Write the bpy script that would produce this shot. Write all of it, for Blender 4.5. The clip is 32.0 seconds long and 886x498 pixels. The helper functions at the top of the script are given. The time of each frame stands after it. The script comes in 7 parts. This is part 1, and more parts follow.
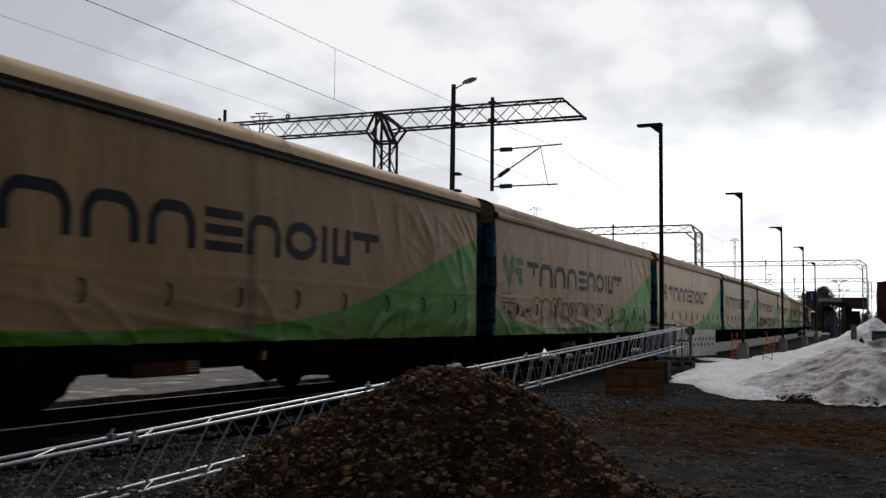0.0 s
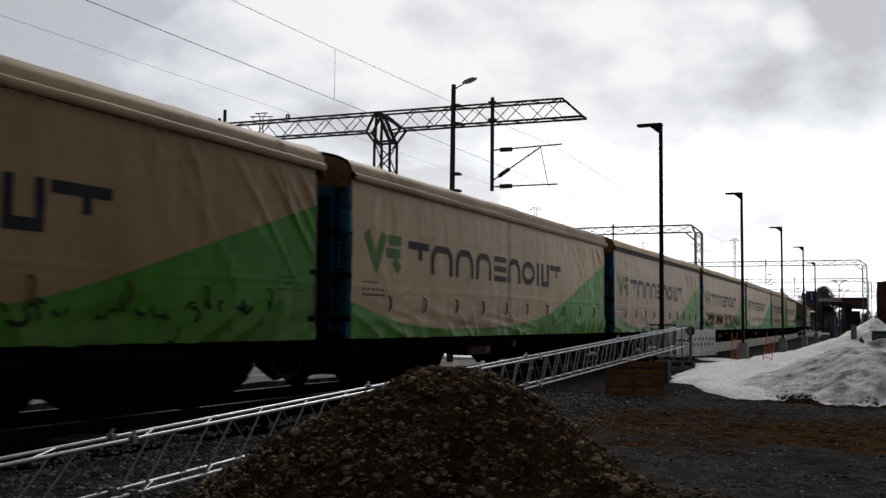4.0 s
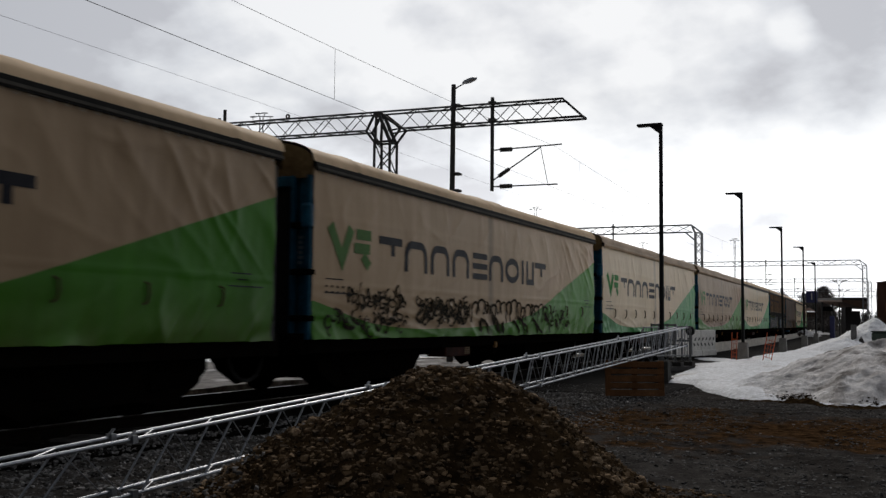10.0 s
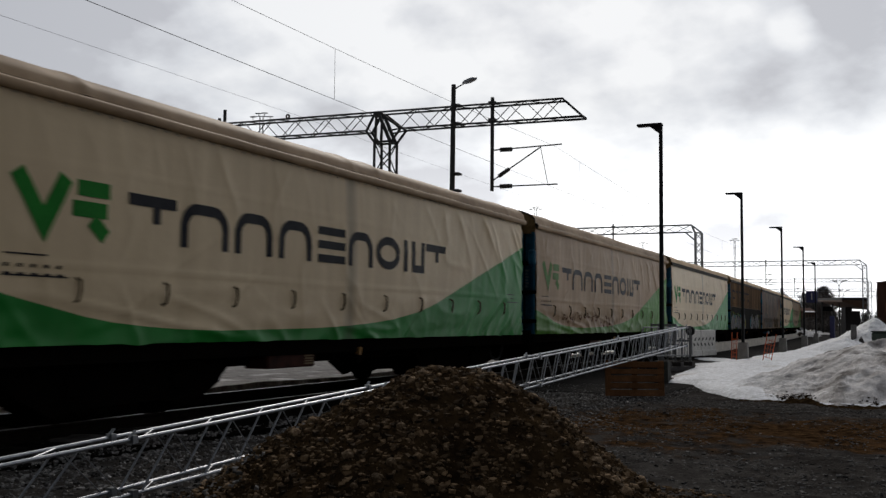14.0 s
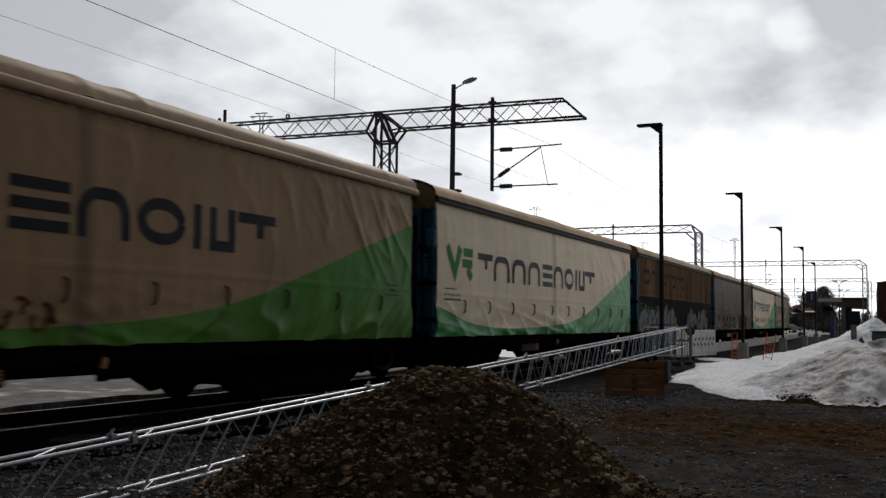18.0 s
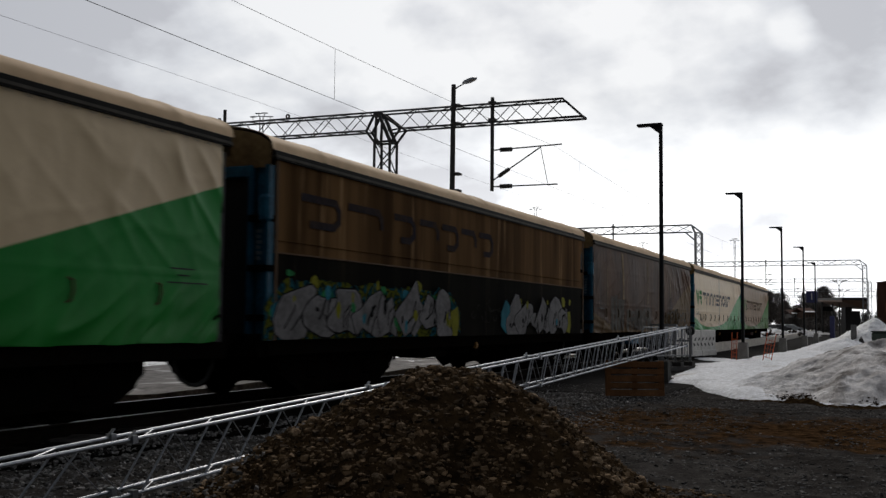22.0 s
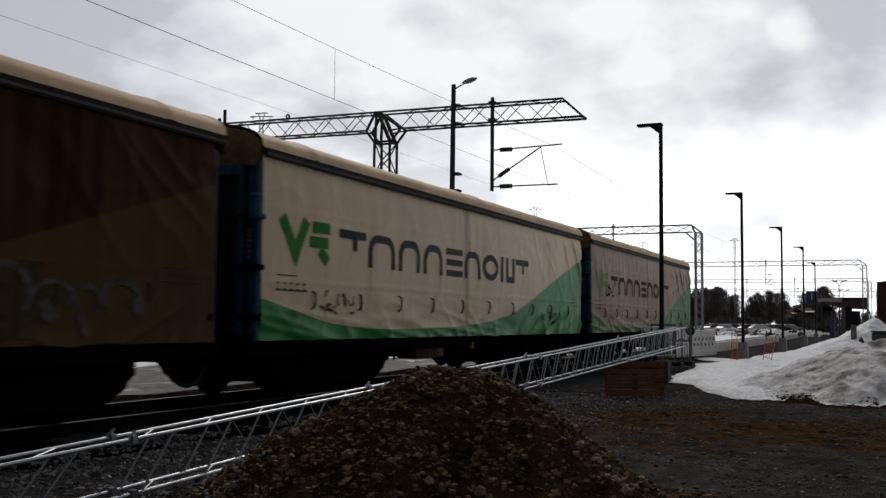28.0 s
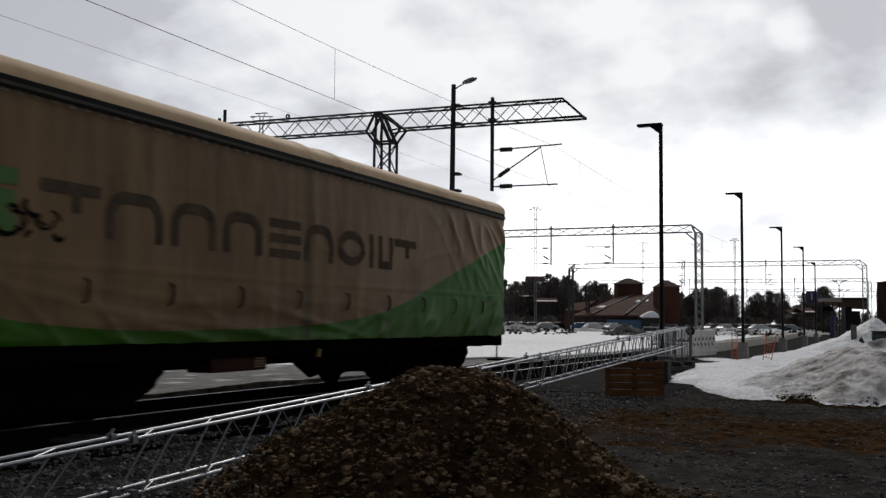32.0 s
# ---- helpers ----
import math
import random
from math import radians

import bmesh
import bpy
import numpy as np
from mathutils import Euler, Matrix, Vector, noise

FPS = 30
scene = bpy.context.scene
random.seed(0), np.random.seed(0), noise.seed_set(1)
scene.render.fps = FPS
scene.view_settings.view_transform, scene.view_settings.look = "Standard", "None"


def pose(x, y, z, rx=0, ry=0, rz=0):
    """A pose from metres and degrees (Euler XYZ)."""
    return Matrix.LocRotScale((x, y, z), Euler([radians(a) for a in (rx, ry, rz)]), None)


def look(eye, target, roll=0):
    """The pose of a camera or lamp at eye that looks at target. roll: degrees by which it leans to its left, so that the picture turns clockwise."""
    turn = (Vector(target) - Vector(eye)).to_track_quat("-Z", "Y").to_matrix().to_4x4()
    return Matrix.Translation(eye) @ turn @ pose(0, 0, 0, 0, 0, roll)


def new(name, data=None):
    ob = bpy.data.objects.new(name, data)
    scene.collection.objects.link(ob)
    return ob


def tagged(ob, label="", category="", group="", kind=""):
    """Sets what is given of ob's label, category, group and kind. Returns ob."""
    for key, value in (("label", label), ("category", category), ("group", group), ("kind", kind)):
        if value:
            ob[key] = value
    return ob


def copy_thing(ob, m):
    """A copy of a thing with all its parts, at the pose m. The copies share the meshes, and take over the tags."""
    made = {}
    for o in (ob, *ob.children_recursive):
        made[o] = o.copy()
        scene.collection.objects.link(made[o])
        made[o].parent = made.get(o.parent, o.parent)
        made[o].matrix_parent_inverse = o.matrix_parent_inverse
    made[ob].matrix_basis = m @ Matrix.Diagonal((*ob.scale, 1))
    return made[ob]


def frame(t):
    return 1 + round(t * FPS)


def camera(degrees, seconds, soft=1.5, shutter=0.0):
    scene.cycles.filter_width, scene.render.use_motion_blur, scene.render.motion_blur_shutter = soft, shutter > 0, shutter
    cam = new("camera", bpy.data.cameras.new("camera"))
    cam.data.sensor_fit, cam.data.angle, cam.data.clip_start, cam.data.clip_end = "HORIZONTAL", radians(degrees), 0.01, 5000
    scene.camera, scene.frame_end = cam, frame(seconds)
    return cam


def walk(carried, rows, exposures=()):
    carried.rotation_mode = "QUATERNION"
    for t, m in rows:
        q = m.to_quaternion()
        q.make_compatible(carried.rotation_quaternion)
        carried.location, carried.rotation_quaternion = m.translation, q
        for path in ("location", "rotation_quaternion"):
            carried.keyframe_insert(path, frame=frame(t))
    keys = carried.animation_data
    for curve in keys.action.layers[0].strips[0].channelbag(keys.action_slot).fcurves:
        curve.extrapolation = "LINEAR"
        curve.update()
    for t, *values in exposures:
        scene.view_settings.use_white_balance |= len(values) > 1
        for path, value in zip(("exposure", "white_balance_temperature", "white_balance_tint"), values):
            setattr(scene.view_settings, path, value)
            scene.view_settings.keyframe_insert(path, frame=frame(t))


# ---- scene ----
cam = camera(47.3, 32.0, soft=1.4, shutter=0.5)
TRACK_X = -10.415
EYE = Vector((0.0, 0.0, 1.325))
TILT, TURN, LEAN = 0.0712, 0.423, 0.55
VIEW = look(EYE, EYE + Vector((-math.sin(TURN) * math.cos(TILT), math.cos(TURN) * math.cos(TILT), math.sin(TILT))), LEAN)
walk(cam, [(0.0, VIEW), (32.0, VIEW)], [(0.0, 0.0), (32.0, 0.0)])

# ---- world and sun: bright overcast, the sun behind cloud beyond the station ----
SUN_HIGH, SUN_TURN = radians(34), radians(-18)
SUN_DIR = Vector((math.sin(SUN_TURN) * math.cos(SUN_HIGH), math.cos(SUN_TURN) * math.cos(SUN_HIGH), math.sin(SUN_HIGH)))


CLOUD_BANKS = ((-52.3, 17.5, 19.8, -0.125), (-43.1, 12.0, 8.3, -0.050), (-38.7, 15.3, 4.8, 0.030), (-32.7, 12.6, 5.4, -0.030), (-25.0, 16.7, 7.0, 0.050), (-17.2, 14.5, 5.1, 0.010), (-11.0, 11.7, 6.4, -0.020), (-3.0, 11.3, 6.7, -0.010), (-14.0, 16.5, 4.8, -0.020), (-10.5, 17.5, 14.0, -0.085), (-4.9, 15.6, 1.6, 0.07), (-13.2, 13.6, 2.2, 0.06), (-21.5, 17.0, 3.4, 0.04), (-6.2, 16.1, 2.6, 0.050), (-12.6, 5.3, 12.2, 0.070))


def make_world():
    world = bpy.data.worlds.new("world")
    scene.world = world
    world.use_nodes = True
    nt = world.node_tree
    nt.nodes.clear()
    N, Lk = nt.nodes.new, nt.links.new
    out, bg = N("ShaderNodeOutputWorld"), N("ShaderNodeBackground")
    sky = N("ShaderNodeTexSky")
    sky.sky_type, sky.sun_disc = "NISHITA", False
    sky.sun_elevation, sky.sun_rotation = SUN_HIGH, SUN_TURN
    co = N("ShaderNodeTexCoord")
    sep = N("ShaderNodeSeparateXYZ")
    Lk(co.outputs["Generated"], sep.inputs[0])

    def m(op, a, b=None, c=None, clamp=False):
        n = N("ShaderNodeMath")
        n.operation, n.use_clamp = op, clamp
        for i, v in enumerate((a, b, c)):
            if v is None:
                continue
            if isinstance(v, (int, float)):
                n.inputs[i].default_value = v
            else:
                Lk(v, n.inputs[i])
        return n.outputs[0]
    # cloud layer: directions met with a flat ceiling
    h = m("ADD", m("MAXIMUM", sep.outputs[2], 0.0), 0.45)
    com = N("ShaderNodeCombineXYZ")
    Lk(m("DIVIDE", sep.outputs[0], h), com.inputs[0])
    Lk(m("DIVIDE", sep.outputs[1], h), com.inputs[1])
    com.inputs[2].default_value = 5.1
    big, small = N("ShaderNodeTexNoise"), N("ShaderNodeTexNoise")
    for n, s, d in ((big, 2.1, 5.0), (small, 6.0, 6.0)):
        n.inputs["Scale"].default_value, n.inputs["Detail"].default_value = s, d
        n.inputs["Roughness"].default_value = 0.5
        Lk(com.outputs[0], n.inputs["Vector"])
    cloud = m("ADD", m("MULTIPLY", big.outputs["Fac"], 0.68), m("MULTIPLY", small.outputs["Fac"], 0.32))
    wisp = N("ShaderNodeTexNoise")
    wisp.inputs["Scale"].default_value, wisp.inputs["Detail"].default_value = 15.0, 5.0
    Lk(com.outputs[0], wisp.inputs["Vector"])
    cloud = m("ADD", cloud, m("MULTIPLY", m("SUBTRACT", wisp.outputs["Fac"], 0.5), 0.16))
    # the larger banks of cloud: direction as azimuth and height in degrees, width in degrees, thinner or thicker
    for az, up, wide_by, amount in CLOUD_BANKS:
        d = N("ShaderNodeVectorMath")
        d.operation = "DOT_PRODUCT"
        Lk(co.outputs["Generated"], d.inputs[0])
        a, e = radians(az), radians(up)
        d.inputs[1].default_value = (math.sin(a) * math.cos(e), math.cos(a) * math.cos(e), math.sin(e))
        r = N("ShaderNodeMapRange")
        r.interpolation_type = "SMOOTHSTEP"
        for key, v in (("From Min", math.cos(radians(wide_by))), ("From Max", 1.0), ("To Min", 0.0), ("To Max", amount)):
            r.inputs[key].default_value = v
        Lk(d.outputs["Value"], r.inputs[0])
        cloud = m("ADD", cloud, r.outputs[0])
    ramp = N("ShaderNodeValToRGB")
    Lk(cloud, ramp.inputs[0])
    el = ramp.color_ramp.elements
    el[0].position, el[0].color = 0.42, (0.60, 0.61, 0.65, 1)
    el[1].position, el[1].color = 0.575, (1.02, 1.03, 1.045, 1)
    mid = el.new(0.49)
    mid.color = (0.79, 0.81, 0.85, 1)
    # brighter towards the hidden sun and the horizon below it, heavy cloud overhead and behind
    dot = N("ShaderNodeVectorMath")
    dot.operation = "DOT_PRODUCT"
    Lk(co.outputs["Generated"], dot.inputs[0])
    dot.inputs[1].default_value = Vector((-0.20, 0.955, 0.16)).normalized()
    wide = N("ShaderNodeMapRange")
    wide.interpolation_type = "SMOOTHSTEP"
    for key, v in (("From Min", 0.0), ("From Max", 1.0), ("To Min", 0.15), ("To Max", 0.88)):
        wide.inputs[key].default_value = v
    Lk(dot.outputs["Value"], wide.inputs[0])
    glow = m("POWER", m("MAXIMUM", dot.outputs["Value"], 0.0), 4.0)
    low = m("SUBTRACT", 1.0, m("MULTIPLY", m("MAXIMUM", sep.outputs[2], 0.0), 4.6, None, True), None, True)
    gain = m("ADD", wide.outputs[0], m("MULTIPLY", m("MULTIPLY", glow, m("POWER", low, 1.3)), 1.25))
    mul = N("ShaderNodeVectorMath")
    mul.operation = "SCALE"
    Lk(ramp.outputs[0], mul.inputs[0])
    Lk(gain, mul.inputs["Scale"])
    mixed = N("ShaderNodeMix")
    mixed.data_type = "RGBA"
    mixed.inputs["Factor"].default_value = 0.93
    skys = N("ShaderNodeVectorMath")
    skys.operation = "SCALE"
    Lk(sky.outputs[0], skys.inputs[0])
    skys.inputs["Scale"].default_value = 0.10
    Lk(skys.outputs[0], mixed.inputs["A"])
    Lk(mul.outputs[0], mixed.inputs["B"])
    Lk(mixed.outputs["Result"], bg.inputs["Color"])
    bg.inputs["Strength"].default_value = 1.0
    Lk(bg.outputs[0], out.inputs[0])


make_world()
sun = new("sun", bpy.data.lights.new("sun", "SUN"))
sun.data.energy, sun.data.angle, sun.data.color = 0.9, radians(14), (1.0, 0.94, 0.86)
sun.matrix_world = look((0, 0, 40), Vector((0, 0, 40)) - SUN_DIR)


# ---- materials ----
def mat(name, col, rough=0.8, metal=0.0, col2=None, scale=3.0, fine=40.0, bump=0.0, spread=0.35, coat=0.0, col3=None, at3=0.62, objvar=0.0, gloss=0.5, island=0.0, grain=0.38):
    """Two-scale procedural surface: large stains towards col2, fine grain, relief; col3 in patches of their own."""
    mt = bpy.data.materials.new(name)
    mt.use_nodes = True
    nt = mt.node_tree
    N, Lk = nt.nodes.new, nt.links.new
    b = nt.nodes["Principled BSDF"]
    b.inputs["Roughness"].default_value, b.inputs["Metallic"].default_value = rough, metal
    co = N("ShaderNodeTexCoord")
    big, small = N("ShaderNodeTexNoise"), N("ShaderNodeTexNoise")
    for n, s in ((big, scale), (small, fine)):
        n.inputs["Scale"].default_value, n.inputs["Detail"].default_value = s, 6.0
        n.inputs["Roughness"].default_value = 0.62
        Lk(co.outputs["Object"], n.inputs["Vector"])
    col2 = col2 or tuple(c * 0.6 for c in col)
    r1 = N("ShaderNodeValToRGB")
    r1.color_ramp.elements[0].position, r1.color_ramp.elements[1].position = 0.5 - spread / 2, 0.5 + spread / 2
    r1.color_ramp.elements[0].color, r1.color_ramp.elements[1].color = (*col2, 1), (*col, 1)
    Lk(big.outputs["Fac"], r1.inputs[0])
    last = r1.outputs[0]
    if col3:
        third = N("ShaderNodeTexNoise")
        third.inputs["Scale"].default_value, third.inputs["Detail"].default_value = scale * 0.45, 5.0
        off = N("ShaderNodeMapping")
        off.inputs["Location"].default_value = (7.3, 2.1, 4.4)
        Lk(co.outputs["Object"], off.inputs[0])
        Lk(off.outputs[0], third.inputs["Vector"])
        r3 = N("ShaderNodeValToRGB")
        r3.color_ramp.elements[0].position, r3.color_ramp.elements[1].position = at3 - 0.08, at3 + 0.05
        Lk(third.outputs["Fac"], r3.inputs[0])
        mx = N("ShaderNodeMix")
        mx.data_type = "RGBA"
        Lk(r3.outputs[0], mx.inputs["Factor"])
        Lk(last, mx.inputs["A"])
        mx.inputs["B"].default_value = (*col3, 1)
        last = mx.outputs["Result"]
    hsv = N("ShaderNodeHueSaturation")
    mr = N("ShaderNodeMapRange")
    mr.inputs["To Min"].default_value, mr.inputs["To Max"].default_value = 1 - grain, 1 + grain
    mr.inputs["From Min"].default_value, mr.inputs["From Max"].default_value = 0.25, 0.75
    Lk(small.outputs["Fac"], mr.inputs[0])
    val = mr.outputs[0]
    if objvar:
        oi = N("ShaderNodeObjectInfo")
        mo = N("ShaderNodeMapRange")
        mo.inputs["To Min"].default_value, mo.inputs["To Max"].default_value = 1 - objvar, 1 + objvar
        Lk(oi.outputs["Random"], mo.inputs[0])
        mm = N("ShaderNodeMath")
        mm.operation = "MULTIPLY"
        Lk(val, mm.inputs[0])
        Lk(mo.outputs[0], mm.inputs[1])
        val = mm.outputs[0]
    if island:
        gi = N("ShaderNodeNewGeometry")
        mi = N("ShaderNodeMapRange")
        mi.inputs["To Min"].default_value, mi.inputs["To Max"].default_value = 1 - island, 1 + island
        Lk(gi.outputs["Random Per Island"], mi.inputs[0])
        mq = N("ShaderNodeMath")
        mq.operation = "MULTIPLY"
        Lk(val, mq.inputs[0])
        Lk(mi.outputs[0], mq.inputs[1])
        val = mq.outputs[0]
    Lk(val, hsv.inputs["Value"])
    Lk(last, hsv.inputs["Color"])
    Lk(hsv.outputs[0], b.inputs["Base Color"])
    b.inputs["Specular IOR Level"].default_value = gloss
    if coat:
        b.inputs["Coat Weight"].default_value = coat
    if bump:
        bp = N("ShaderNodeBump")
        bp.inputs["Strength"].default_value, bp.inputs["Distance"].default_value = min(1.0, bump), 0.03
        Lk(small.outputs["Fac"], bp.inputs["Height"])
        Lk(bp.outputs[0], b.inputs["Normal"])
    return mt


# near-black colour carries the train's shade on track bed and shoulder
SHADED_BALLAST = mat("ballast", (0.009, 0.008, 0.007), 0.95, 0, (0.004, 0.0035, 0.003), 2.0, 16, 1.0, gloss=0.0)
SOIL = mat("soil", (0.058, 0.037, 0.019), 0.98, 0, (0.014, 0.0085, 0.0045), 3.5, 25, 1.0, gloss=0.0)
PEBBLE = mat("pebble", (0.31, 0.22, 0.135), 0.9, 0, (0.125, 0.082, 0.05), 3, 40, 0.5, objvar=0.6, gloss=0.08)
PEBBLES = mat("pebbles", (0.19, 0.127, 0.073), 0.9, 0, (0.045, 0.029, 0.017), 6, 40, 0.5, island=0.85, gloss=0.06)
GREY_STONES = mat("grey_stones", (0.155, 0.150, 0.147), 0.9, 0, (0.045, 0.043, 0.042), 6, 40, 0.5, island=0.75, gloss=0.08)
SHOULDER_STONES = mat("shoulder_stones", (0.26, 0.25, 0.245), 0.85, 0, (0.07, 0.066, 0.064), 6, 40, 0.5, island=0.9, gloss=0.08)
ASPHALT = mat("asphalt", (0.021, 0.0193, 0.0185), 0.9, 0, (0.013, 0.012, 0.0115), 0.5, 45, 0.5, gloss=0.012)
SNOW = mat("snow", (0.92, 0.93, 0.95), 0.7, 0, (0.82, 0.83, 0.85), 0.35, 6, 0.4, 0.5)
DIRTY_SNOW = mat("dirty_snow", (0.74, 0.735, 0.75), 0.85, 0, (0.40, 0.39, 0.39), 1.3, 10, 0.9, 0.34, col3=(0.22, 0.195, 0.18), at3=0.64)
PLOUGHED_SNOW = mat("ploughed_snow", (0.88, 0.855, 0.85), 0.85, 0, (0.52, 0.485, 0.47), 2.4, 14, 1.0, 0.26, col3=(0.10, 0.082, 0.07), at3=0.585, grain=0.28)
BANK_SNOW = mat("bank_snow", (0.88, 0.90, 0.95), 0.75, 0, (0.68, 0.69, 0.72), 0.9, 9, 1.0, 0.5, col3=(0.45, 0.42, 0.39), at3=0.70)
GREY_SNOW = mat("grey_snow", (0.19, 0.178, 0.17), 0.85, 0, (0.062, 0.055, 0.051), 2.2, 11, 1.0, 0.34, col3=(0.55, 0.54, 0.54), at3=0.66)
CONCRETE = mat("concrete", (0.29, 0.275, 0.25), 0.9, 0, (0.19, 0.18, 0.165), 2.5, 50, 0.4)
DARK_CONCRETE = mat("dark_concrete", (0.16, 0.155, 0.15), 0.9, 0, (0.10, 0.098, 0.095), 3, 50, 0.4)
# sleeper concrete, its colour darkened for the shade under the wagons
SHADED_CONCRETE = mat("shaded_concrete", (0.020, 0.018, 0.016), 0.95, 0, (0.009, 0.008, 0.007), 3, 50, 0.4, gloss=0.0)
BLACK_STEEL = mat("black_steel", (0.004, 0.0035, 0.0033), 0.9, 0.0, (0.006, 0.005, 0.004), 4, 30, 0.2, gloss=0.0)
# both rail colours lowered to hold the train's shade
RAIL_STEEL = mat("rail_steel", (0.012, 0.009, 0.007), 0.85, 0.0, (0.007, 0.005, 0.004), 5, 50, 0.2, gloss=0.02)
RAIL_TOP = mat("rail_top", (0.10, 0.095, 0.09), 0.4, 1.0, (0.06, 0.055, 0.05), 5, 60)
EDGE_CONCRETE = mat("edge_concrete", (0.72, 0.665, 0.58), 0.9, 0, (0.55, 0.505, 0.44), 2.5, 50, 0.3)
GALV = mat("galvanised_steel", (0.31, 0.325, 0.35), 0.42, 0.85, (0.24, 0.255, 0.28), 6, 60, 0.1)
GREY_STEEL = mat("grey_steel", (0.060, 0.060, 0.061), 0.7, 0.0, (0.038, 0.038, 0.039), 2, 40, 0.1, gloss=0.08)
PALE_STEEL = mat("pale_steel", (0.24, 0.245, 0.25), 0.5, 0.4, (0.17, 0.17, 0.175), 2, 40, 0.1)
MID_STEEL = mat("weathered_steel", (0.13, 0.13, 0.132), 0.55, 0.3, (0.08, 0.08, 0.082), 2, 40, 0.1)
DARK_PAINT = mat("dark_paint", (0.018, 0.018, 0.019), 0.5, 0.2, (0.012, 0.012, 0.013), 3, 40, 0.1, gloss=0.12)
WOOD = mat("pallet_wood", (0.19, 0.090, 0.041), 0.85, 0, (0.110, 0.050, 0.023), 4, 60, 0.4, objvar=0.35, gloss=0.05)
BLUE_PAINT = mat("blue_paint", (0.010, 0.115, 0.195), 0.55, 0, (0.005, 0.045, 0.080), 3, 30, 0.2, gloss=0.2)
ROOF_TARP = mat("roof_tarpaulin", (0.80, 0.585, 0.37), 0.7, 0, (0.60, 0.425, 0.26), 0.7, 5, 0.03, gloss=0.15, grain=0.10)
ROOF_OLD = mat("dusty_roof_tarpaulin", (0.50, 0.355, 0.225), 0.6, 0, (0.33, 0.225, 0.135), 0.7, 5, 0.04, gloss=0.2, grain=0.14)
EAVE_DARK = mat("eave_rail_dark", (0.012, 0.011, 0.010), 0.7, gloss=0.12)
EAVE_PALE = mat("eave_rail_pale", (0.105, 0.095, 0.08), 0.7, gloss=0.1)
HOOD_CLOTH = mat("hood_cloth", (0.20, 0.135, 0.062), 0.8, 0, (0.11, 0.072, 0.034), 2, 12, 0.2, gloss=0.05)
POST_MARK = mat("worn_white_mark", (0.24, 0.27, 0.29), 0.7, 0, (0.06, 0.10, 0.14), 9, 40, gloss=0.05)
EYELET = mat("pale_webbing", (0.62, 0.55, 0.44), 0.8, 0, (0.4, 0.34, 0.26), 6, 40, gloss=0.1)
INK = mat("wordmark_ink", (0.018, 0.019, 0.026), 0.45, 0, (0.030, 0.030, 0.036), 2, 25, gloss=0.04, grain=0.2)
EMBLEM = mat("emblem_green", (0.025, 0.25, 0.035), 0.5, 0, (0.022, 0.19, 0.03), 2, 25, gloss=0.04, grain=0.2)
FADED_EMBLEM = mat("faded_emblem_green", (0.13, 0.26, 0.085), 0.5, 0, (0.10, 0.19, 0.065), 2, 25, gloss=0.04, grain=0.2)
STRAP = mat("strap", (0.15, 0.108, 0.068), 0.8, gloss=0.1)
LEAF = mat("conifer", (0.052, 0.056, 0.046), 0.9, 0, (0.034, 0.036, 0.028), 0.3, 3, objvar=0.4)
BARE = mat("bare_twigs", (0.125, 0.108, 0.098), 0.95, 0, (0.085, 0.072, 0.064), 0.3, 3, objvar=0.35)
TRUNK = mat("bark", (0.06, 0.045, 0.035), 0.95)
BRICK = mat("brick_wall", (0.098, 0.048, 0.034), 0.9, 0, (0.064, 0.031, 0.023), 0.4, 12, 0.2, gloss=0.02)
ROOF_TILE = mat("roof_tile", (0.125, 0.068, 0.055), 0.8, 0, (0.085, 0.047, 0.038), 0.3, 8, 0.2, gloss=0.02)
DARK_WALL = mat("dark_wall", (0.035, 0.03, 0.028), 0.8)
TIMBER = mat("timber_cladding", (0.13, 0.065, 0.035), 0.8)
ORANGE = mat("orange_mesh", (0.75, 0.14, 0.04), 0.7)
WHITE_PLASTIC = mat("white_plastic", (0.62, 0.60, 0.56), 0.5, 0, (0.48, 0.46, 0.42), 3, 20)
PURPLE = mat("purple_sign", (0.035, 0.035, 0.12), 0.5)
GLASS = mat("window_glass", (0.03, 0.035, 0.04), 0.08)
CERAMIC = mat("insulator", (0.05, 0.028, 0.02), 0.35)
RUBBER = mat("rubber", (0.012, 0.012, 0.012), 0.8)


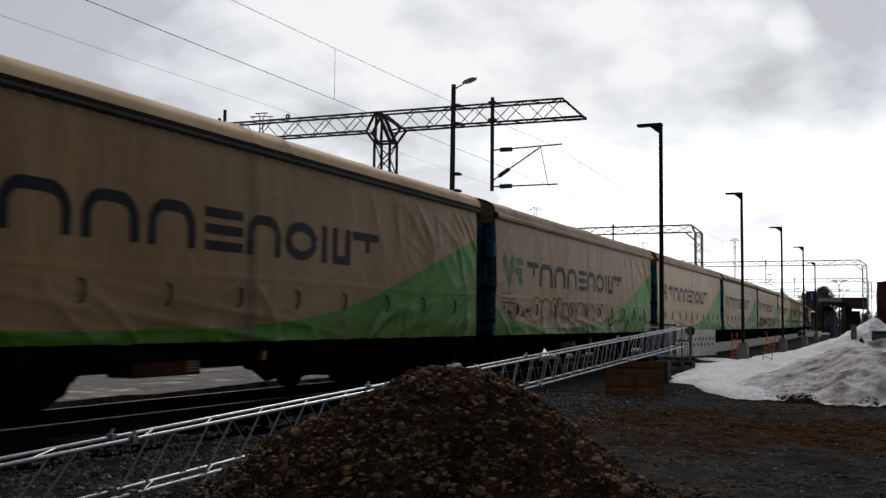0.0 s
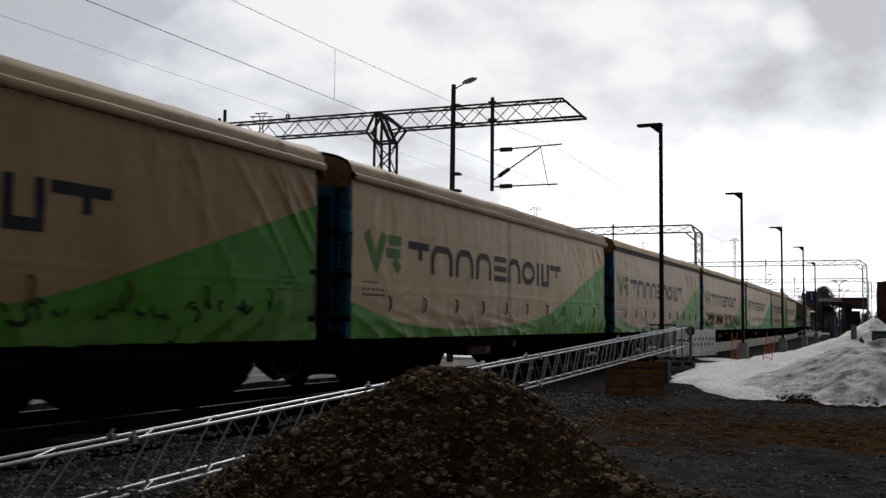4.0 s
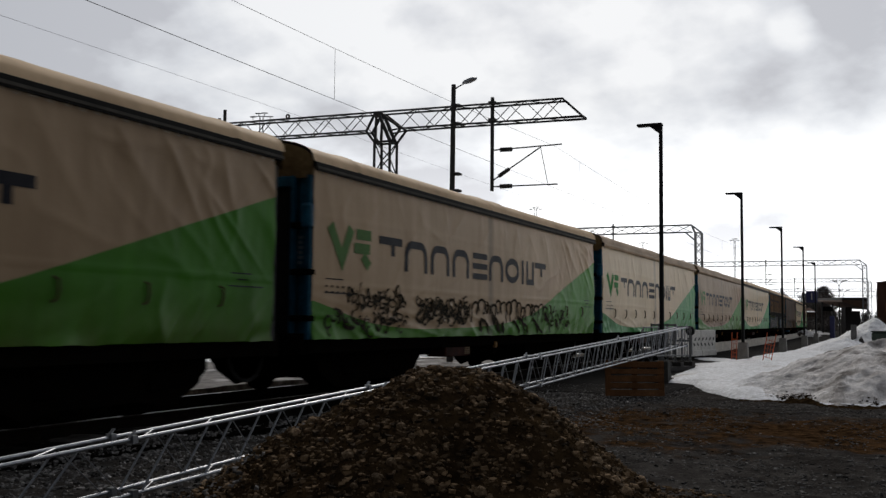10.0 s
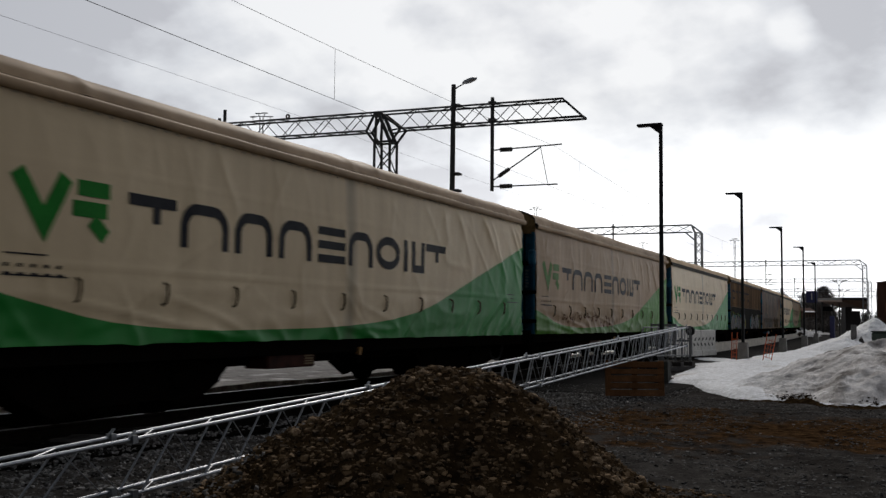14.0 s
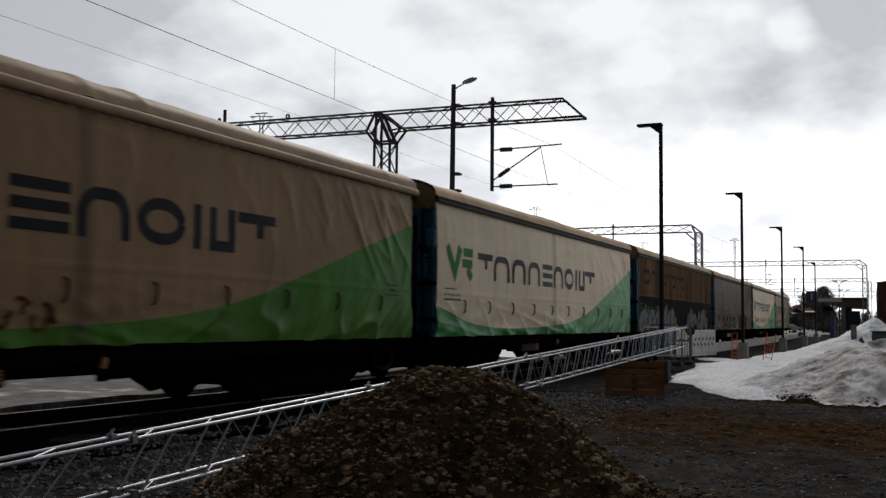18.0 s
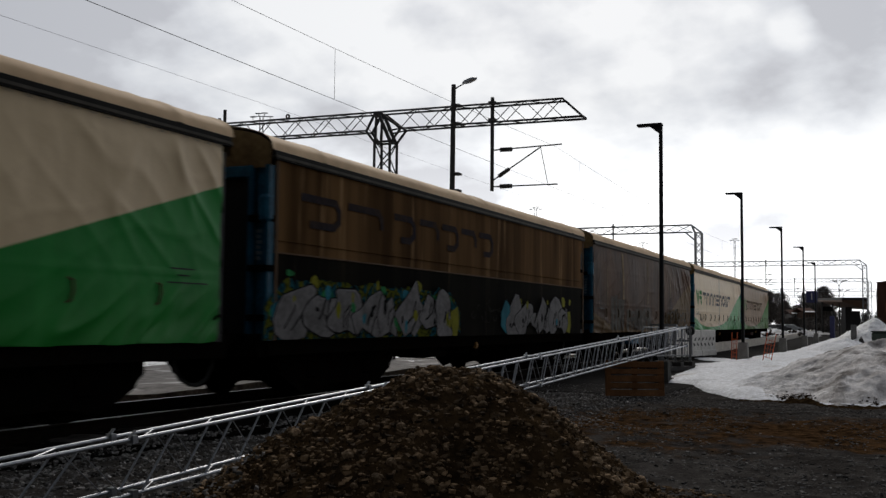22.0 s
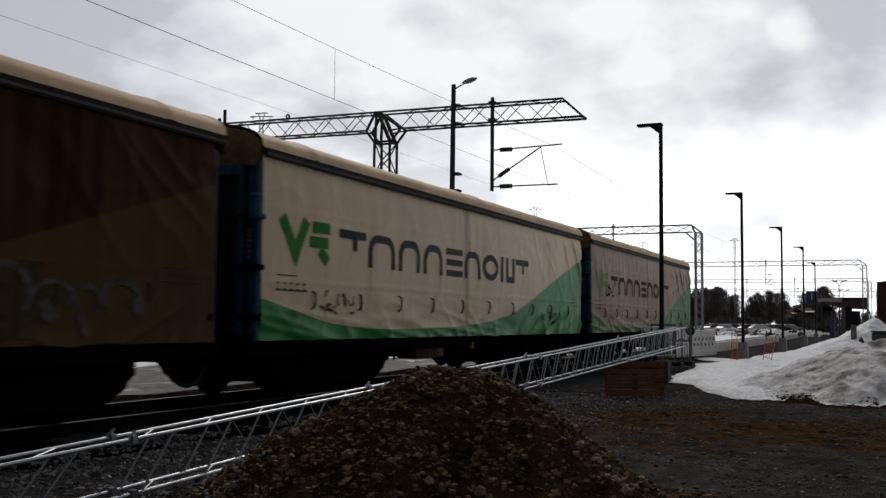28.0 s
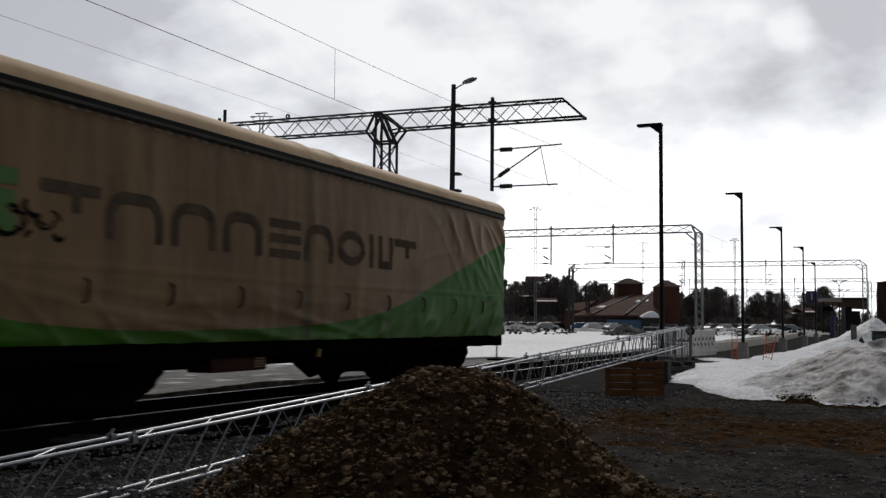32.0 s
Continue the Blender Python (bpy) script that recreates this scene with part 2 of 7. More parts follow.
def yard_ground():
    """Grey gravel with a trodden band of rusty soil across it and smaller patches."""
    mt = mat("yard_ground", (0.082, 0.076, 0.071), 0.95, 0, (0.024, 0.0212, 0.0195), 2.6, 26, 1.0, 0.36, gloss=0.0)
    nt = mt.node_tree
    N, Lk = nt.nodes.new, nt.links.new
    hsv = next(n for n in nt.nodes if n.type == "HUE_SAT")
    old = hsv.inputs["Color"].links[0].from_socket
    co, sep, nz, nf = N("ShaderNodeTexCoord"), N("ShaderNodeSeparateXYZ"), N("ShaderNodeTexNoise"), N("ShaderNodeTexNoise")
    Lk(co.outputs["Object"], sep.inputs[0])
    for n, k in ((nz, 0.45), (nf, 2.8)):
        n.inputs["Scale"].default_value, n.inputs["Detail"].default_value = k, 7.0
        Lk(co.outputs["Object"], n.inputs["Vector"])

    def m(op, a, c, d=None):
        n = N("ShaderNodeMath")
        n.operation = op
        for i, v in enumerate((a, c, d)):
            if v is None:
                continue
            if isinstance(v, (int, float)):
                n.inputs[i].default_value = v
            else:
                Lk(v, n.inputs[i])
        return n.outputs[0]
    band = m("SUBTRACT", 1.0, m("DIVIDE", m("ABSOLUTE", m("SUBTRACT", sep.outputs[1], 15.4), 0.0), 3.2))
    mixv = m("ADD", m("MULTIPLY", band, 0.35), m("ADD", m("MULTIPLY", nz.outputs["Fac"], 0.85), m("MULTIPLY", nf.outputs["Fac"], 0.75)))
    rp = N("ShaderNodeValToRGB")
    rp.color_ramp.elements[0].position, rp.color_ramp.elements[1].position = 0.82, 1.02
    Lk(mixv, rp.inputs[0])
    mx = N("ShaderNodeMix")
    mx.data_type = "RGBA"
    Lk(rp.outputs[0], mx.inputs["Factor"])
    Lk(old, mx.inputs["A"])
    # darker trodden crumbs within the rusty soil
    crumb, shade = N("ShaderNodeTexNoise"), N("ShaderNodeValToRGB")
    crumb.inputs["Scale"].default_value, crumb.inputs["Detail"].default_value, crumb.inputs["Roughness"].default_value = 5.5, 8.0, 0.7
    Lk(co.outputs["Object"], crumb.inputs["Vector"])
    Lk(crumb.outputs["Fac"], shade.inputs[0])
    shade.color_ramp.elements[0].position, shade.color_ramp.elements[0].color = 0.40, (0.018, 0.011, 0.006, 1)
    shade.color_ramp.elements[1].position, shade.color_ramp.elements[1].color = 0.60, (0.090, 0.050, 0.024, 1)
    Lk(shade.outputs[0], mx.inputs["B"])
    Lk(mx.outputs["Result"], hsv.inputs["Color"])
    return mt


GRAVEL = yard_ground()


def tarp(name, beige, beige2, green, grime, sheen=0.05, nap=1.0):
    """Tarpaulin: beige with a green wave along its foot and far end, dust and runs of dirt. x runs along the wagon, z up."""
    mt = bpy.data.materials.new(name)
    mt.use_nodes = True
    nt = mt.node_tree
    N, Lk = nt.nodes.new, nt.links.new
    b = nt.nodes["Principled BSDF"]
    b.inputs["Roughness"].default_value, b.inputs["Specular IOR Level"].default_value = 0.38, sheen
    co, sep = N("ShaderNodeTexCoord"), N("ShaderNodeSeparateXYZ")
    Lk(co.outputs["Object"], sep.inputs[0])
    mr = N("ShaderNodeMapRange")
    mr.inputs["From Min"].default_value, mr.inputs["From Max"].default_value = 0.0, 18.0
    Lk(sep.outputs[1], mr.inputs[0])
    ramp = N("ShaderNodeValToRGB")
    ramp.color_ramp.interpolation = "LINEAR"
    pts = ((0.0, 0.64), (0.03, 0.54), (0.06, 0.44), (0.09, 0.34), (0.12, 0.27), (0.16, 0.215), (0.20, 0.18), (0.25, 0.16), (0.40, 0.19), (0.46, 0.225), (0.52, 0.285), (0.57, 0.36), (0.62, 0.475), (0.66, 0.60), (0.70, 0.77), (0.747, 1.0), (1.0, 2.28), (1.0588, 2.58))
    el = ramp.color_ramp.elements
    while len(el) < len(pts):
        el.new(0.5)
    for e, (p, v) in zip(el, pts):
        e.position, e.color = p * 17 / 18, (v / 3, v / 3, v / 3, 1)
    Lk(mr.outputs[0], ramp.inputs[0])

    def m(op, a, c=None):
        n = N("ShaderNodeMath")
        n.operation = op
        for i, v in enumerate((a, c)):
            if v is None:
                continue
            if isinstance(v, (int, float)):
                n.inputs[i].default_value = v
            else:
                Lk(v, n.inputs[i])
        return n.outputs[0]
    zz = m("DIVIDE", m("SUBTRACT", sep.outputs[2], 1.0), 3.0)
    mask = m("LESS_THAN", zz, ramp.outputs[0])
    stain = N("ShaderNodeTexNoise")
    stain.inputs["Scale"].default_value, stain.inputs["Detail"].default_value = 0.55, 7.0
    streak = N("ShaderNodeTexNoise")
    mp = N("ShaderNodeMapping")
    mp.inputs["Scale"].default_value = (3.0, 3.0, 0.25)
    Lk(co.outputs["Object"], mp.inputs[0])
    Lk(mp.outputs[0], streak.inputs["Vector"])
    streak.inputs["Scale"].default_value, streak.inputs["Detail"].default_value = 1.2, 6.0
    Lk(co.outputs["Object"], stain.inputs["Vector"])
    mx = N("ShaderNodeMix")
    mx.data_type = "RGBA"
    sr = N("ShaderNodeValToRGB")
    sr.color_ramp.elements[0].position, sr.color_ramp.elements[1].position = 0.35, 0.65
    Lk(m("MULTIPLY", m("ADD", stain.outputs["Fac"], streak.outputs["Fac"]), 0.5), sr.inputs[0])
    Lk(sr.outputs[0], mx.inputs["Factor"])
    mx.inputs["A"].default_value, mx.inputs["B"].default_value = (*beige2, 1), (*beige, 1)
    mg = N("ShaderNodeMix")
    mg.data_type = "RGBA"
    Lk(sr.outputs[0], mg.inputs["Factor"])
    mg.inputs["A"].default_value, mg.inputs["B"].default_value = (*[c * 0.72 for c in green], 1), (*green, 1)
    fin = N("ShaderNodeMix")
    fin.data_type = "RGBA"
    Lk(mask, fin.inputs["Factor"])
    Lk(mx.outputs["Result"], fin.inputs["A"])
    Lk(mg.outputs["Result"], fin.inputs["B"])
    # road dust thrown up along the foot
    foot = N("ShaderNodeMapRange")
    foot.inputs["From Min"].default_value, foot.inputs["From Max"].default_value = 1.9, 1.0
    foot.inputs["To Max"].default_value = grime
    Lk(sep.outputs[2], foot.inputs[0])
    dn = N("ShaderNodeTexNoise")
    dn.inputs["Scale"].default_value, dn.inputs["Detail"].default_value = 1.6, 7.0
    Lk(co.outputs["Object"], dn.inputs["Vector"])
    dust = N("ShaderNodeMix")
    dust.data_type = "RGBA"
    Lk(m("MULTIPLY", foot.outputs[0], m("MULTIPLY", dn.outputs["Fac"], 1.7)), dust.inputs["Factor"])
    Lk(fin.outputs["Result"], dust.inputs["A"])
    dust.inputs["B"].default_value = (0.10, 0.062, 0.034, 1)
    # soot run where the two halves of the cover meet
    dist = m("ABSOLUTE", m("SUBTRACT", sep.outputs[1], 7.95))
    seam = N("ShaderNodeMapRange")
    seam.inputs["From Min"].default_value, seam.inputs["From Max"].default_value = 0.26, 0.05
    seam.inputs["To Max"].default_value = 0.8
    Lk(dist, seam.inputs[0])
    sooty = N("ShaderNodeMix")
    sooty.data_type = "RGBA"
    Lk(m("MULTIPLY", seam.outputs[0], streak.outputs["Fac"]), sooty.inputs["Factor"])
    Lk(dust.outputs["Result"], sooty.inputs["A"])
    sooty.inputs["B"].default_value = (0.045, 0.038, 0.030, 1)
    Lk(sooty.outputs["Result"], b.inputs["Base Color"])
    # dusty nap of the cloth
    b.inputs["Sheen Weight"].default_value, b.inputs["Sheen Roughness"].default_value = nap, 0.35
    Lk(sooty.outputs["Result"], b.inputs["Sheen Tint"])
    fn = N("ShaderNodeTexNoise")
    fn.inputs["Scale"].default_value, fn.inputs["Detail"].default_value = 9.0, 5.0
    Lk(co.outputs["Object"], fn.inputs["Vector"])
    bp = N("ShaderNodeBump")
    bp.inputs["Strength"].default_value, bp.inputs["Distance"].default_value = 0.22, 0.05
    Lk(m("ADD", m("MULTIPLY", fn.outputs["Fac"], 0.25), m("MULTIPLY", streak.outputs["Fac"], 0.3)), bp.inputs["Height"])
    Lk(bp.outputs[0], b.inputs["Normal"])
    return mt


TARPS = {
    "fresh": tarp("tarpaulin_fresh", (0.80, 0.635, 0.415), (0.68, 0.53, 0.335), (0.012, 0.26, 0.038), 0.12, 0.12),
    "worn": tarp("tarpaulin_worn", (0.58, 0.415, 0.255), (0.455, 0.315, 0.185), (0.062, 0.27, 0.013), 0.25, 0.085),
    "dusty": tarp("tarpaulin_dusty", (0.47, 0.335, 0.21), (0.355, 0.245, 0.148), (0.056, 0.23, 0.013), 0.4, 0.09),
    "grimy": tarp("tarpaulin_grimy", (0.365, 0.241, 0.131), (0.268, 0.173, 0.091), (0.052, 0.23, 0.013), 0.35, 0.06),
    "stained": tarp("tarpaulin_stained", (0.30, 0.197, 0.108), (0.185, 0.119, 0.066), (0.036, 0.17, 0.013), 0.4, 0.035),
    "brown": tarp("tarpaulin_dark_brown", (0.080, 0.040, 0.020), (0.018, 0.0085, 0.0048), (0.098, 0.060, 0.024), 0.3, 0.007),
}
OLD_WHITE = mat("old_white_paint", (0.32, 0.25, 0.155), 0.7, 0, (0.14, 0.10, 0.06), 3, 20, gloss=0.02)


def streaked(name, col, col2, col3):
    """Old painted sheet with rust and soot running down it."""
    mt = bpy.data.materials.new(name)
    mt.use_nodes = True
    nt = mt.node_tree
    N, Lk = nt.nodes.new, nt.links.new
    b = nt.nodes["Principled BSDF"]
    b.inputs["Roughness"].default_value, b.inputs["Specular IOR Level"].default_value = 0.6, 0.004
    co = N("ShaderNodeTexCoord")
    last = None
    for sc, k, c0, c1, lo, hi in (((1, 1.6, 0.12), 1.0, col2, col, 0.36, 0.62), ((1, 5.0, 0.30), 1.0, None, col3, 0.60, 0.74)):
        mp, nz, rp = N("ShaderNodeMapping"), N("ShaderNodeTexNoise"), N("ShaderNodeValToRGB")
        mp.inputs["Scale"].default_value = sc
        nz.inputs["Scale"].default_value, nz.inputs["Detail"].default_value = k, 6.0
        Lk(co.outputs["Object"], mp.inputs[0])
        Lk(mp.outputs[0], nz.inputs["Vector"])
        Lk(nz.outputs["Fac"], rp.inputs[0])
        rp.color_ramp.elements[0].position, rp.color_ramp.elements[1].position = lo, hi
        if c0:
            rp.color_ramp.elements[0].color, rp.color_ramp.elements[1].color = (*c0, 1), (*c1, 1)
            last = rp.outputs[0]
        else:
            mx = N("ShaderNodeMix")
            mx.data_type = "RGBA"
            Lk(rp.outputs[0], mx.inputs["Factor"])
            Lk(last, mx.inputs["A"])
            mx.inputs["B"].default_value = (*c1, 1)
            last = mx.outputs["Result"]
    Lk(last, b.inputs["Base Color"])
    return mt


BROWN_TOP = streaked("brown_sheet", (0.165, 0.092, 0.039), (0.054, 0.028, 0.0115), (0.30, 0.185, 0.09))
BLACK_PANEL = streaked("black_sheet", (0.012, 0.0105, 0.0075), (0.004, 0.0038, 0.0032), (0.030, 0.024, 0.016))
TRIM_BROWN = mat("brown_trim", (0.135, 0.080, 0.042), 0.7, gloss=0.15)
SPRAY_SILVER = mat("spray_silver", (0.205, 0.198, 0.200), 0.6, 0.0, (0.12, 0.115, 0.115), 2.6, 12, gloss=0.02)
SPRAY_CYAN = mat("spray_cyan", (0.03, 0.19, 0.25), 0.6, gloss=0.02)
SPRAY_GREEN = mat("spray_green", (0.03, 0.22, 0.07), 0.6, gloss=0.02)
SPRAY_DULL = mat("spray_dull_silver", (0.125, 0.115, 0.10), 0.6, 0, (0.030, 0.024, 0.018), 2.2, 14, gloss=0.02)
LEVER_YELLOW = mat("lever_yellow", (0.32, 0.15, 0.02), 0.7)
SPRAY_YELLOW = mat("spray_yellow", (0.24, 0.235, 0.02), 0.6, gloss=0.02)
RUST_TAG = mat("rust_red_spray", (0.10, 0.035, 0.02), 0.7, gloss=0.02)
SPRAY_BLACK = mat("spray_black", (0.014, 0.014, 0.014), 0.6, gloss=0.0)
THIN_BLACK = mat("thin_black_spray", (0.030, 0.028, 0.025), 0.7, 0, (0.07, 0.06, 0.045), 5, 25, gloss=0.0)
OLD_BLUE = mat("faded_blue_ink", (0.022, 0.023, 0.036), 0.7, 0, (0.052, 0.036, 0.026), 3.5, 12, gloss=0.01, spread=0.5)


# ---- building helpers ----
def part(name, bm, material, parent=None, label="", smooth=False):
    me = bpy.data.meshes.new(name)
    bm.to_mesh(me)
    bm.free()
    me.materials.append(material)
    if smooth:
        me.polygons.foreach_set("use_smooth", [True] * len(me.polygons))
    ob = new(name, me)
    if parent is not None:
        ob.parent = parent
    if label:
        ob["label"] = label
    return ob


def thing(name, m, label, category, group="", kind=""):
    ob = new(name)
    ob.empty_display_size = 0.2
    ob.matrix_basis = m
    return tagged(ob, label, category, group, kind)


def box(bm, x0, y0, z0, x1, y1, z1, bevel=0.0):
    r = bmesh.ops.create_cube(bm, size=1.0, matrix=Matrix.Translation(((x0 + x1) / 2, (y0 + y1) / 2, (z0 + z1) / 2)) @ Matrix.Diagonal((abs(x1 - x0), abs(y1 - y0), abs(z1 - z0), 1)))
    if bevel:
        es = list({e for v in r["verts"] for e in v.link_edges})
        bmesh.ops.bevel(bm, geom=es, offset=bevel, segments=1, affect="EDGES")
    return bm


def bar(bm, a, b, w=0.05, h=None, sides=4):
    """A straight member from a to b, square or round."""
    a, b = Vector(a), Vector(b)
    d = b - a
    if d.length < 1e-6:
        return bm
    rot = d.to_track_quat("Z", "Y").to_matrix().to_4x4()
    m = Matrix.Translation((a + b) / 2) @ rot
    if sides == 4:
        bmesh.ops.create_cube(bm, size=1.0, matrix=m @ Matrix.Diagonal((w, h or w, d.length, 1)))
    else:
        bmesh.ops.create_cone(bm, cap_ends=True, segments=sides, radius1=w / 2, radius2=(h or w) / 2, depth=d.length, matrix=m)
    return bm


def tube_path(bm, pts, w, sides=6):
    """One round tube swept along pts; a path that ends where it begins is closed."""
    pts = [Vector(p) for p in pts]
    loop = (pts[0] - pts[-1]).length < 1e-6
    if loop:
        pts = pts[:-1]
    n = len(pts)
    rings, side = [], None
    for i, p in enumerate(pts):
        before = pts[i - 1] if (i or loop) else None
        after = pts[(i + 1) % n] if (i < n - 1 or loop) else None
        d = ((after if after is not None else p) - (before if before is not None else p)).normalized()
        if side is None:
            side = d.orthogonal().normalized()
        side = (side - d * side.dot(d)).normalized()
        up = d.cross(side)
        rings.append([bm.verts.new(p + (side * math.cos(k * 2 * math.pi / sides) + up * math.sin(k * 2 * math.pi / sides)) * w / 2) for k in range(sides)])
    for i in range(n if loop else n - 1):
        a, b = rings[i], rings[(i + 1) % n]
        for k in range(sides):
            j = (k + 1) % sides
            bm.faces.new((a[k], a[j], b[j], b[k]))
    if not loop:
        bm.faces.new(rings[0][::-1])
        bm.faces.new(rings[-1])
    return bm


def grid(bm, nx, ny, f):
    vs = [[bm.verts.new(f(i / nx, j / ny)) for j in range(ny + 1)] for i in range(nx + 1)]
    for i in range(nx):
        for j in range(ny):
            bm.faces.new((vs[i][j], vs[i + 1][j], vs[i + 1][j + 1], vs[i][j + 1]))
    return bm


def fbm(x, y, z=0.0, s=1.0, o=4):
    return noise.fractal(Vector((x * s, y * s, z * s)), 1.0, 2.0, o)

RUST_RED = mat("rust_red_paint", (0.055, 0.016, 0.010), 0.8, 0, (0.02, 0.008, 0.006), 4, 30, gloss=0.1)
PALE_WALL = mat("pale_rendered_wall", (0.30, 0.29, 0.275), 0.9, 0, (0.22, 0.21, 0.20), 1, 12)
ORANGE_BRICK = mat("orange_red_boards", (0.30, 0.07, 0.03), 0.8, 0, (0.2, 0.05, 0.02), 1, 20)
EARTH = mat("earth", (0.10, 0.085, 0.075), 0.95, 0, (0.04, 0.034, 0.03), 3, 20, gloss=0.0, island=0.6)
SPRAY_FAINT = mat("faint_grey_spray", (0.035, 0.033, 0.030), 0.8, gloss=0.0)
FADED_RUST = mat("faded_rust_spray", (0.13, 0.055, 0.028), 0.8, gloss=0.0)
FOOTING_CONCRETE = mat("wet_concrete", (0.075, 0.075, 0.070), 0.9, 0, (0.045, 0.045, 0.042), 3, 50, 0.3, gloss=0.05)
OCHRE_SPRAY = mat("dull_ochre_spray", (0.085, 0.062, 0.036), 0.8, 0, (0.04, 0.029, 0.017), 2, 14, gloss=0.0)
SPRAY_LIGHT = mat("light_silver_spray", (0.27, 0.265, 0.27), 0.7, gloss=0.0)
FADED_INK = mat("faded_wordmark_ink", (0.070, 0.058, 0.048), 0.8, 0, (0.15, 0.11, 0.075), 2.5, 25, gloss=0.0)


def spray_cloud():
    """Misty spray in cyan, yellow and green on soot black."""
    mt = bpy.data.materials.new("spray_cloud")
    mt.use_nodes = True
    nt = mt.node_tree
    b = nt.nodes["Principled BSDF"]
    b.inputs["Roughness"].default_value, b.inputs["Specular IOR Level"].default_value = 0.8, 0.0
    co, nz, rp = nt.nodes.new("ShaderNodeTexCoord"), nt.nodes.new("ShaderNodeTexNoise"), nt.nodes.new("ShaderNodeValToRGB")
    nz.inputs["Scale"].default_value, nz.inputs["Detail"].default_value = 2.6, 4.0
    nt.links.new(co.outputs["Object"], nz.inputs["Vector"])
    nt.links.new(nz.outputs["Fac"], rp.inputs[0])
    stops = ((0.38, (0.006, 0.007, 0.007)), (0.43, (0.02, 0.10, 0.13)), (0.47, (0.008, 0.012, 0.010)), (0.52, (0.13, 0.14, 0.02)), (0.56, (0.010, 0.014, 0.008)), (0.62, (0.02, 0.09, 0.12)), (0.68, (0.006, 0.007, 0.007)))
    el = rp.color_ramp.elements
    while len(el) < len(stops):
        el.new(0.5)
    for e, (p, c) in zip(el, stops):
        e.position, e.color = p, (*c, 1)
    nt.links.new(rp.outputs[0], b.inputs["Base Color"])
    return mt


SPRAY_CLOUD = spray_cloud()
# ---- ground, platform, snow, track ----
def bend_at(y):
    return -2e-4 * max(0.0, y - 25.0) ** 2


GROUND_Z = -0.20


def ground_height(x, y):
    near = math.exp(-((x + 2) ** 2 + (y - 12) ** 2) / 900.0) * max(0.12, min(1.0, (21.0 - y) / 3.0))
    return GROUND_Z + near * (0.06 * fbm(x, y, 0, 0.45) + 0.035 * fbm(x, y, 5, 1.9) + 0.016 * fbm(x, y, 8, 6.0))


bm = bmesh.new()
xs = [-900, -400, -200, -120, -80, -60, -45, -35, -28, -23, -20] + [-18 + i * 0.30 for i in range(40)] + [-6 + i * 0.12 for i in range(100)] + [6.5, 8, 11, 16, 24, 40, 80, 160, 400, 900]
ys = [-300, -100, -40, -20, -10, -5, -2, 0] + [1.0 + i * 0.30 for i in range(20)] + [7 + i * 0.12 for i in range(120)] + [21.4 + i * 0.4 for i in range(26)] + [32 + i * 1.5 for i in range(20)] + [65, 75, 90, 120, 170, 250, 400, 800, 2400]
rows = [[bm.verts.new((x, y, ground_height(x, y))) for y in ys] for x in xs]
for i in range(len(xs) - 1):
    for j in range(len(ys) - 1):
        bm.faces.new((rows[i][j], rows[i + 1][j], rows[i + 1][j + 1], rows[i][j + 1]))
tagged(part("ground", bm, GRAVEL, None, "", True), "dark gravel and brown soil yard", "ground", kind="structure")


def strip(name, x0, x1, y0, y1, z, thick, material, step=4.0, ragged=0.0, label="", follow=True, bumps=0.0):
    """A long slab beside the track that swings with it."""
    bm = bmesh.new()
    n = max(2, int((y1 - y0) / step))
    nx = max(8, int(abs(x1 - x0) * (2 if bumps == 0.055 else 0.3))) if (ragged or bumps) else 1

    def top(a, c):
        y = y0 + (y1 - y0) * a
        x = x0 + (x1 - x0) * c + (bend_at(y) if follow else 0)
        if c in (0, 1) or a in (0, 1):
            x += ragged * fbm(x, y, 2, 0.22)
        return (x, y, z + bumps * fbm(x, y, 3, 0.5))
    grid(bm, n, nx, lambda a, c: top(a, c))
    r = bmesh.ops.extrude_face_region(bm, geom=bm.faces[:])
    for v in r["geom"]:
        if isinstance(v, bmesh.types.BMVert):
            v.co.z -= thick
    bmesh.ops.recalc_face_normals(bm, faces=bm.faces[:])
    return tagged(part(name, bm, material, None), label, name.split("_")[0], kind="structure")


strip("platform", -8.72, -4.6, 21.4, 230, -0.186, 0.3, ASPHALT, 6.0, 0.0, "dark asphalt station platform")
strip("platform_edge", -9.0, -8.74, 46.0, 230, 0.30, 0.6, EDGE_CONCRETE, 6.0, 0.0, "pale concrete platform edge wall")
strip("snow_field", -120, -16.2, 27.0, 260, -0.10, 0.12, SNOW, 4.0, 2.0, "flat white snow field", False, 0.05)
strip("snow_strip", -17.5, -12.8, 37.0, 260, -0.07, 0.12, SNOW, 2.0, 0.5, "white snow between the tracks", True, 0.06)
strip("snow_meadow", -64.0, -20.1, -30, 34.0, -0.05, 0.2, SNOW, 1.0, 0.5, "white snow field beyond the track", False, 0.06)
strip("snow_verge", -20.6, TRACK_X - 2.3, -30, 34.0, -0.07, 0.2, GREY_SNOW, 0.5, 0.3, "dirty grey snow beside the track", False, 0.055)
# shoulder and bed have the wagons' shade in their colour
strip("ballast_shoulder", TRACK_X + 1.36, -7.95, -40, 20.5, -0.165, 0.2, SHADED_BALLAST, 1.0, 0.25, "ballast shoulder beside the rails, coloured dark for the train's shade", False, 0.02)
strip("track_bed", TRACK_X - 2.2, TRACK_X + 1.35, -40, 260, -0.17, 0.2, SHADED_BALLAST, 3.0, 0.0, "stone ballast bed, coloured dark for the train's shade")


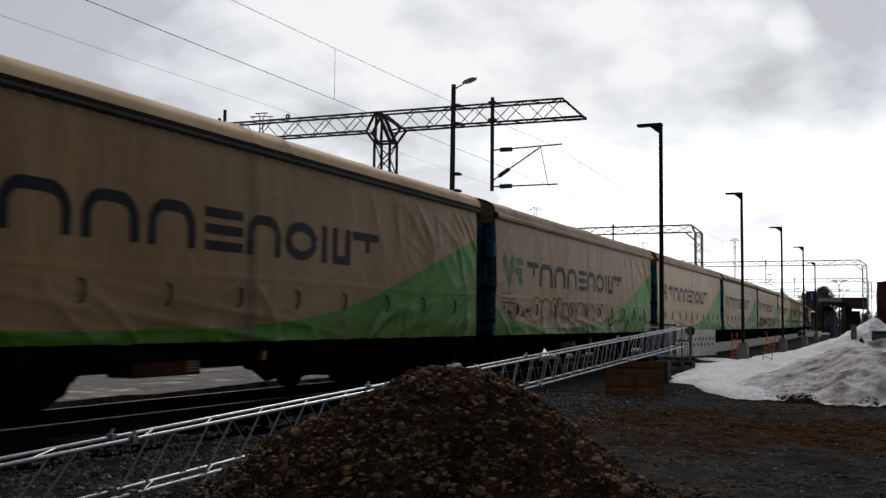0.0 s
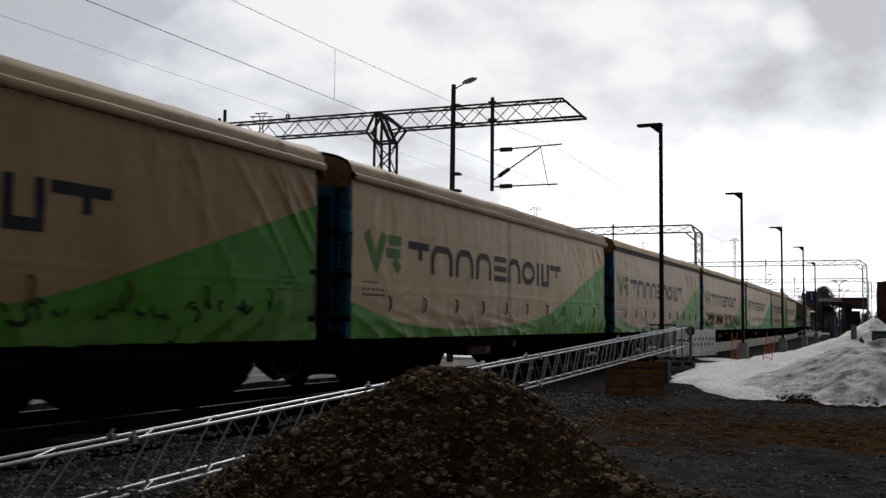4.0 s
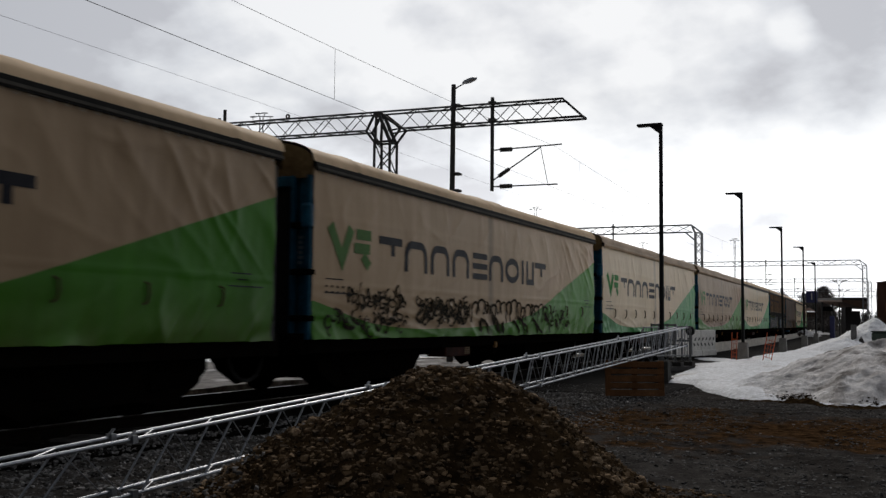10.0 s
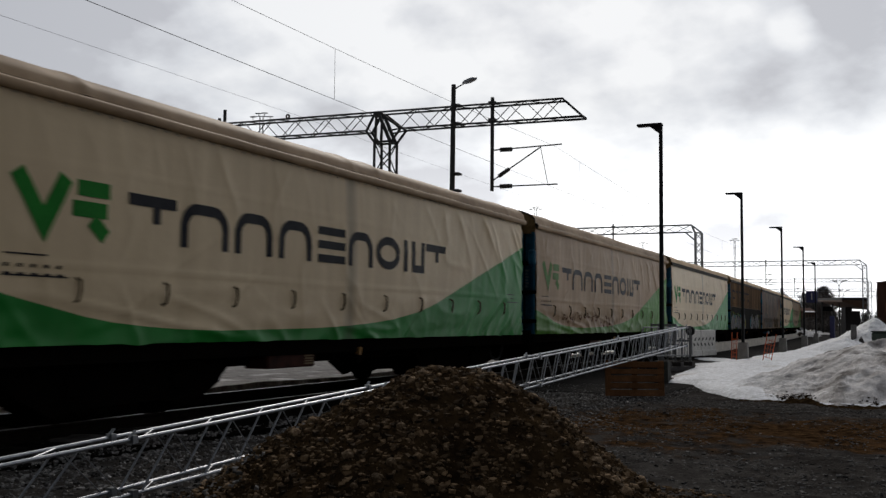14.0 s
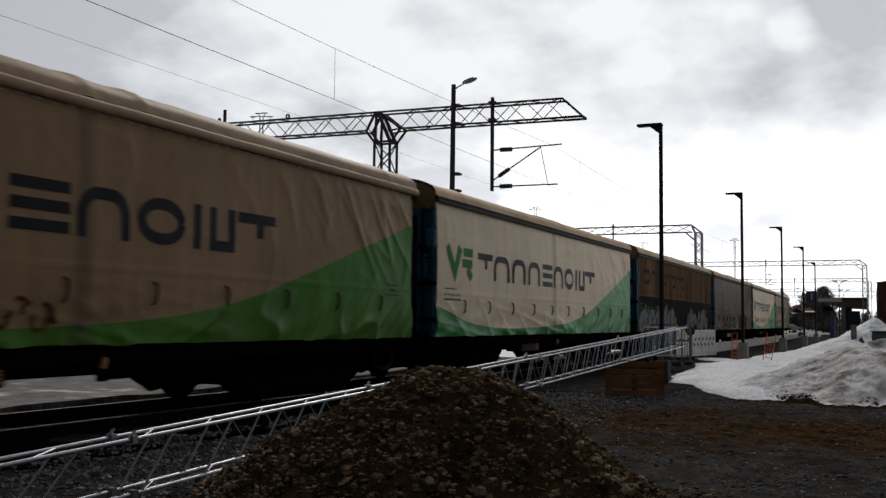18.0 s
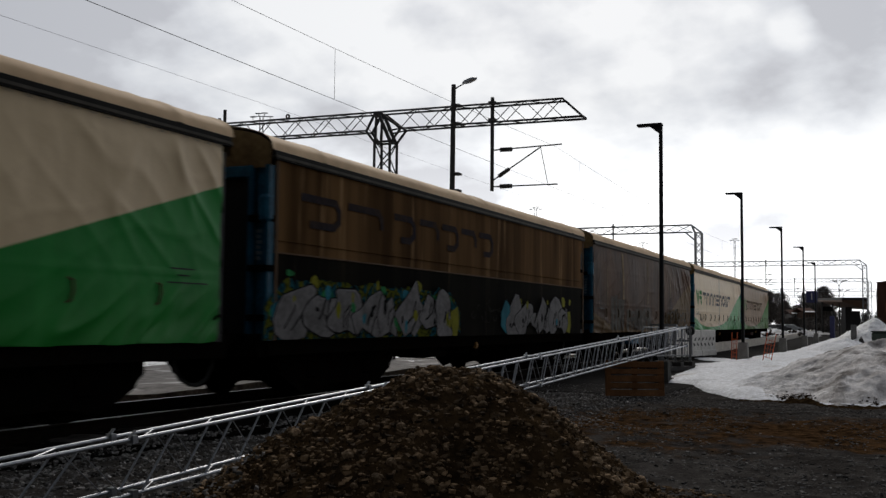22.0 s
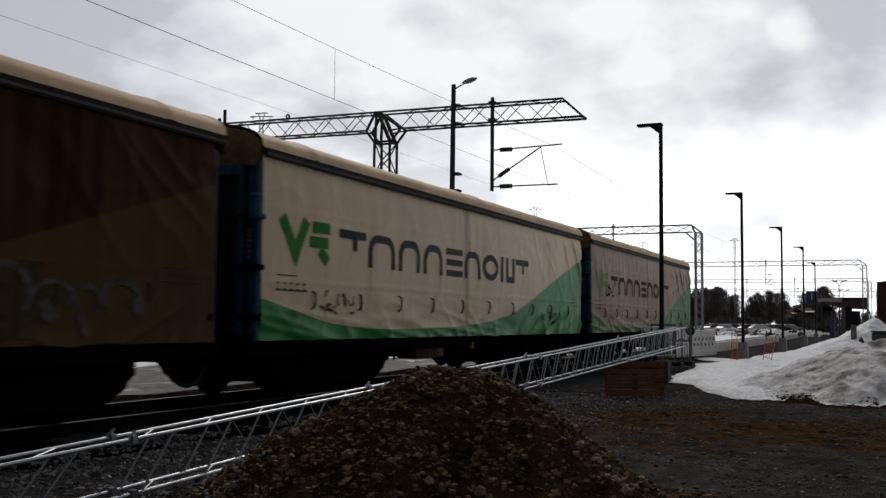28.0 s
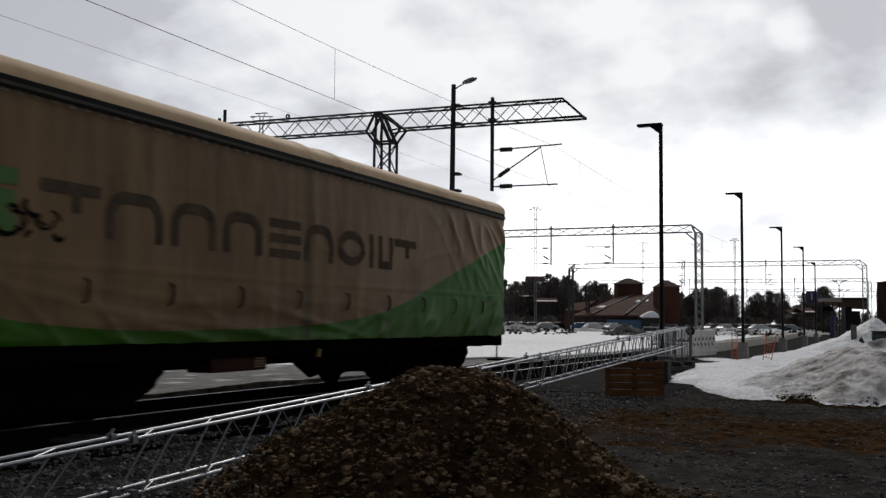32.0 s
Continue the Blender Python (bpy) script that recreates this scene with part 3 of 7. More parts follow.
def rail_bm(x):
    bm = bmesh.new()
    prof = [(-0.075, -0.172), (0.075, -0.172), (0.075, -0.155), (0.012, -0.14), (0.012, -0.05), (0.036, -0.04), (0.036, -0.008), (-0.036, -0.008), (-0.036, -0.04), (-0.012, -0.05), (-0.012, -0.14), (-0.075, -0.155)]
    prev = None
    for k in range(76):
        y = -40 + k * 4
        cur = [bm.verts.new((x + bend_at(y) + a, y, c)) for a, c in prof]
        if prev:
            for i in range(len(prof)):
                j = (i + 1) % len(prof)
                bm.faces.new((prev[i], prev[j], cur[j], cur[i]))
        prev = cur
    return bm


def rail_head_bm(x):
    bm = bmesh.new()
    prev = None
    for k in range(76):
        y = -40 + k * 4
        cur = [bm.verts.new((x + bend_at(y) + a, y, c)) for a, c in ((-0.034, -0.007), (0.034, -0.007), (0.034, 0.0), (-0.034, 0.0))]
        if prev:
            for i in range(4):
                j = (i + 1) % 4
                bm.faces.new((prev[i], prev[j], cur[j], cur[i]))
        prev = cur
    return bm


for x in (TRACK_X - 0.797, TRACK_X + 0.797):
    r = tagged(part("rail", rail_bm(x), RAIL_STEEL), "rusty steel rail with a worn bright top", "rail", "rails", "structure")
    part("rail_head", rail_head_bm(x), RAIL_TOP, r)

SLEEPER = box(bmesh.new(), -1.3, -0.13, -0.34, 1.3, 0.13, -0.165, 0.02)
sleeper = part("sleeper", SLEEPER, SHADED_CONCRETE)
sleeper.matrix_basis = pose(TRACK_X, -6, 0)
tagged(sleeper, "concrete sleeper under the rails, coloured dark for the train's shade", "sleeper", "sleepers", "structure")
for k in range(1, 110):
    y = -6 + k * 0.61
    copy_thing(sleeper, pose(TRACK_X + bend_at(y), y, 0))


def mound(name, cx, cy, rx, ry, h, z0, material, label, seed, turn=0.0, sharp=1.0, rough=0.12, n=70, kind="structure", category="snow"):
    """A heap: rounded cone with lumps and an uneven foot."""
    bm = bmesh.new()
    rings = n // 2
    prev = None
    ct, st = math.cos(turn), math.sin(turn)
    for i in range(rings + 1):
        q = i / rings
        cur = []
        for j in range(n):
            a = j * 2 * math.pi / n
            wob = 1 + 0.12 * fbm(math.cos(a) * 1.2, math.sin(a) * 1.2, seed, 1.0)
            px_, py_ = rx * q * math.cos(a) * wob, ry * q * math.sin(a) * wob
            x, y = cx + px_ * ct - py_ * st, cy + px_ * st + py_ * ct
            z = h * (1 - q ** 1.15) ** sharp + rough * fbm(x, y, seed, 1.3) * min(1, (1 - q) * 3 + 0.12) + rough * 0.35 * fbm(x, y, seed + 3, 5.0)
            cur.append(bm.verts.new((x, y, z0 + z - (0.1 if i == rings else 0))))
        if prev:
            for j in range(n):
                k = (j + 1) % n
                bm.faces.new((prev[j], prev[k], cur[k], cur[j]))
        prev = cur
    bmesh.ops.remove_doubles(bm, verts=bm.verts[:], dist=1e-4)
    bmesh.ops.recalc_face_normals(bm, faces=bm.faces[:])
    return tagged(part(name, bm, material, None, "", True), label, category, kind=kind)


def along(pts, q):
    """Value of a bent line of (q, value) points at q."""
    for (a, va), (b, vb) in zip(pts, pts[1:]):
        if q <= b:
            k = max(0.0, (q - a) / (b - a))
            return va + (vb - va) * k
    return pts[-1][1]


SNOW_LEFT = ((20, -4.2), (23.4, -4.0), (25.6, -4.9), (26.2, -5.5), (29, -5.9), (34.5, -6.45), (39, -6.5), (42, -6.05), (48, -6.1), (60, -5.6), (80, -5.9), (118, -6.7))
SNOW_FOOT = ((-5.6, 26.3), (-4.7, 25.6), (-4.0, 23.4), (-3.15, 21.6), (-2.7, 21.1), (-1.75, 21.4), (-1.1, 20.5), (-0.5, 20.7), (3.0, 20.8), (11.0, 20.4))
HEAP_TOP = ((-4.2, 0.0), (-3.6, 0.16), (-3.0, 0.36), (-2.3, 0.66), (-1.46, 0.93), (-1.1, 1.03), (-0.3, 1.18), (3.0, 1.22), (11.0, 1.3))


def snow_flat():
    """Trodden white snow from the yard along the platform."""
    bm = bmesh.new()

    def f(a, c):
        y = 20.6 + 100 * c ** 1.7
        x0 = along(SNOW_LEFT, y) + 0.25 * fbm(0, y, 2, 0.9)
        x = x0 + (12.0 - x0) * a ** 1.5
        d = min((x - x0) * 1.2, y - along(SNOW_FOOT, x) - 0.2 * fbm(x, 0, 1, 1.7))
        up = max(0.0, min(1.0, d / 0.9))
        return (x, y, -0.33 if d < -0.2 else -0.21 + 0.17 * up ** 0.6 + (0.05 * fbm(x, y, 4, 0.8) + 0.035 * fbm(x, y, 6, 2.6)) * up)
    grid(bm, 110, 170, f)
    return tagged(part("snow_cover", bm, BANK_SNOW, None, "", True), "white trodden snow along the platform", "snow", kind="structure")


def bank_height(x, y):
    foot = along(SNOW_FOOT, x) + 0.22 * fbm(x, 0, 1, 1.7)
    ridge = 25.2 + 0.5 * fbm(x, 1, 3, 0.5)
    top = along(HEAP_TOP, x)
    d = y - foot
    if d < -0.15:
        return -0.5
    if y < ridge:
        q = max(0.0, min(1.0, d / (ridge - foot)))
        z = -0.22 + top * (0.62 * (1 - (1 - q) ** 2.2) + 0.38 * q)
    else:
        q = min(1.0, (y - ridge) / (4.5 + 0.6 * x if x > 0 else 4.5))
        z = -0.22 + top * (1 - q * q * (3 - 2 * q))
    grip = min(1.0, max(0.0, d * 1.3)) * min(1.0, max(0.0, top * 2.2)) * (1.0 if y < ridge else max(0.0, 1 - q))
    lump = 0.11 * fbm(x, y, 4, 0.9) + 0.04 * fbm(x, y, 6, 2.6) + 0.035 * fbm(x, y, 9, 6.0) + 0.02 * abs(fbm(x, y, 11, 11.0))
    pit = -0.38 * max(0.0, noise.noise(Vector((x * 1.5, y * 1.1, 7.7))) - 0.34)
    return z + (lump + pit) * grip


def snow_bank():
    """Ploughed heap of dirty snow at the head of the yard."""
    bm = bmesh.new()
    grid(bm, 340, 240, lambda a, c: (-4.3 + 13.3 * a, 20.0 + 12.0 * c, bank_height(-4.3 + 13.3 * a, 20.0 + 12.0 * c)))
    return tagged(part("snow_bank", bm, PLOUGHED_SNOW, None, "", True), "dirty ploughed snow bank beside the yard", "snow bank", kind="structure")


def clean_end(mt):
    """Cleaner snow where the bank thins out, dirt in drifts towards its thick end."""
    nt = mt.node_tree
    N, Lk = nt.nodes.new, nt.links.new
    hsv = next(n for n in nt.nodes if n.type == "HUE_SAT")
    old = hsv.inputs["Color"].links[0].from_socket
    co, sep, nz, mr, ad = N("ShaderNodeTexCoord"), N("ShaderNodeSeparateXYZ"), N("ShaderNodeTexNoise"), N("ShaderNodeMapRange"), N("ShaderNodeMath")
    Lk(co.outputs["Object"], sep.inputs[0])
    Lk(co.outputs["Object"], nz.inputs["Vector"])
    nz.inputs["Scale"].default_value, nz.inputs["Detail"].default_value = 0.8, 5.0
    ad.operation = "MULTIPLY_ADD"
    Lk(nz.outputs["Fac"], ad.inputs[0])
    ad.inputs[1].default_value = 3.2
    Lk(sep.outputs[0], ad.inputs[2])
    mr.interpolation_type = "SMOOTHSTEP"
    mr.inputs["From Min"].default_value, mr.inputs["From Max"].default_value = -2.6, 0.2
    Lk(ad.outputs[0], mr.inputs[0])
    mx = N("ShaderNodeMix")
    mx.data_type = "RGBA"
    Lk(mr.outputs[0], mx.inputs["Factor"])
    mx.inputs["A"].default_value = (0.86, 0.87, 0.90, 1)
    Lk(old, mx.inputs["B"])
    Lk(mx.outputs["Result"], hsv.inputs["Color"])


clean_end(PLOUGHED_SNOW)
snow_flat()
snow_bank()
mound("snow_patch", -7.0, 44.0, 0.9, 2.6, 0.07, -0.19, BANK_SNOW, "thin patch of snow on the asphalt", 14, 0.35, 1.0, 0.02, 30)
mound("snow_heap", -1.32, 62.5, 3.3, 4.0, 2.05, -0.3, SNOW, "tall white snow heap beside the platform", 3, 0, 1.1, 0.12)
mound("snow_patch", -6.6, 38.6, 0.75, 1.9, 0.07, -0.205, BANK_SNOW, "thin patch of snow on the asphalt", 5, 0, 0.9, 0.02, 30)
mound("snow_heap", -2.6, 58.0, 2.6, 3.0, 0.85, -0.3, BANK_SNOW, "low snow heap beside the platform", 33, 0, 0.9, 0.1, 40)
# ---- overhead line ----
def lattice(bm, a, b, up, side, h, w, bays, chord=0.07, web=0.035):
    """A rectangular lattice girder from a to b: four chords and zigzag webs on all faces."""
    a, b, up, side = Vector(a), Vector(b), Vector(up), Vector(side)
    cor = [(sx * w / 2, sz * h / 2) for sx, sz in ((-1, -1), (1, -1), (1, 1), (-1, 1))]
    off = [side * c[0] + up * c[1] for c in cor]
    for o in off:
        bar(bm, a + o, b + o, chord)
    for k in range(bays):
        p, q = a.lerp(b, k / bays), a.lerp(b, (k + 1) / bays)
        for i in range(4):
            j = (i + 1) % 4
            if (k + i) % 2:
                bar(bm, p + off[i], q + off[j], web)
            else:
                bar(bm, p + off[j], q + off[i], web)
    return bm


def mast_bm(h, w, bays, stout=1.0):
    bm = bmesh.new()
    lattice(bm, (0, 0, -0.1), (0, 0, h), (0, 1, 0), (1, 0, 0), w, w, bays, 0.075 * stout, 0.035 * stout)
    return bm


def drop_bm(z0, z1):
    bm = bmesh.new()
    bar(bm, (0, 0, z0), (0, 0, z1), 0.13, sides=10)
    for z in (8.35, 8.95):
        box(bm, -0.12, -0.12, z - 0.05, 0.12, 0.16, z + 0.05)
    return bm


def cantilever_bm(side):
    """Registration arms with their insulators, towards side."""
    bm = bmesh.new()
    s = side
    for z, ln, tip in ((7.28, 2.5, 0.08), (6.0, 2.35, 0.0)):
        bar(bm, (0, 0, z), (s * ln, 0, z + tip), 0.05, sides=6)
        for k in range(5):
            bar(bm, (s * (0.3 + k * 0.09), 0, z), (s * (0.36 + k * 0.09), 0, z), 0.16, sides=8)
    bar(bm, (0, 0, 6.2), (s * 1.75, 0, 7.30), 0.05, sides=6)
    for k in range(5):
        bar(bm, (s * (0.25 + k * 0.08), 0, 6.36 + k * 0.05), (s * (0.31 + k * 0.08), 0, 6.40 + k * 0.05), 0.15, sides=8)
    bar(bm, (s * 1.75, 0, 7.3), (s * 2.0, 0, 6.05), 0.02)
    return bm


def gantry(y, turn, x_right, x_left, masts, drops, material, label, taper=True, lift=0.0):
    g = thing("overhead_gantry", Matrix.Translation((0, y, 0)) @ Matrix.Translation((x_right, 0, lift)) @ Matrix.Rotation(radians(turn), 4, "Z"), label, "gantry", "overhead line gantries")
    ln = x_right - x_left
    bm = bmesh.new()
    r = -0.7 if taper else -0.5
    if taper:
        # the beam is broken at the mast, whose head carries both halves
        head = masts[0] - x_right
        for a, b in ((r, head + 0.68), (head - 0.67, -ln)):
            lattice(bm, (a, 0, 8.62), (b, 0, 8.62), (0, 0, 1), (0, 1, 0), 0.66, 0.5, int((a - b) / 0.62), 0.06, 0.025)
        for yy in (-0.25, 0.25):
            bar(bm, (head + 0.70, yy, 8.95), (head - 0.69, yy, 8.95), 0.06)
        for yy in (-0.25, 0.25):
            bar(bm, (r, yy, 8.95), (0, yy, 8.29), 0.07)
            bar(bm, (r, yy, 8.29), (0, yy, 8.29), 0.07)
        bar(bm, (0, -0.25, 8.29), (0, 0.25, 8.29), 0.07)
    else:
        lattice(bm, (r, 0, 8.62), (-ln, 0, 8.62), (0, 0, 1), (0, 1, 0), 0.58, 0.5, int(ln / 1.25), 0.075, 0.05)
    part("beam", bm, material, g)
    for mx in masts:
        if taper:
            bm = mast_bm(7.85, 0.62, 13)
            for sy in (-0.25, 0.25):
                bar(bm, (-0.31, sy, 7.8), (-0.69, sy, 8.29), 0.08)
                bar(bm, (-0.69, sy, 8.25), (-0.30, sy, 8.97), 0.075)
                bar(bm, (-0.31, sy, 7.8), (-0.27, sy, 8.97), 0.08)
                bar(bm, (0.31, sy, 7.8), (-0.22, sy, 8.97), 0.11)
                bar(bm, (0.31, sy, 7.8), (0.70, sy, 8.29), 0.07)
                bar(bm, (0.70, sy, 8.29), (-0.12, sy, 8.93), 0.08)
                bar(bm, (0.12, sy, 8.22), (0.66, sy, 8.29), 0.045)
                bar(bm, (-0.31, sy, 7.85), (0.31, sy, 7.85), 0.07)
            for sx in (-0.31, 0.31):
                bar(bm, (sx, -0.31, 7.85), (sx, 0.31, 7.85), 0.07)
        else:
            bm = mast_bm(8.25, 0.5, 14, 1.9 if mx < -30 else 1.45)
            inner = -1 if mx > x_left + 5 else 1
            for sy in (-0.25, 0.25):
                bar(bm, (inner * 0.31, sy, 7.7), (inner, sy, 8.3), 0.08)
                bar(bm, (-0.25 * inner, sy, 8.25), (inner * 0.55, sy, 8.91), 0.09)
                bar(bm, (0.25 * inner, sy, 8.2), (inner * 0.55, sy, 8.91), 0.08)
                bar(bm, (-0.25, sy, 8.27), (0.25, sy, 8.27), 0.08)
        m = part("mast", bm, GREY_STEEL if mx < -30 else material, g)
        m.matrix_basis = pose(mx - x_right, 0, 0)
        f = part("footing", box(bmesh.new(), -0.6, -0.6, -0.6, 0.6, 0.6, 0.0, 0.03), CONCRETE, g)
        f.matrix_basis = pose(mx - x_right, 0, -0.1)
    for dx, side in drops:
        d = part("drop_tube", drop_bm(5.85, 9.15), material, g)
        d.matrix_basis = pose(dx - x_right, -0.33, 0)
        if side:
            part("cantilever", cantilever_bm(side), material, d)
    return g


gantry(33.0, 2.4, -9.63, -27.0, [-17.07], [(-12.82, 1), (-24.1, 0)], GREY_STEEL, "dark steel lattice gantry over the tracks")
def gantry_fittings(g):
    """Insulators on the beam and the mast, and a stub post near the far end of the beam."""
    for x in (-11.6, -17.15):
        bm = bmesh.new()
        bar(bm, (x, 0, 8.95), (x, 0, 9.05), 0.07, sides=8)
        tube_path(bm, [(x + 0.07 * math.cos(q * 0.5236), 0, 9.10 + 0.07 * math.sin(q * 0.5236)) for q in range(13)], 0.07, 6)
        part("insulator", bm, CERAMIC, g)
    bm = bmesh.new()
    bar(bm, (-7.75, -0.3, 6.62), (-8.75, -0.3, 6.66), 0.05, sides=8)
    for q in range(6):
        bar(bm, (-7.95 - q * 0.10, -0.3, 6.63), (-8.01 - q * 0.10, -0.3, 6.63), 0.17, sides=10)
    part("insulator", bm, CERAMIC, g)
    part("stub_post", bar(bmesh.new(), (-14.45, 0, 8.3), (-14.45, 0, 9.55), 0.13, sides=8), GREY_STEEL, g)


gantry_fittings(bpy.data.objects["overhead_gantry"])
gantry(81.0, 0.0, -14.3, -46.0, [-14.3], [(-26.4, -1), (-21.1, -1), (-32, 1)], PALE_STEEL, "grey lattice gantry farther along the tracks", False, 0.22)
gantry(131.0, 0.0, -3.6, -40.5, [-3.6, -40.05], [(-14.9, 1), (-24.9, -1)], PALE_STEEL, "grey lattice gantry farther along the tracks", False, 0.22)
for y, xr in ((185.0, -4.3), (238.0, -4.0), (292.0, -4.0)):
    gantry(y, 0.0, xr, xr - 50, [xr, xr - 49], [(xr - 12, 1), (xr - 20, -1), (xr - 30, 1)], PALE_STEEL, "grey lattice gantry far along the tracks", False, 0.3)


def wire_run(name, x, z_contact, z_carry, y0, supports, label, follow=True, sag=0.42):
    w = thing(name, Matrix(), label, "wire", "overhead wires")

    def carry(y):
        for a, b in zip(supports, supports[1:]):
            if a <= y <= b:
                q = (y - a) / (b - a) * 2 - 1
                return z_carry - sag * (1 - q * q)
        return z_carry
    ys = [y0 + k * 3.0 for k in range(int((supports[-1] - y0) / 3) + 1)]
    xx = lambda y: x + (bend_at(y) if follow else 0)
    part("carrying_wire", tube_path(bmesh.new(), [(xx(y), y, carry(y)) for y in ys], 0.0095, 5), GREY_STEEL, w)
    if z_contact:
        part("contact_wire", tube_path(bmesh.new(), [(xx(y), y, z_contact) for y in ys], 0.011, 5), GREY_STEEL, w)
        y = y0 + 3.1
        while y < min(130, supports[-1]):
            part("dropper", bar(bmesh.new(), (xx(y), y, z_contact), (xx(y), y, carry(y)), 0.006), GREY_STEEL, w)
            y += 9.0
    return w


wire_run("overhead_wire", TRACK_X - 0.26, 5.93, 7.38, -12.0, [-12, 33, 81, 131, 185, 238, 292], "thin overhead contact wire above the track")
for x in (-19.0, -24.5, -30.0):
    wire_run("overhead_wire", x, 5.93, 7.38, 33.0 if x > -22 else 60.0, [33, 81, 131, 185, 238, 292], "thin overhead contact wire above a siding", False)
wire_run("feeder_wire", -21.6, 0, 9.42, -14.0, [-14, 33, 81, 131, 185], "thin feeder wire on gantry tops", False, 0.12)


# ---- lamps ----
def platform_lamp():
    lamp = thing("platform_lamp", pose(0, 0, 0), "slim black platform lamp on a concrete block", "street lamp", "platform lamps")
    bm = bmesh.new()
    bar(bm, (0, 0, 0.55), (0, 0, 6.55), 0.13, 0.10, sides=12)
    part("pole", bm, DARK_PAINT, lamp)
    bm = bmesh.new()
    box(bm, -0.62, -0.11, 6.50, 0.05, 0.11, 6.57, 0.02)
    vs = [bm.verts.new(p) for p in ((-0.30, 0, 6.5), (0.02, 0, 6.5), (-0.02, 0, 6.28))]
    bm.faces.new(vs)
    part("lamp_head", bm, DARK_PAINT, lamp)
    bm = bmesh.new()
    r = bmesh.ops.create_cone(bm, cap_ends=True, segments=4, radius1=0.29, radius2=0.25, depth=0.85, matrix=Matrix.Translation((0, 0, 0.13)) @ Matrix.Rotation(radians(45), 4, "Z"))
    part("footing", bm, CONCRETE, lamp)
    return lamp


lamp = platform_lamp()
lamp.matrix_basis = pose(-5.6, 26.3, 0.0)
for k, (x, y) in enumerate(((-5.67, 41.8), (-5.70, 57.3), (-5.82, 72.4), (-6.4, 91.2))):
    copy_thing(lamp, pose(x, y, 0.04))
# the block under the lamp at the platform end sits deeper and is coloured darker
deep = next(c for c in lamp.children if c.name.startswith("footing"))
deep.matrix_basis = pose(0, 0, -0.2)
deep.data = deep.data.copy()
deep.data.materials[0] = FOOTING_CONCRETE


def tall_lamp():
    t = thing("street_lamp", pose(-14.38, 32.6, 0), "dark steel pole with a cobra-head lamp", "street lamp")
    part("pole", bar(bmesh.new(), (0.0, 0, -0.3), (0.06, 0, 9.75), 0.24, 0.16, sides=12), GREY_STEEL, t)
    part("arm", tube_path(bmesh.new(), [(0.06, 0, 9.55), (0.3, -0.1, 9.64), (0.5, -0.15, 9.70)], 0.05, 8), PALE_STEEL, t)
    bm = bmesh.new()
    bmesh.ops.create_uvsphere(bm, u_segments=16, v_segments=10, radius=1.0, matrix=Matrix.Translation((0.76, -0.2, 9.79)) @ Matrix.Rotation(radians(-14), 4, "Y") @ Matrix.Diagonal((0.30, 0.13, 0.085, 1)))
    part("lamp_head", bm, GALV, t, "pale grey lamp head", True)
    for z in (5.9, 6.5, 8.3, 8.95):
        part("bracket", box(bmesh.new(), 0.0, -0.1, z, 0.3, 0.25, z + 0.08), GREY_STEEL, t)


tall_lamp()


# ---- the lying lattice mast on pallets ----
def lying_mast():
    m = thing("lattice_mast", Matrix(), "galvanised lattice mast lying over the gravel, propped up on a pallet", "lattice mast")
    P = Vector((-5.81, 6.86, -0.12))
    u = Vector((0.68, 13.84, 0.65)).normalized()
    side = u.cross(Vector((0, 0, 1))).normalized()
    up = side.cross(u)
    H, W = 0.45, 0.24
    joints = [-5.2, -0.15, 4.0, 9.0, 14.05, 19.0]
    for a, b in zip(joints, joints[1:]):
        sec = bmesh.new()
        c = [P - side * W, P, P + up * H, P + up * H - side * W]
        for q in c:
            bar(sec, q + u * (a + 0.02), q + u * (b - 0.02), 0.034, sides=8)
        s = part("section", sec, GALV, m)
        n = int(round((b - a) / (0.92 if a < 3 else 0.55)))
        def brace(p, q, w):
            part("brace", bar(bmesh.new(), p, q, w, sides=6), GALV, s)
        for k in range(n):
            s0, s1 = a + 0.1 + k * (b - a - 0.2) / n, a + 0.1 + (k + 1) * (b - a - 0.2) / n
            sm = (s0 + s1) / 2
            for lo, hi in ((c[1], c[2]), (c[0], c[3])):
                brace(lo + u * s0, hi + u * sm, 0.022)
                brace(hi + u * sm, lo + u * s1, 0.010)
            brace(c[2] + u * s0, c[3] + u * sm, 0.016)
            brace(c[1] + u * s0, c[0] + u * sm, 0.016)
        for q in c:
            for s2 in (a + 0.014, b - 0.014):
                fl = bmesh.new()
                bmesh.ops.create_cube(fl, size=1.0, matrix=Matrix.Translation(q + u * s2) @ u.to_track_quat("Z", "Y").to_matrix().to_4x4() @ Matrix.Diagonal((0.066, 0.066, 0.03, 1)))
                part("flange", fl, GALV, s)
        for q in c[2:]:
            part("lug", bar(bmesh.new(), q + u * (b - 0.06), q + u * (b + 0.03) + up * 0.07, 0.028, 0.012), GALV, s)


lying_mast()


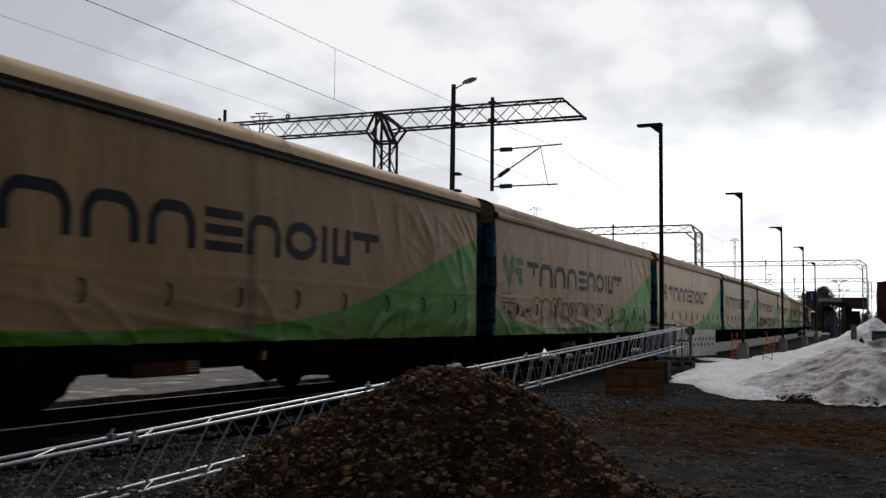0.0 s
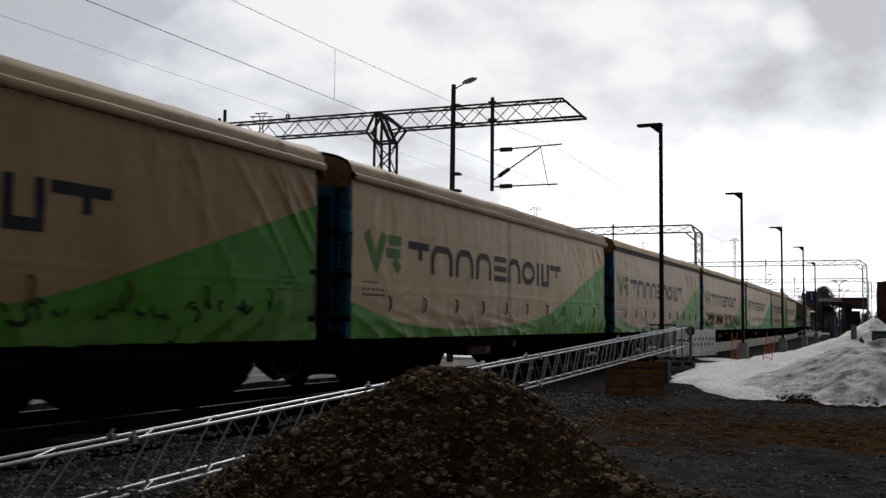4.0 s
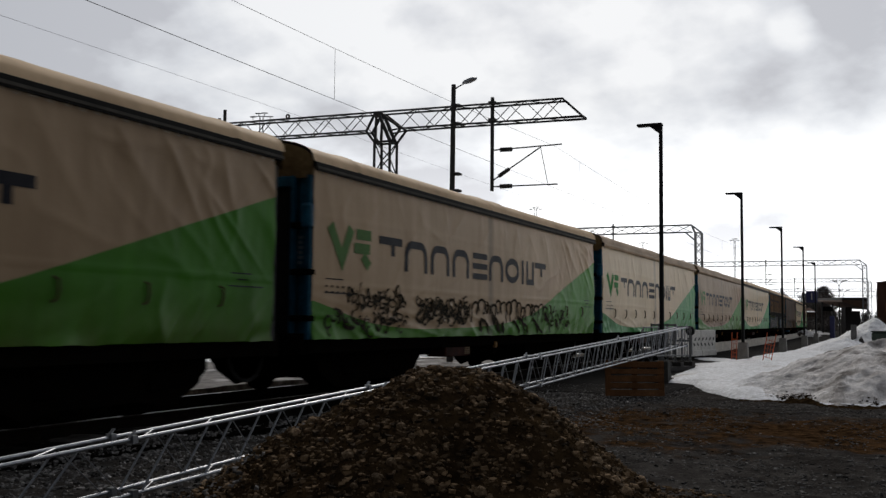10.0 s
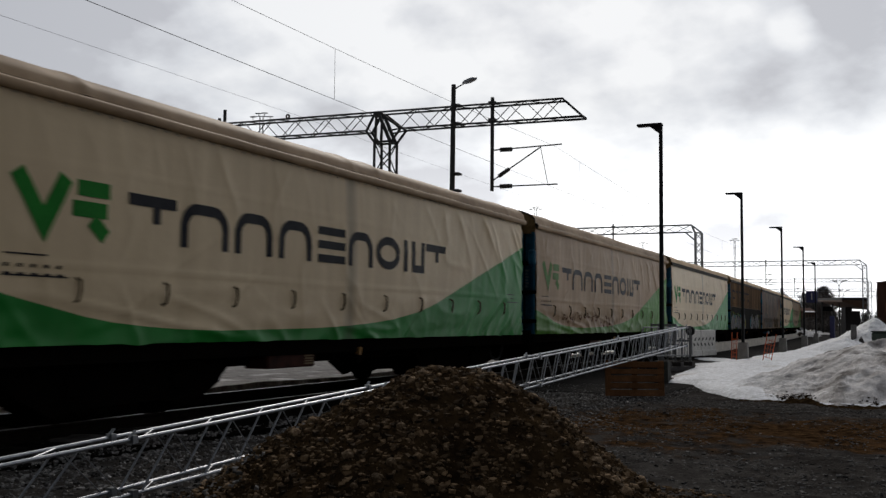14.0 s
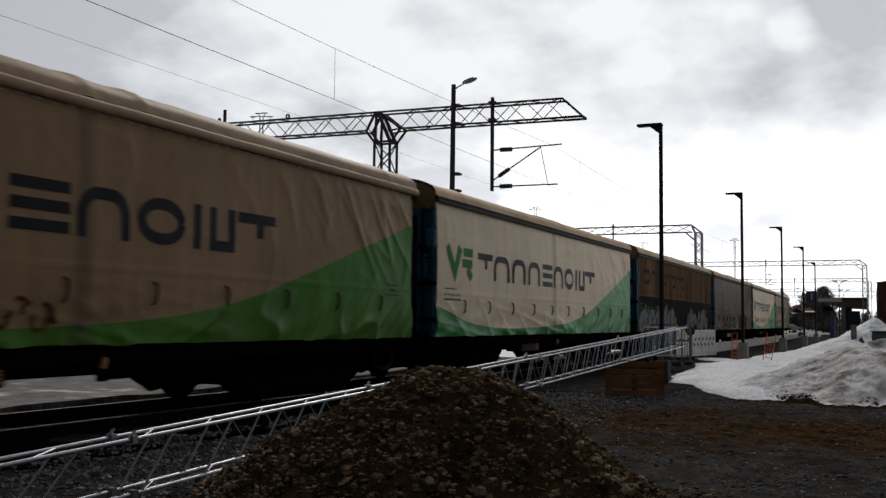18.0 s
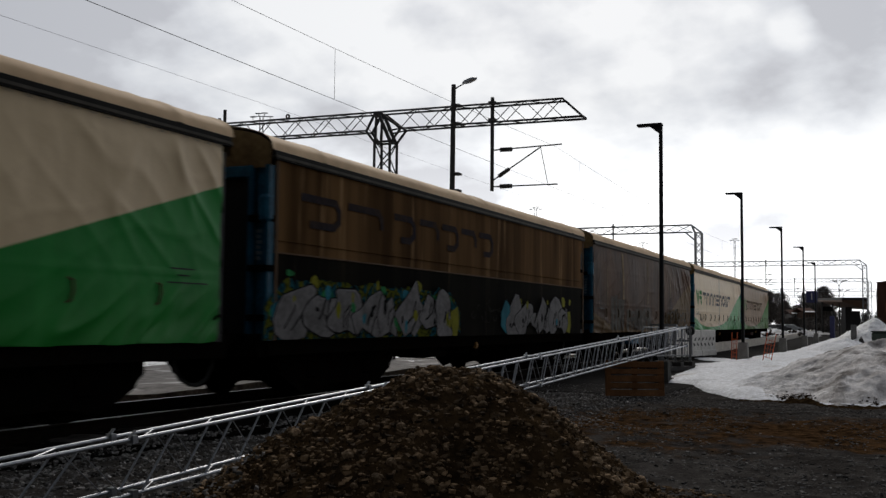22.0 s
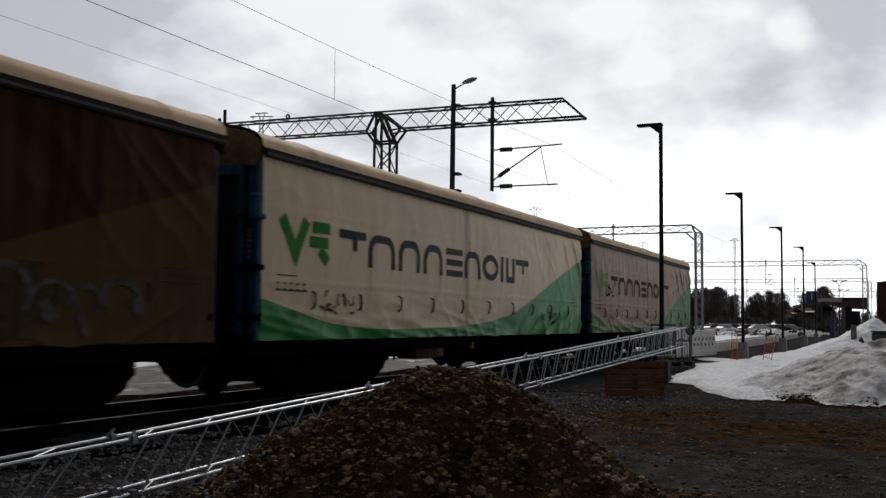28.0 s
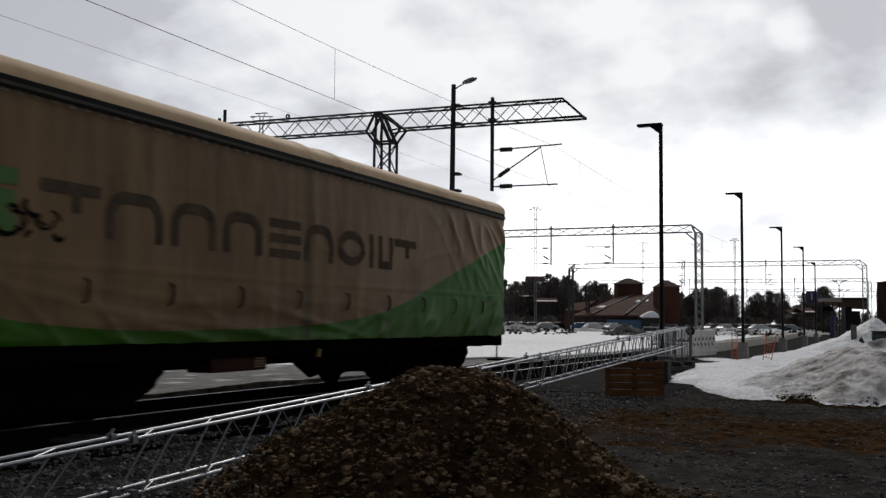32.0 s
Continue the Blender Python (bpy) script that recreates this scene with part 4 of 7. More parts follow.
def pallet(m, label):
    p = thing("pallet", m, label, "pallet", "pallets")
    for k in range(5):
        z, w, lean = 0.08 + k * 0.145, (0.062, 0.058, 0.064, 0.052, 0.058)[k], (0.0, 0.006, -0.004, 0.008, 0.004)[k]
        b = part("board", box(bmesh.new(), -0.6 + (0.10 if k > 2 else 0), -0.075, z - w, 0.6, -0.053, z + w, 0.004), WOOD, p)
        b.matrix_basis = pose(0, 0, 0, 0, math.degrees(lean), 0)
        part("board", box(bmesh.new(), -0.6, 0.053, z - w, 0.6, 0.075, z + w, 0.004), WOOD, p)
    for x in (-0.55, 0, 0.55):
        part("block", box(bmesh.new(), x - 0.05, -0.052, 0.02, x + 0.05, 0.052, 0.74, 0.004), WOOD, p)
    return p


pallet(pose(-4.98, 20.75, -0.19, -5, 0, 27), "brown wooden pallet standing on edge under the mast")


# ---- the dirt heap ----
HEAP = Vector((-3.24, 7.4, 0.0))
PROFILE = ((0.0, 0.96), (0.2, 0.94), (0.45, 0.86), (0.9, 0.60), (1.34, 0.28), (1.80, -0.07), (2.15, -0.26), (2.6, -0.42))


def heap_height(r):
    for (a, za), (b, zb) in zip(PROFILE, PROFILE[1:]):
        if r <= b:
            q = (r - a) / (b - a)
            return za + (zb - za) * q
    return PROFILE[-1][1]


def heap_surface(x, y):
    dx, dy = x - HEAP.x, y - HEAP.y
    r = math.hypot(dx, dy)
    a = math.atan2(dy, dx)
    # the tail of the heap runs out towards the track
    rr = r * (1 + 0.05 * math.sin(2 * a + 1) + 0.04 * math.sin(5 * a) - 0.15 * max(0.0, -math.cos(a - 0.42)) * min(1.0, max(0.0, r - 0.4)))
    return heap_height(rr) + 0.045 * fbm(x, y, 1, 2.4) * min(1, 0.4 + r) + 0.025 * fbm(x, y, 7, 8.0)


def dirt_heap():
    bm = bmesh.new()
    n = 250
    grid(bm, n, n, lambda a, c: (HEAP.x - 3.0 + 6.0 * a, HEAP.y - 3.0 + 6.0 * c, heap_surface(HEAP.x - 3.0 + 6.0 * a, HEAP.y - 3.0 + 6.0 * c)))
    dead = [f for f in bm.faces if f.calc_center_median().z < -0.34]
    bmesh.ops.delete(bm, geom=dead, context="FACES")
    heap = thing("dirt_heap", Matrix(), "heap of dark stony soil on the gravel yard", "dirt heap")
    part("soil", bm, SOIL, heap, "", True)
    return heap


HEAP_THING = dirt_heap()


def stone_bm(seed, coarse=False):
    """An angular broken stone."""
    rnd = random.Random(seed)
    bm = bmesh.new()
    if coarse:
        bmesh.ops.create_cube(bm, size=1.5)
    else:
        bmesh.ops.create_icosphere(bm, subdivisions=1, radius=1.0)
    flat, slim = rnd.uniform(0.45, 0.8), rnd.uniform(0.65, 1.0)
    cuts = [(Vector((rnd.gauss(0, 1), rnd.gauss(0, 1), rnd.gauss(0, 1))).normalized(), rnd.uniform(0.55, 0.85)) for _ in range(5)]
    for v in bm.verts:
        v.co *= rnd.uniform(0.72, 1.15)
        for n, d in cuts:
            k = v.co.dot(n)
            if k > d:
                v.co -= n * (k - d)
        v.co.z *= flat
        v.co.y *= slim
    return bm


def scatter(name, material, label, category, spots, size0, size1, seed, power=3, parent=None, flat=1.0):
    """Many loose stones in one mesh."""
    rnd = random.Random(seed)
    protos = []
    for k in range(6):
        b = stone_bm(seed + k, True)
        b.verts.ensure_lookup_table()
        protos.append((np.array([v.co[:] for v in b.verts]), np.array([[v.index for v in f.verts] for f in b.faces])))
        b.free()
    verts, faces, base = [], [], 0
    for x, y, z in spots:
        vs, fs = protos[rnd.randrange(6)]
        s = size0 + (size1 - size0) * rnd.random() ** power
        m = np.array(Matrix.Rotation(rnd.uniform(0, 6.28), 3, "Z") @ Matrix.Rotation(rnd.uniform(-0.7, 0.7), 3, "X")) * s
        verts.append((vs @ m.T) * (1, 1, flat) + (x, y, z))
        faces.append(fs + base)
        base += len(vs)
    me = bpy.data.meshes.new(name)
    me.from_pydata(np.concatenate(verts).tolist(), [], np.concatenate(faces).tolist())
    me.materials.append(material)
    ob = tagged(new(name, me), label, "" if parent else category, kind="stuff")
    ob.parent = parent
    return ob


rnd = random.Random(4)
spots = []
while len(spots) < 17000:
    a, r = rnd.uniform(0, 6.283), 2.6 * math.sqrt(rnd.random())
    x, y = HEAP.x + r * math.cos(a), HEAP.y + r * math.sin(a)
    if r < 2.2 or rnd.random() < 0.6:
        spots.append((x, y, max(heap_surface(x, y), ground_height(x, y))))
scatter("gravel_cover", PEBBLES, "brown stones in the heap", "stones", spots, 0.007, 0.042, 11, 2.3, HEAP_THING)
# larger stones, one by one
stone_meshes = []
for k in range(8):
    me = bpy.data.meshes.new("stone")
    b = stone_bm(40 + k)
    b.to_mesh(me)
    b.free()
    me.materials.append(PEBBLE)
    stone_meshes.append(me)
for k in range(290):
    a, r = rnd.uniform(3.0, 7.2), 2.1 * math.sqrt(rnd.random())
    x, y = HEAP.x + r * math.cos(a), HEAP.y + r * math.sin(a)
    o = new("stone", stone_meshes[k % 8])
    o.parent = HEAP_THING
    s = 0.020 + 0.054 * rnd.random() ** 2.2
    o.matrix_basis = pose(x, y, heap_surface(x, y) + s * 0.1, rnd.uniform(-40, 40), rnd.uniform(-40, 40), rnd.uniform(0, 360)) @ Matrix.Scale(s, 4)
# loose stones on the yard and the ballast shoulder
spots = []
for k in range(75000):
    x, y = rnd.uniform(-6.0, 4.0), 6.5 + 15 * rnd.random() ** 1.5
    if fbm(x, y, 9, 0.8) + rnd.uniform(-0.5, 0.5) + (-0.42 if 12.8 < y < 18 else 0.0) > -0.1:
        spots.append((x, y, ground_height(x, y)))
scatter("yard_stones", GREY_STONES, "loose grey stones on the yard", "stones", spots, 0.006, 0.036, 21, 2.6, None, 0.5)
spots = []
for k in range(24000):
    x, y = rnd.uniform(-8.35, -4.1), 4.5 + 20 * rnd.random() ** 1.3
    if x > -5.0 and rnd.random() < (x + 5.0) * 1.1:
        continue
    z = max(ground_height(x, y), heap_surface(x, y))
    spots.append((x, y, z + (0.04 if x < -7.95 else 0)))
scatter("ballast_stones", SHOULDER_STONES, "grey ballast stones beside the track", "stones", spots, 0.010, 0.042, 31, 1.6)

# soil and ice clods along the foot of the snow bank and thrown up on it
spots = []
for k in range(1800):
    x = rnd.uniform(-3.0, 4.0)
    y = along(SNOW_FOOT, x) + 0.22 * fbm(x, 0, 1, 1.7) + rnd.gauss(-0.05, 0.12)
    if fbm(x, 3, 5, 0.8) + rnd.uniform(-0.3, 0.3) > 0.0:
        spots.append((x, y, max(-0.2, bank_height(x, y))))
for cx, cy, r, n in ((-2.05, 21.35, 0.16, 240), (-1.75, 21.5, 0.10, 90), (-0.35, 20.85, 0.12, 100)):
    for k in range(n):
        x, y = cx + rnd.gauss(0, r), cy + rnd.gauss(0, r * 0.8)
        spots.append((x, y, max(-0.2, bank_height(x, y))))
scatter("soil_clods", SOIL, "dark soil clods on the dirty snow bank", "soil", spots, 0.008, 0.045, 51, 2.0, None, 0.6)


def soil_edge():
    """Thawed rim of brown soil along the foot of the bank."""
    bm = bmesh.new()

    def f(a, c):
        x = -2.9 + 8.0 * a
        y = along(SNOW_FOOT, x) + 0.22 * fbm(x, 0, 1, 1.7) - 0.5 + 0.75 * c
        rise = max(0.0, 0.45 + 1.2 * fbm(x, 2, 4, 1.3)) * min(1.0, a * 8)
        return (x, y, -0.235 + math.sin(math.pi * c) * (0.05 + 0.13 * rise) + 0.03 * fbm(x, y, 3, 6.0))
    grid(bm, 260, 22, f)
    tagged(part("soil_rim", bm, SOIL, None, "", True), "rim of wet brown soil along the snow bank", "soil", kind="structure")


soil_edge()
# ---- things round the platform end ----
def ray_place(x, y, d):
    """Place seen at the picture position (x, y) at depth d."""
    f = 1790.3
    return VIEW @ Vector(((x - 784) / f * d, -(y - 441) / f * d, -d))


def plastic_barrier():
    b = thing("road_barrier", pose(-8.3, 45.0, -0.1, 0, 0, 78), "pale plastic road barrier with slanted slots", "barrier")
    for x0, x1 in ((-2.6, -0.9), (-0.88, 0.85), (0.87, 2.6)):
        part("panel", box(bmesh.new(), x0, -0.1, 0, x1, 0.1, 1.15, 0.03), WHITE_PLASTIC, b)
        part("skirt", box(bmesh.new(), x0 + 0.02, -0.16, 0.0, x1 - 0.02, -0.102, 0.26, 0.02), WHITE_PLASTIC, b)
    for r, z in enumerate((0.44, 0.68)):
        for k in range(12):
            x, s = -2.45 + k * 0.42 + r * 0.14, 1 if r else -1
            bm = bmesh.new()
            for yy in (-0.103, -0.112):
                bm.faces.new([bm.verts.new((x + dx, yy, z + dz)) for dx, dz in ((-0.06 - s * 0.05, 0), (0.06 - s * 0.05, 0), (0.06 + s * 0.05, 0.13), (-0.06 + s * 0.05, 0.13))])
            part("slot", bm, DARK_PAINT, b)


plastic_barrier()


def crowd_barrier(m):
    c = thing("crowd_barrier", m, "galvanised steel crowd barrier on the platform", "barrier", "steel barriers")
    fr = bmesh.new()
    tube_path(fr, [(-1.1, 0, 0.2), (-1.1, 0, 1.0), (-1.0, 0, 1.1), (1.0, 0, 1.1), (1.1, 0, 1.0), (1.1, 0, 0.2), (-1.1, 0, 0.2)], 0.04, 8)
    part("frame", fr, PALE_STEEL, c)
    for k in range(12):
        x = -1.0 + k * 2.0 / 11
        part("rod", bar(bmesh.new(), (x, 0, 0.2), (x, 0, 1.1), 0.018, sides=6), PALE_STEEL, c)
    for x in (-0.8, 0.8):
        part("foot", tube_path(bmesh.new(), [(x, -0.16, 0.0), (x, 0, 0.2), (x, 0.16, 0.0)], 0.035, 6), MID_STEEL, c)
    return c


def sleeper_stack(m):
    t = thing("timber_stack", m, "low stack of dark timber beams under the steel barriers", "timber")
    for k in range(4):
        part("beam", box(bmesh.new(), -0.95, -0.5 + k * 0.26, 0.0, 0.95, -0.28 + k * 0.26, 0.14, 0.01), DARK_WALL, t)
    for k in range(3):
        part("beam", box(bmesh.new(), -0.9 + k * 0.8, -0.52, 0.142, -0.68 + k * 0.8, 0.54, 0.28, 0.01), DARK_WALL, t)


sleeper_stack(pose(-6.85, 33.0, -0.19, 0, 0, 74))
for x, y, a in ((-7.12, 32.9, 75), (-6.62, 33.0, 71)):
    crowd_barrier(pose(x, y, 0.09, 0, 0, a))
tyre = thing("tyre", pose(-6.30, 34.0, 1.08, 0, 0, 20), "black rubber tyre hung on the steel barriers", "tyre")
part("tread", tube_path(bmesh.new(), [(0.11 * math.cos(k * 0.5236), 0, 0.11 * math.sin(k * 0.5236)) for k in range(13)], 0.10, 8), RUBBER, tyre)


def steel_rack(x, top, width, rails, posts):
    """Upright welded frame of square tube, standing across the view beyond the lying mast."""
    p = ray_place(x, top, 33.4)
    h = p.z + 0.19
    r = thing("steel_rack", pose(p.x, p.y, -0.19, 0, 0, math.degrees(TURN)), "grey welded steel rack standing on the asphalt", "rack", "steel racks")
    for z in rails:
        part("rail", box(bmesh.new(), -width / 2, -0.03, h * z - 0.03, width / 2, 0.03, h * z + 0.03, 0.006), MID_STEEL, r)
    for q, w in posts:
        part("post", box(bmesh.new(), (q - 0.5) * width - w / 2, -0.028, 0.0, (q - 0.5) * width + w / 2, 0.028, h - 0.001, 0.006), MID_STEEL, r)
    for q in (0.0, 1.0):
        part("foot", box(bmesh.new(), (q - 0.5) * width - 0.04, -0.3, 0.0, (q - 0.5) * width + 0.04, 0.3, 0.05, 0.006), MID_STEEL, r)


steel_rack(1174, 573, 0.83, (0.97, 0.55, 0.12), ((0.03, 0.06), (0.40, 0.20), (0.66, 0.06), (0.97, 0.06)))
steel_rack(1208, 577, 0.54, (0.97, 0.66, 0.12), ((0.05, 0.06), (0.45, 0.05), (0.95, 0.07)))


def orange_fence(m, wd):
    f = thing("safety_fence", m, "orange plastic safety mesh between thin posts", "fence", "orange fences")
    for x in (-wd, wd):
        part("post", bar(bmesh.new(), (x, 0, -0.1), (x * 1.1, 0, 1.12), 0.03, sides=6), ORANGE, f)
    bm = bmesh.new()
    for k in range(5):
        bar(bm, (-wd, 0, 0.2 + k * 0.16), (wd, 0, 0.16 + k * 0.17), 0.014)
    for k in range(1, 3):
        bar(bm, (-wd + k * wd * 0.66, 0, 0.15), (-wd + k * wd * 0.66, 0, 0.9), 0.012)
    part("mesh", bm, ORANGE, f)


orange_fence(pose(-5.86, 40.6, -0.12, 0, 2, 15), 0.09)
orange_fence(pose(-4.62, 40.4, -0.12, 4, 10, 15), 0.15)


def text_part(name, body, size, material, parent, m):
    cu = bpy.data.curves.new(name, "FONT")
    cu.body, cu.size, cu.align_x, cu.align_y, cu.extrude = body, size, "CENTER", "CENTER", 0.004
    ob = new(name, cu)
    dg = bpy.context.evaluated_depsgraph_get()
    me = bpy.data.meshes.new_from_object(ob.evaluated_get(dg))
    bpy.data.objects.remove(ob)
    me.materials.clear()
    me.materials.append(material)
    o = new(name, me)
    o.parent = parent
    o.matrix_basis = m
    return o


# track number sign and information post on the platform
sign = thing("track_sign", pose(-6.75, 92.0, 0), "dark purple track number sign on a pole", "sign")
part("pole", bar(bmesh.new(), (0.3, 0.1, -0.1), (0.3, 0.1, 4.2), 0.1, sides=8), DARK_PAINT, sign)
part("panel", box(bmesh.new(), -0.45, -0.08, 3.2, 0.45, 0.08, 4.2, 0.04), PURPLE, sign)
text_part("number", "1", 0.8, WHITE_PLASTIC, sign, pose(0, -0.09, 3.7, 90, 0, 0))
post = thing("information_post", pose(-6.6, 118.0, -0.1), "slim dark purple information post", "sign")
part("body", box(bmesh.new(), -0.25, -0.25, 0, 0.25, 0.25, 2.4, 0.04), PURPLE, post)
cab = thing("grey_cabinet", pose(*ray_place(1511, 592, 56)), "small grey cabinet in the snow", "cabinet")
part("body", box(bmesh.new(), -0.15, -0.15, -0.7, 0.15, 0.15, 0.53, 0.02), DARK_CONCRETE, cab)
rock = mound("dark_rock", *ray_place(1524, 598, 54).xy, 0.26, 0.25, 0.9, -0.2, DARK_WALL, "dark lump standing in the snow", 88, 0, 0.5, 0.05, 20, "", "rock")


# ---- far background ----
def brick_block(name, x0, x1, ytop, d, roof_h, label, deep=14.0):
    a, b = ray_place(x0, 560, d), ray_place(x1, 560, d)
    top = ray_place((x0 + x1) / 2, ytop, d).z
    w = (b - a).length
    ang = math.atan2(b.y - a.y, b.x - a.x)
    h = thing(name, Matrix.Translation(((a.x + b.x) / 2, (a.y + b.y) / 2, 0)) @ Matrix.Rotation(ang, 4, "Z"), label, "building")
    part("wall", box(bmesh.new(), -w / 2, 0, -0.3, w / 2, deep, top), BRICK, h)
    bm = bmesh.new()
    vs = [bm.verts.new(p) for p in ((-w / 2 - 0.4, -0.4, top), (w / 2 + 0.4, -0.4, top), (w / 2 + 0.4, deep + 0.4, top), (-w / 2 - 0.4, deep + 0.4, top), (-w * 0.1, deep / 2, top + roof_h), (w * 0.1, deep / 2, top + roof_h))]
    for f in ((0, 1, 5, 4), (1, 2, 5), (2, 3, 4, 5), (3, 0, 4), (3, 2, 1, 0)):
        bm.faces.new([vs[i] for i in f])
    part("roof", bm, ROOF_TILE, h)
    return h, w, top


brick_block("brick_tower", 1094, 1138, 502, 207, 1.2, "red-brown brick tower with a low hipped roof", 5)
brick_block("brick_tower", 1166, 1203, 508, 186, 1.3, "red-brown brick tower with a low hipped roof", 5)


def slab(bm, pts, t):
    """A flat panel with thickness t below it."""
    up = [bm.verts.new(p) for p in pts]
    dn = [bm.verts.new(Vector(p) - Vector((0, 0, t))) for p in pts]
    bm.faces.new(up)
    bm.faces.new(dn[::-1])
    for i in range(len(pts)):
        j = (i + 1) % len(pts)
        bm.faces.new((up[j], up[i], dn[i], dn[j]))
    bmesh.ops.recalc_face_normals(bm, faces=bm.faces[:])
    return bm


def brick_hall():
    h = thing("brick_hall", Matrix(), "long low brick hall with a broad brown hipped roof", "building")
    e0, e1, r0, r1 = ray_place(1013, 558, 188), ray_place(1172, 558, 182), ray_place(1098, 524, 207), ray_place(1176, 519, 203)
    b0 = ray_place(1040, 556, 215)
    part("roof", slab(slab(bmesh.new(), (e0, e1, r1, r0), 0.35), (b0, e0, r0), 0.3), ROOF_TILE, h)
    for u0, u1 in ((0.22, 0.30), (0.60, 0.72)):
        part("roof_seam", bar(bmesh.new(), e0.lerp(e1, u0) + Vector((0, 0, 0.1)), r0.lerp(r1, u1) + Vector((0, 0, 0.1)), 0.4), DARK_WALL, h)
    def on_roof(u, v, lift):
        return e0.lerp(e1, u).lerp(r0.lerp(r1, u), v) + Vector((0, 0, lift))
    for u, v, w in ((0.56, 0.55, 0.07), (0.72, 0.56, 0.035), (0.12, 0.30, 0.10)):
        part("roof_snow", slab(bmesh.new(), (on_roof(u, v, 0.3), on_roof(u + w, v, 0.3), on_roof(u + w * 0.8, v + 0.08, 0.3), on_roof(u + w * 0.2, v + 0.08, 0.3)), 0.3), SNOW, h, "patch of snow on the roof")
    for u, v in ((0.86, 0.7),):
        q = on_roof(u, v, 0)
        part("roof_vent", box(bmesh.new(), q.x - 0.4, q.y - 0.3, q.z - 0.3, q.x + 0.4, q.y + 0.3, q.z + 0.6), DARK_WALL, h)
    back = Vector((r0 - e0).xy.normalized().to_3d()) * 0.8
    bm = bmesh.new()
    w0, w1 = e0 + back, e1 + back
    vs = [bm.verts.new((p.x, p.y, z)) for p, z in ((w0, -0.3), (w1, -0.3), (w1, w1.z), (w0, w0.z))]
    bs = [bm.verts.new(v.co + Vector((-4.0, 14, 0))) for v in vs]
    bm.faces.new(vs)
    for i in range(4):
        j = (i + 1) % 4
        bm.faces.new((vs[i], vs[j], bs[j], bs[i]))
    part("wall", bm, BRICK, h)
    face = (w1 - w0).normalized()
    out = Vector((face.y, -face.x, 0))
    for k in range(9):
        q = w0.lerp(w1, 0.06 + k * 0.105) + out * 0.06
        part("window", slab(bmesh.new(), [Vector((q.x, q.y, 2.2)), Vector((q.x, q.y, 2.2)) + face * 1.1, Vector((q.x, q.y, 2.2)) + face * 1.1 + out * 0.06, Vector((q.x, q.y, 2.2)) + out * 0.06], 1.2), GLASS, h)
    # lower side wing with rusty boards
    wing = thing("side_wing", Matrix(), "low rust-brown wing of the brick hall", "building")
    c0, c1, d0, d1 = ray_place(1000, 562, 200), ray_place(1030, 560, 197), ray_place(1014, 537, 214), ray_place(1056, 532, 212)
    part("roof", slab(bmesh.new(), (c0 + Vector((0, 0, 1.4)), c1 + Vector((0, 0, 1.2)), d1, d0), 0.3), BRICK, wing)
    bm = bmesh.new()
    lo = [bm.verts.new((p.x, p.y, -0.3)) for p in (c0, c1, d1, d0)]
    hi = [bm.verts.new(p - Vector((0, 0, 0.31))) for p in (c0 + Vector((0, 0, 1.4)), c1 + Vector((0, 0, 1.2)), d1, d0)]
    for i in range(4):
        j = (i + 1) % 4
        bm.faces.new((lo[i], lo[j], hi[j], hi[i]))
    part("wall", bm, BRICK, wing)


brick_hall()
def porch():
    q = ray_place(1151, 563, 181)
    p = thing("porch", pose(q.x, q.y, 0, 0, 0, 24), "low dark porch under thick snow against the brick hall", "porch")
    part("wall", box(bmesh.new(), -1.4, 0, -0.3, 1.4, 2.5, 2.3), DARK_WALL, p)
    bm = bmesh.new()
    grid(bm, 14, 10, lambda a, c: (-1.7 + 3.4 * a, -0.4 + 3.2 * c, 2.31 + (0.35 + 1.3 * a ** 0.7) * (math.sin(math.pi * c) * math.sin(math.pi * min(1.0, a * 0.9 + 0.1))) ** 0.5))
    part("roof_snow", bm, SNOW, p, "thick snow on the porch roof", True)


porch()


def house(x0, x1, ytop, yeave, d, wall, label):
    """A small far house with a pitched snowy roof."""
    a, b = ray_place(x0, yeave, d), ray_place(x1, yeave, d)
    top = ray_place(x0, ytop, d).z
    h = thing("house", Matrix.Translation((a + b) / 2 - Vector((0, 0, a.z))) @ Matrix.Rotation(math.atan2(b.y - a.y, b.x - a.x), 4, "Z"), label, "house", "far houses")
    w = (b - a).length / 2
    part("wall", box(bmesh.new(), -w, 0, -0.3, w, 8, a.z), wall, h)
    for s, mt in ((0, ROOF_TILE), (1, ROOF_TILE)):
        part("roof", slab(bmesh.new(), [Vector(q) for q in ((-w - 0.4, -0.5 + s * 9, a.z), (w + 0.4, -0.5 + s * 9, a.z), (w + 0.4, 4, top), (-w - 0.4, 4, top))], 0.25), mt, h)
    part("roof_snow", slab(bmesh.new(), [Vector(q) for q in ((-w, -0.45, a.z + 0.07), (w, -0.45, a.z + 0.07), (w, 0.7, a.z + 0.3 * (top - a.z)), (-w, 0.7, a.z + 0.3 * (top - a.z)))], 0.05), SNOW, h)
    for k in range(3):
        q = -w * 0.7 + k * w * 0.6
        part("window", box(bmesh.new(), q, -0.06, a.z - 1.8, q + w * 0.25, -0.01, a.z - 0.6), GLASS, h)


house(918, 945, 519, 525, 250, DARK_WALL, "dark house among the trees")
house(950, 985, 527, 534, 235, DARK_WALL, "dark house with snow on its roof")
house(934, 962, 488, 503, 330, PALE_WALL, "pale grey house on the wooded hill")
house(1402, 1424, 548, 556, 240, PALE_WALL, "pale house behind the station")
house(1424, 1442, 545, 553, 235, TIMBER, "brown timber house behind the station")


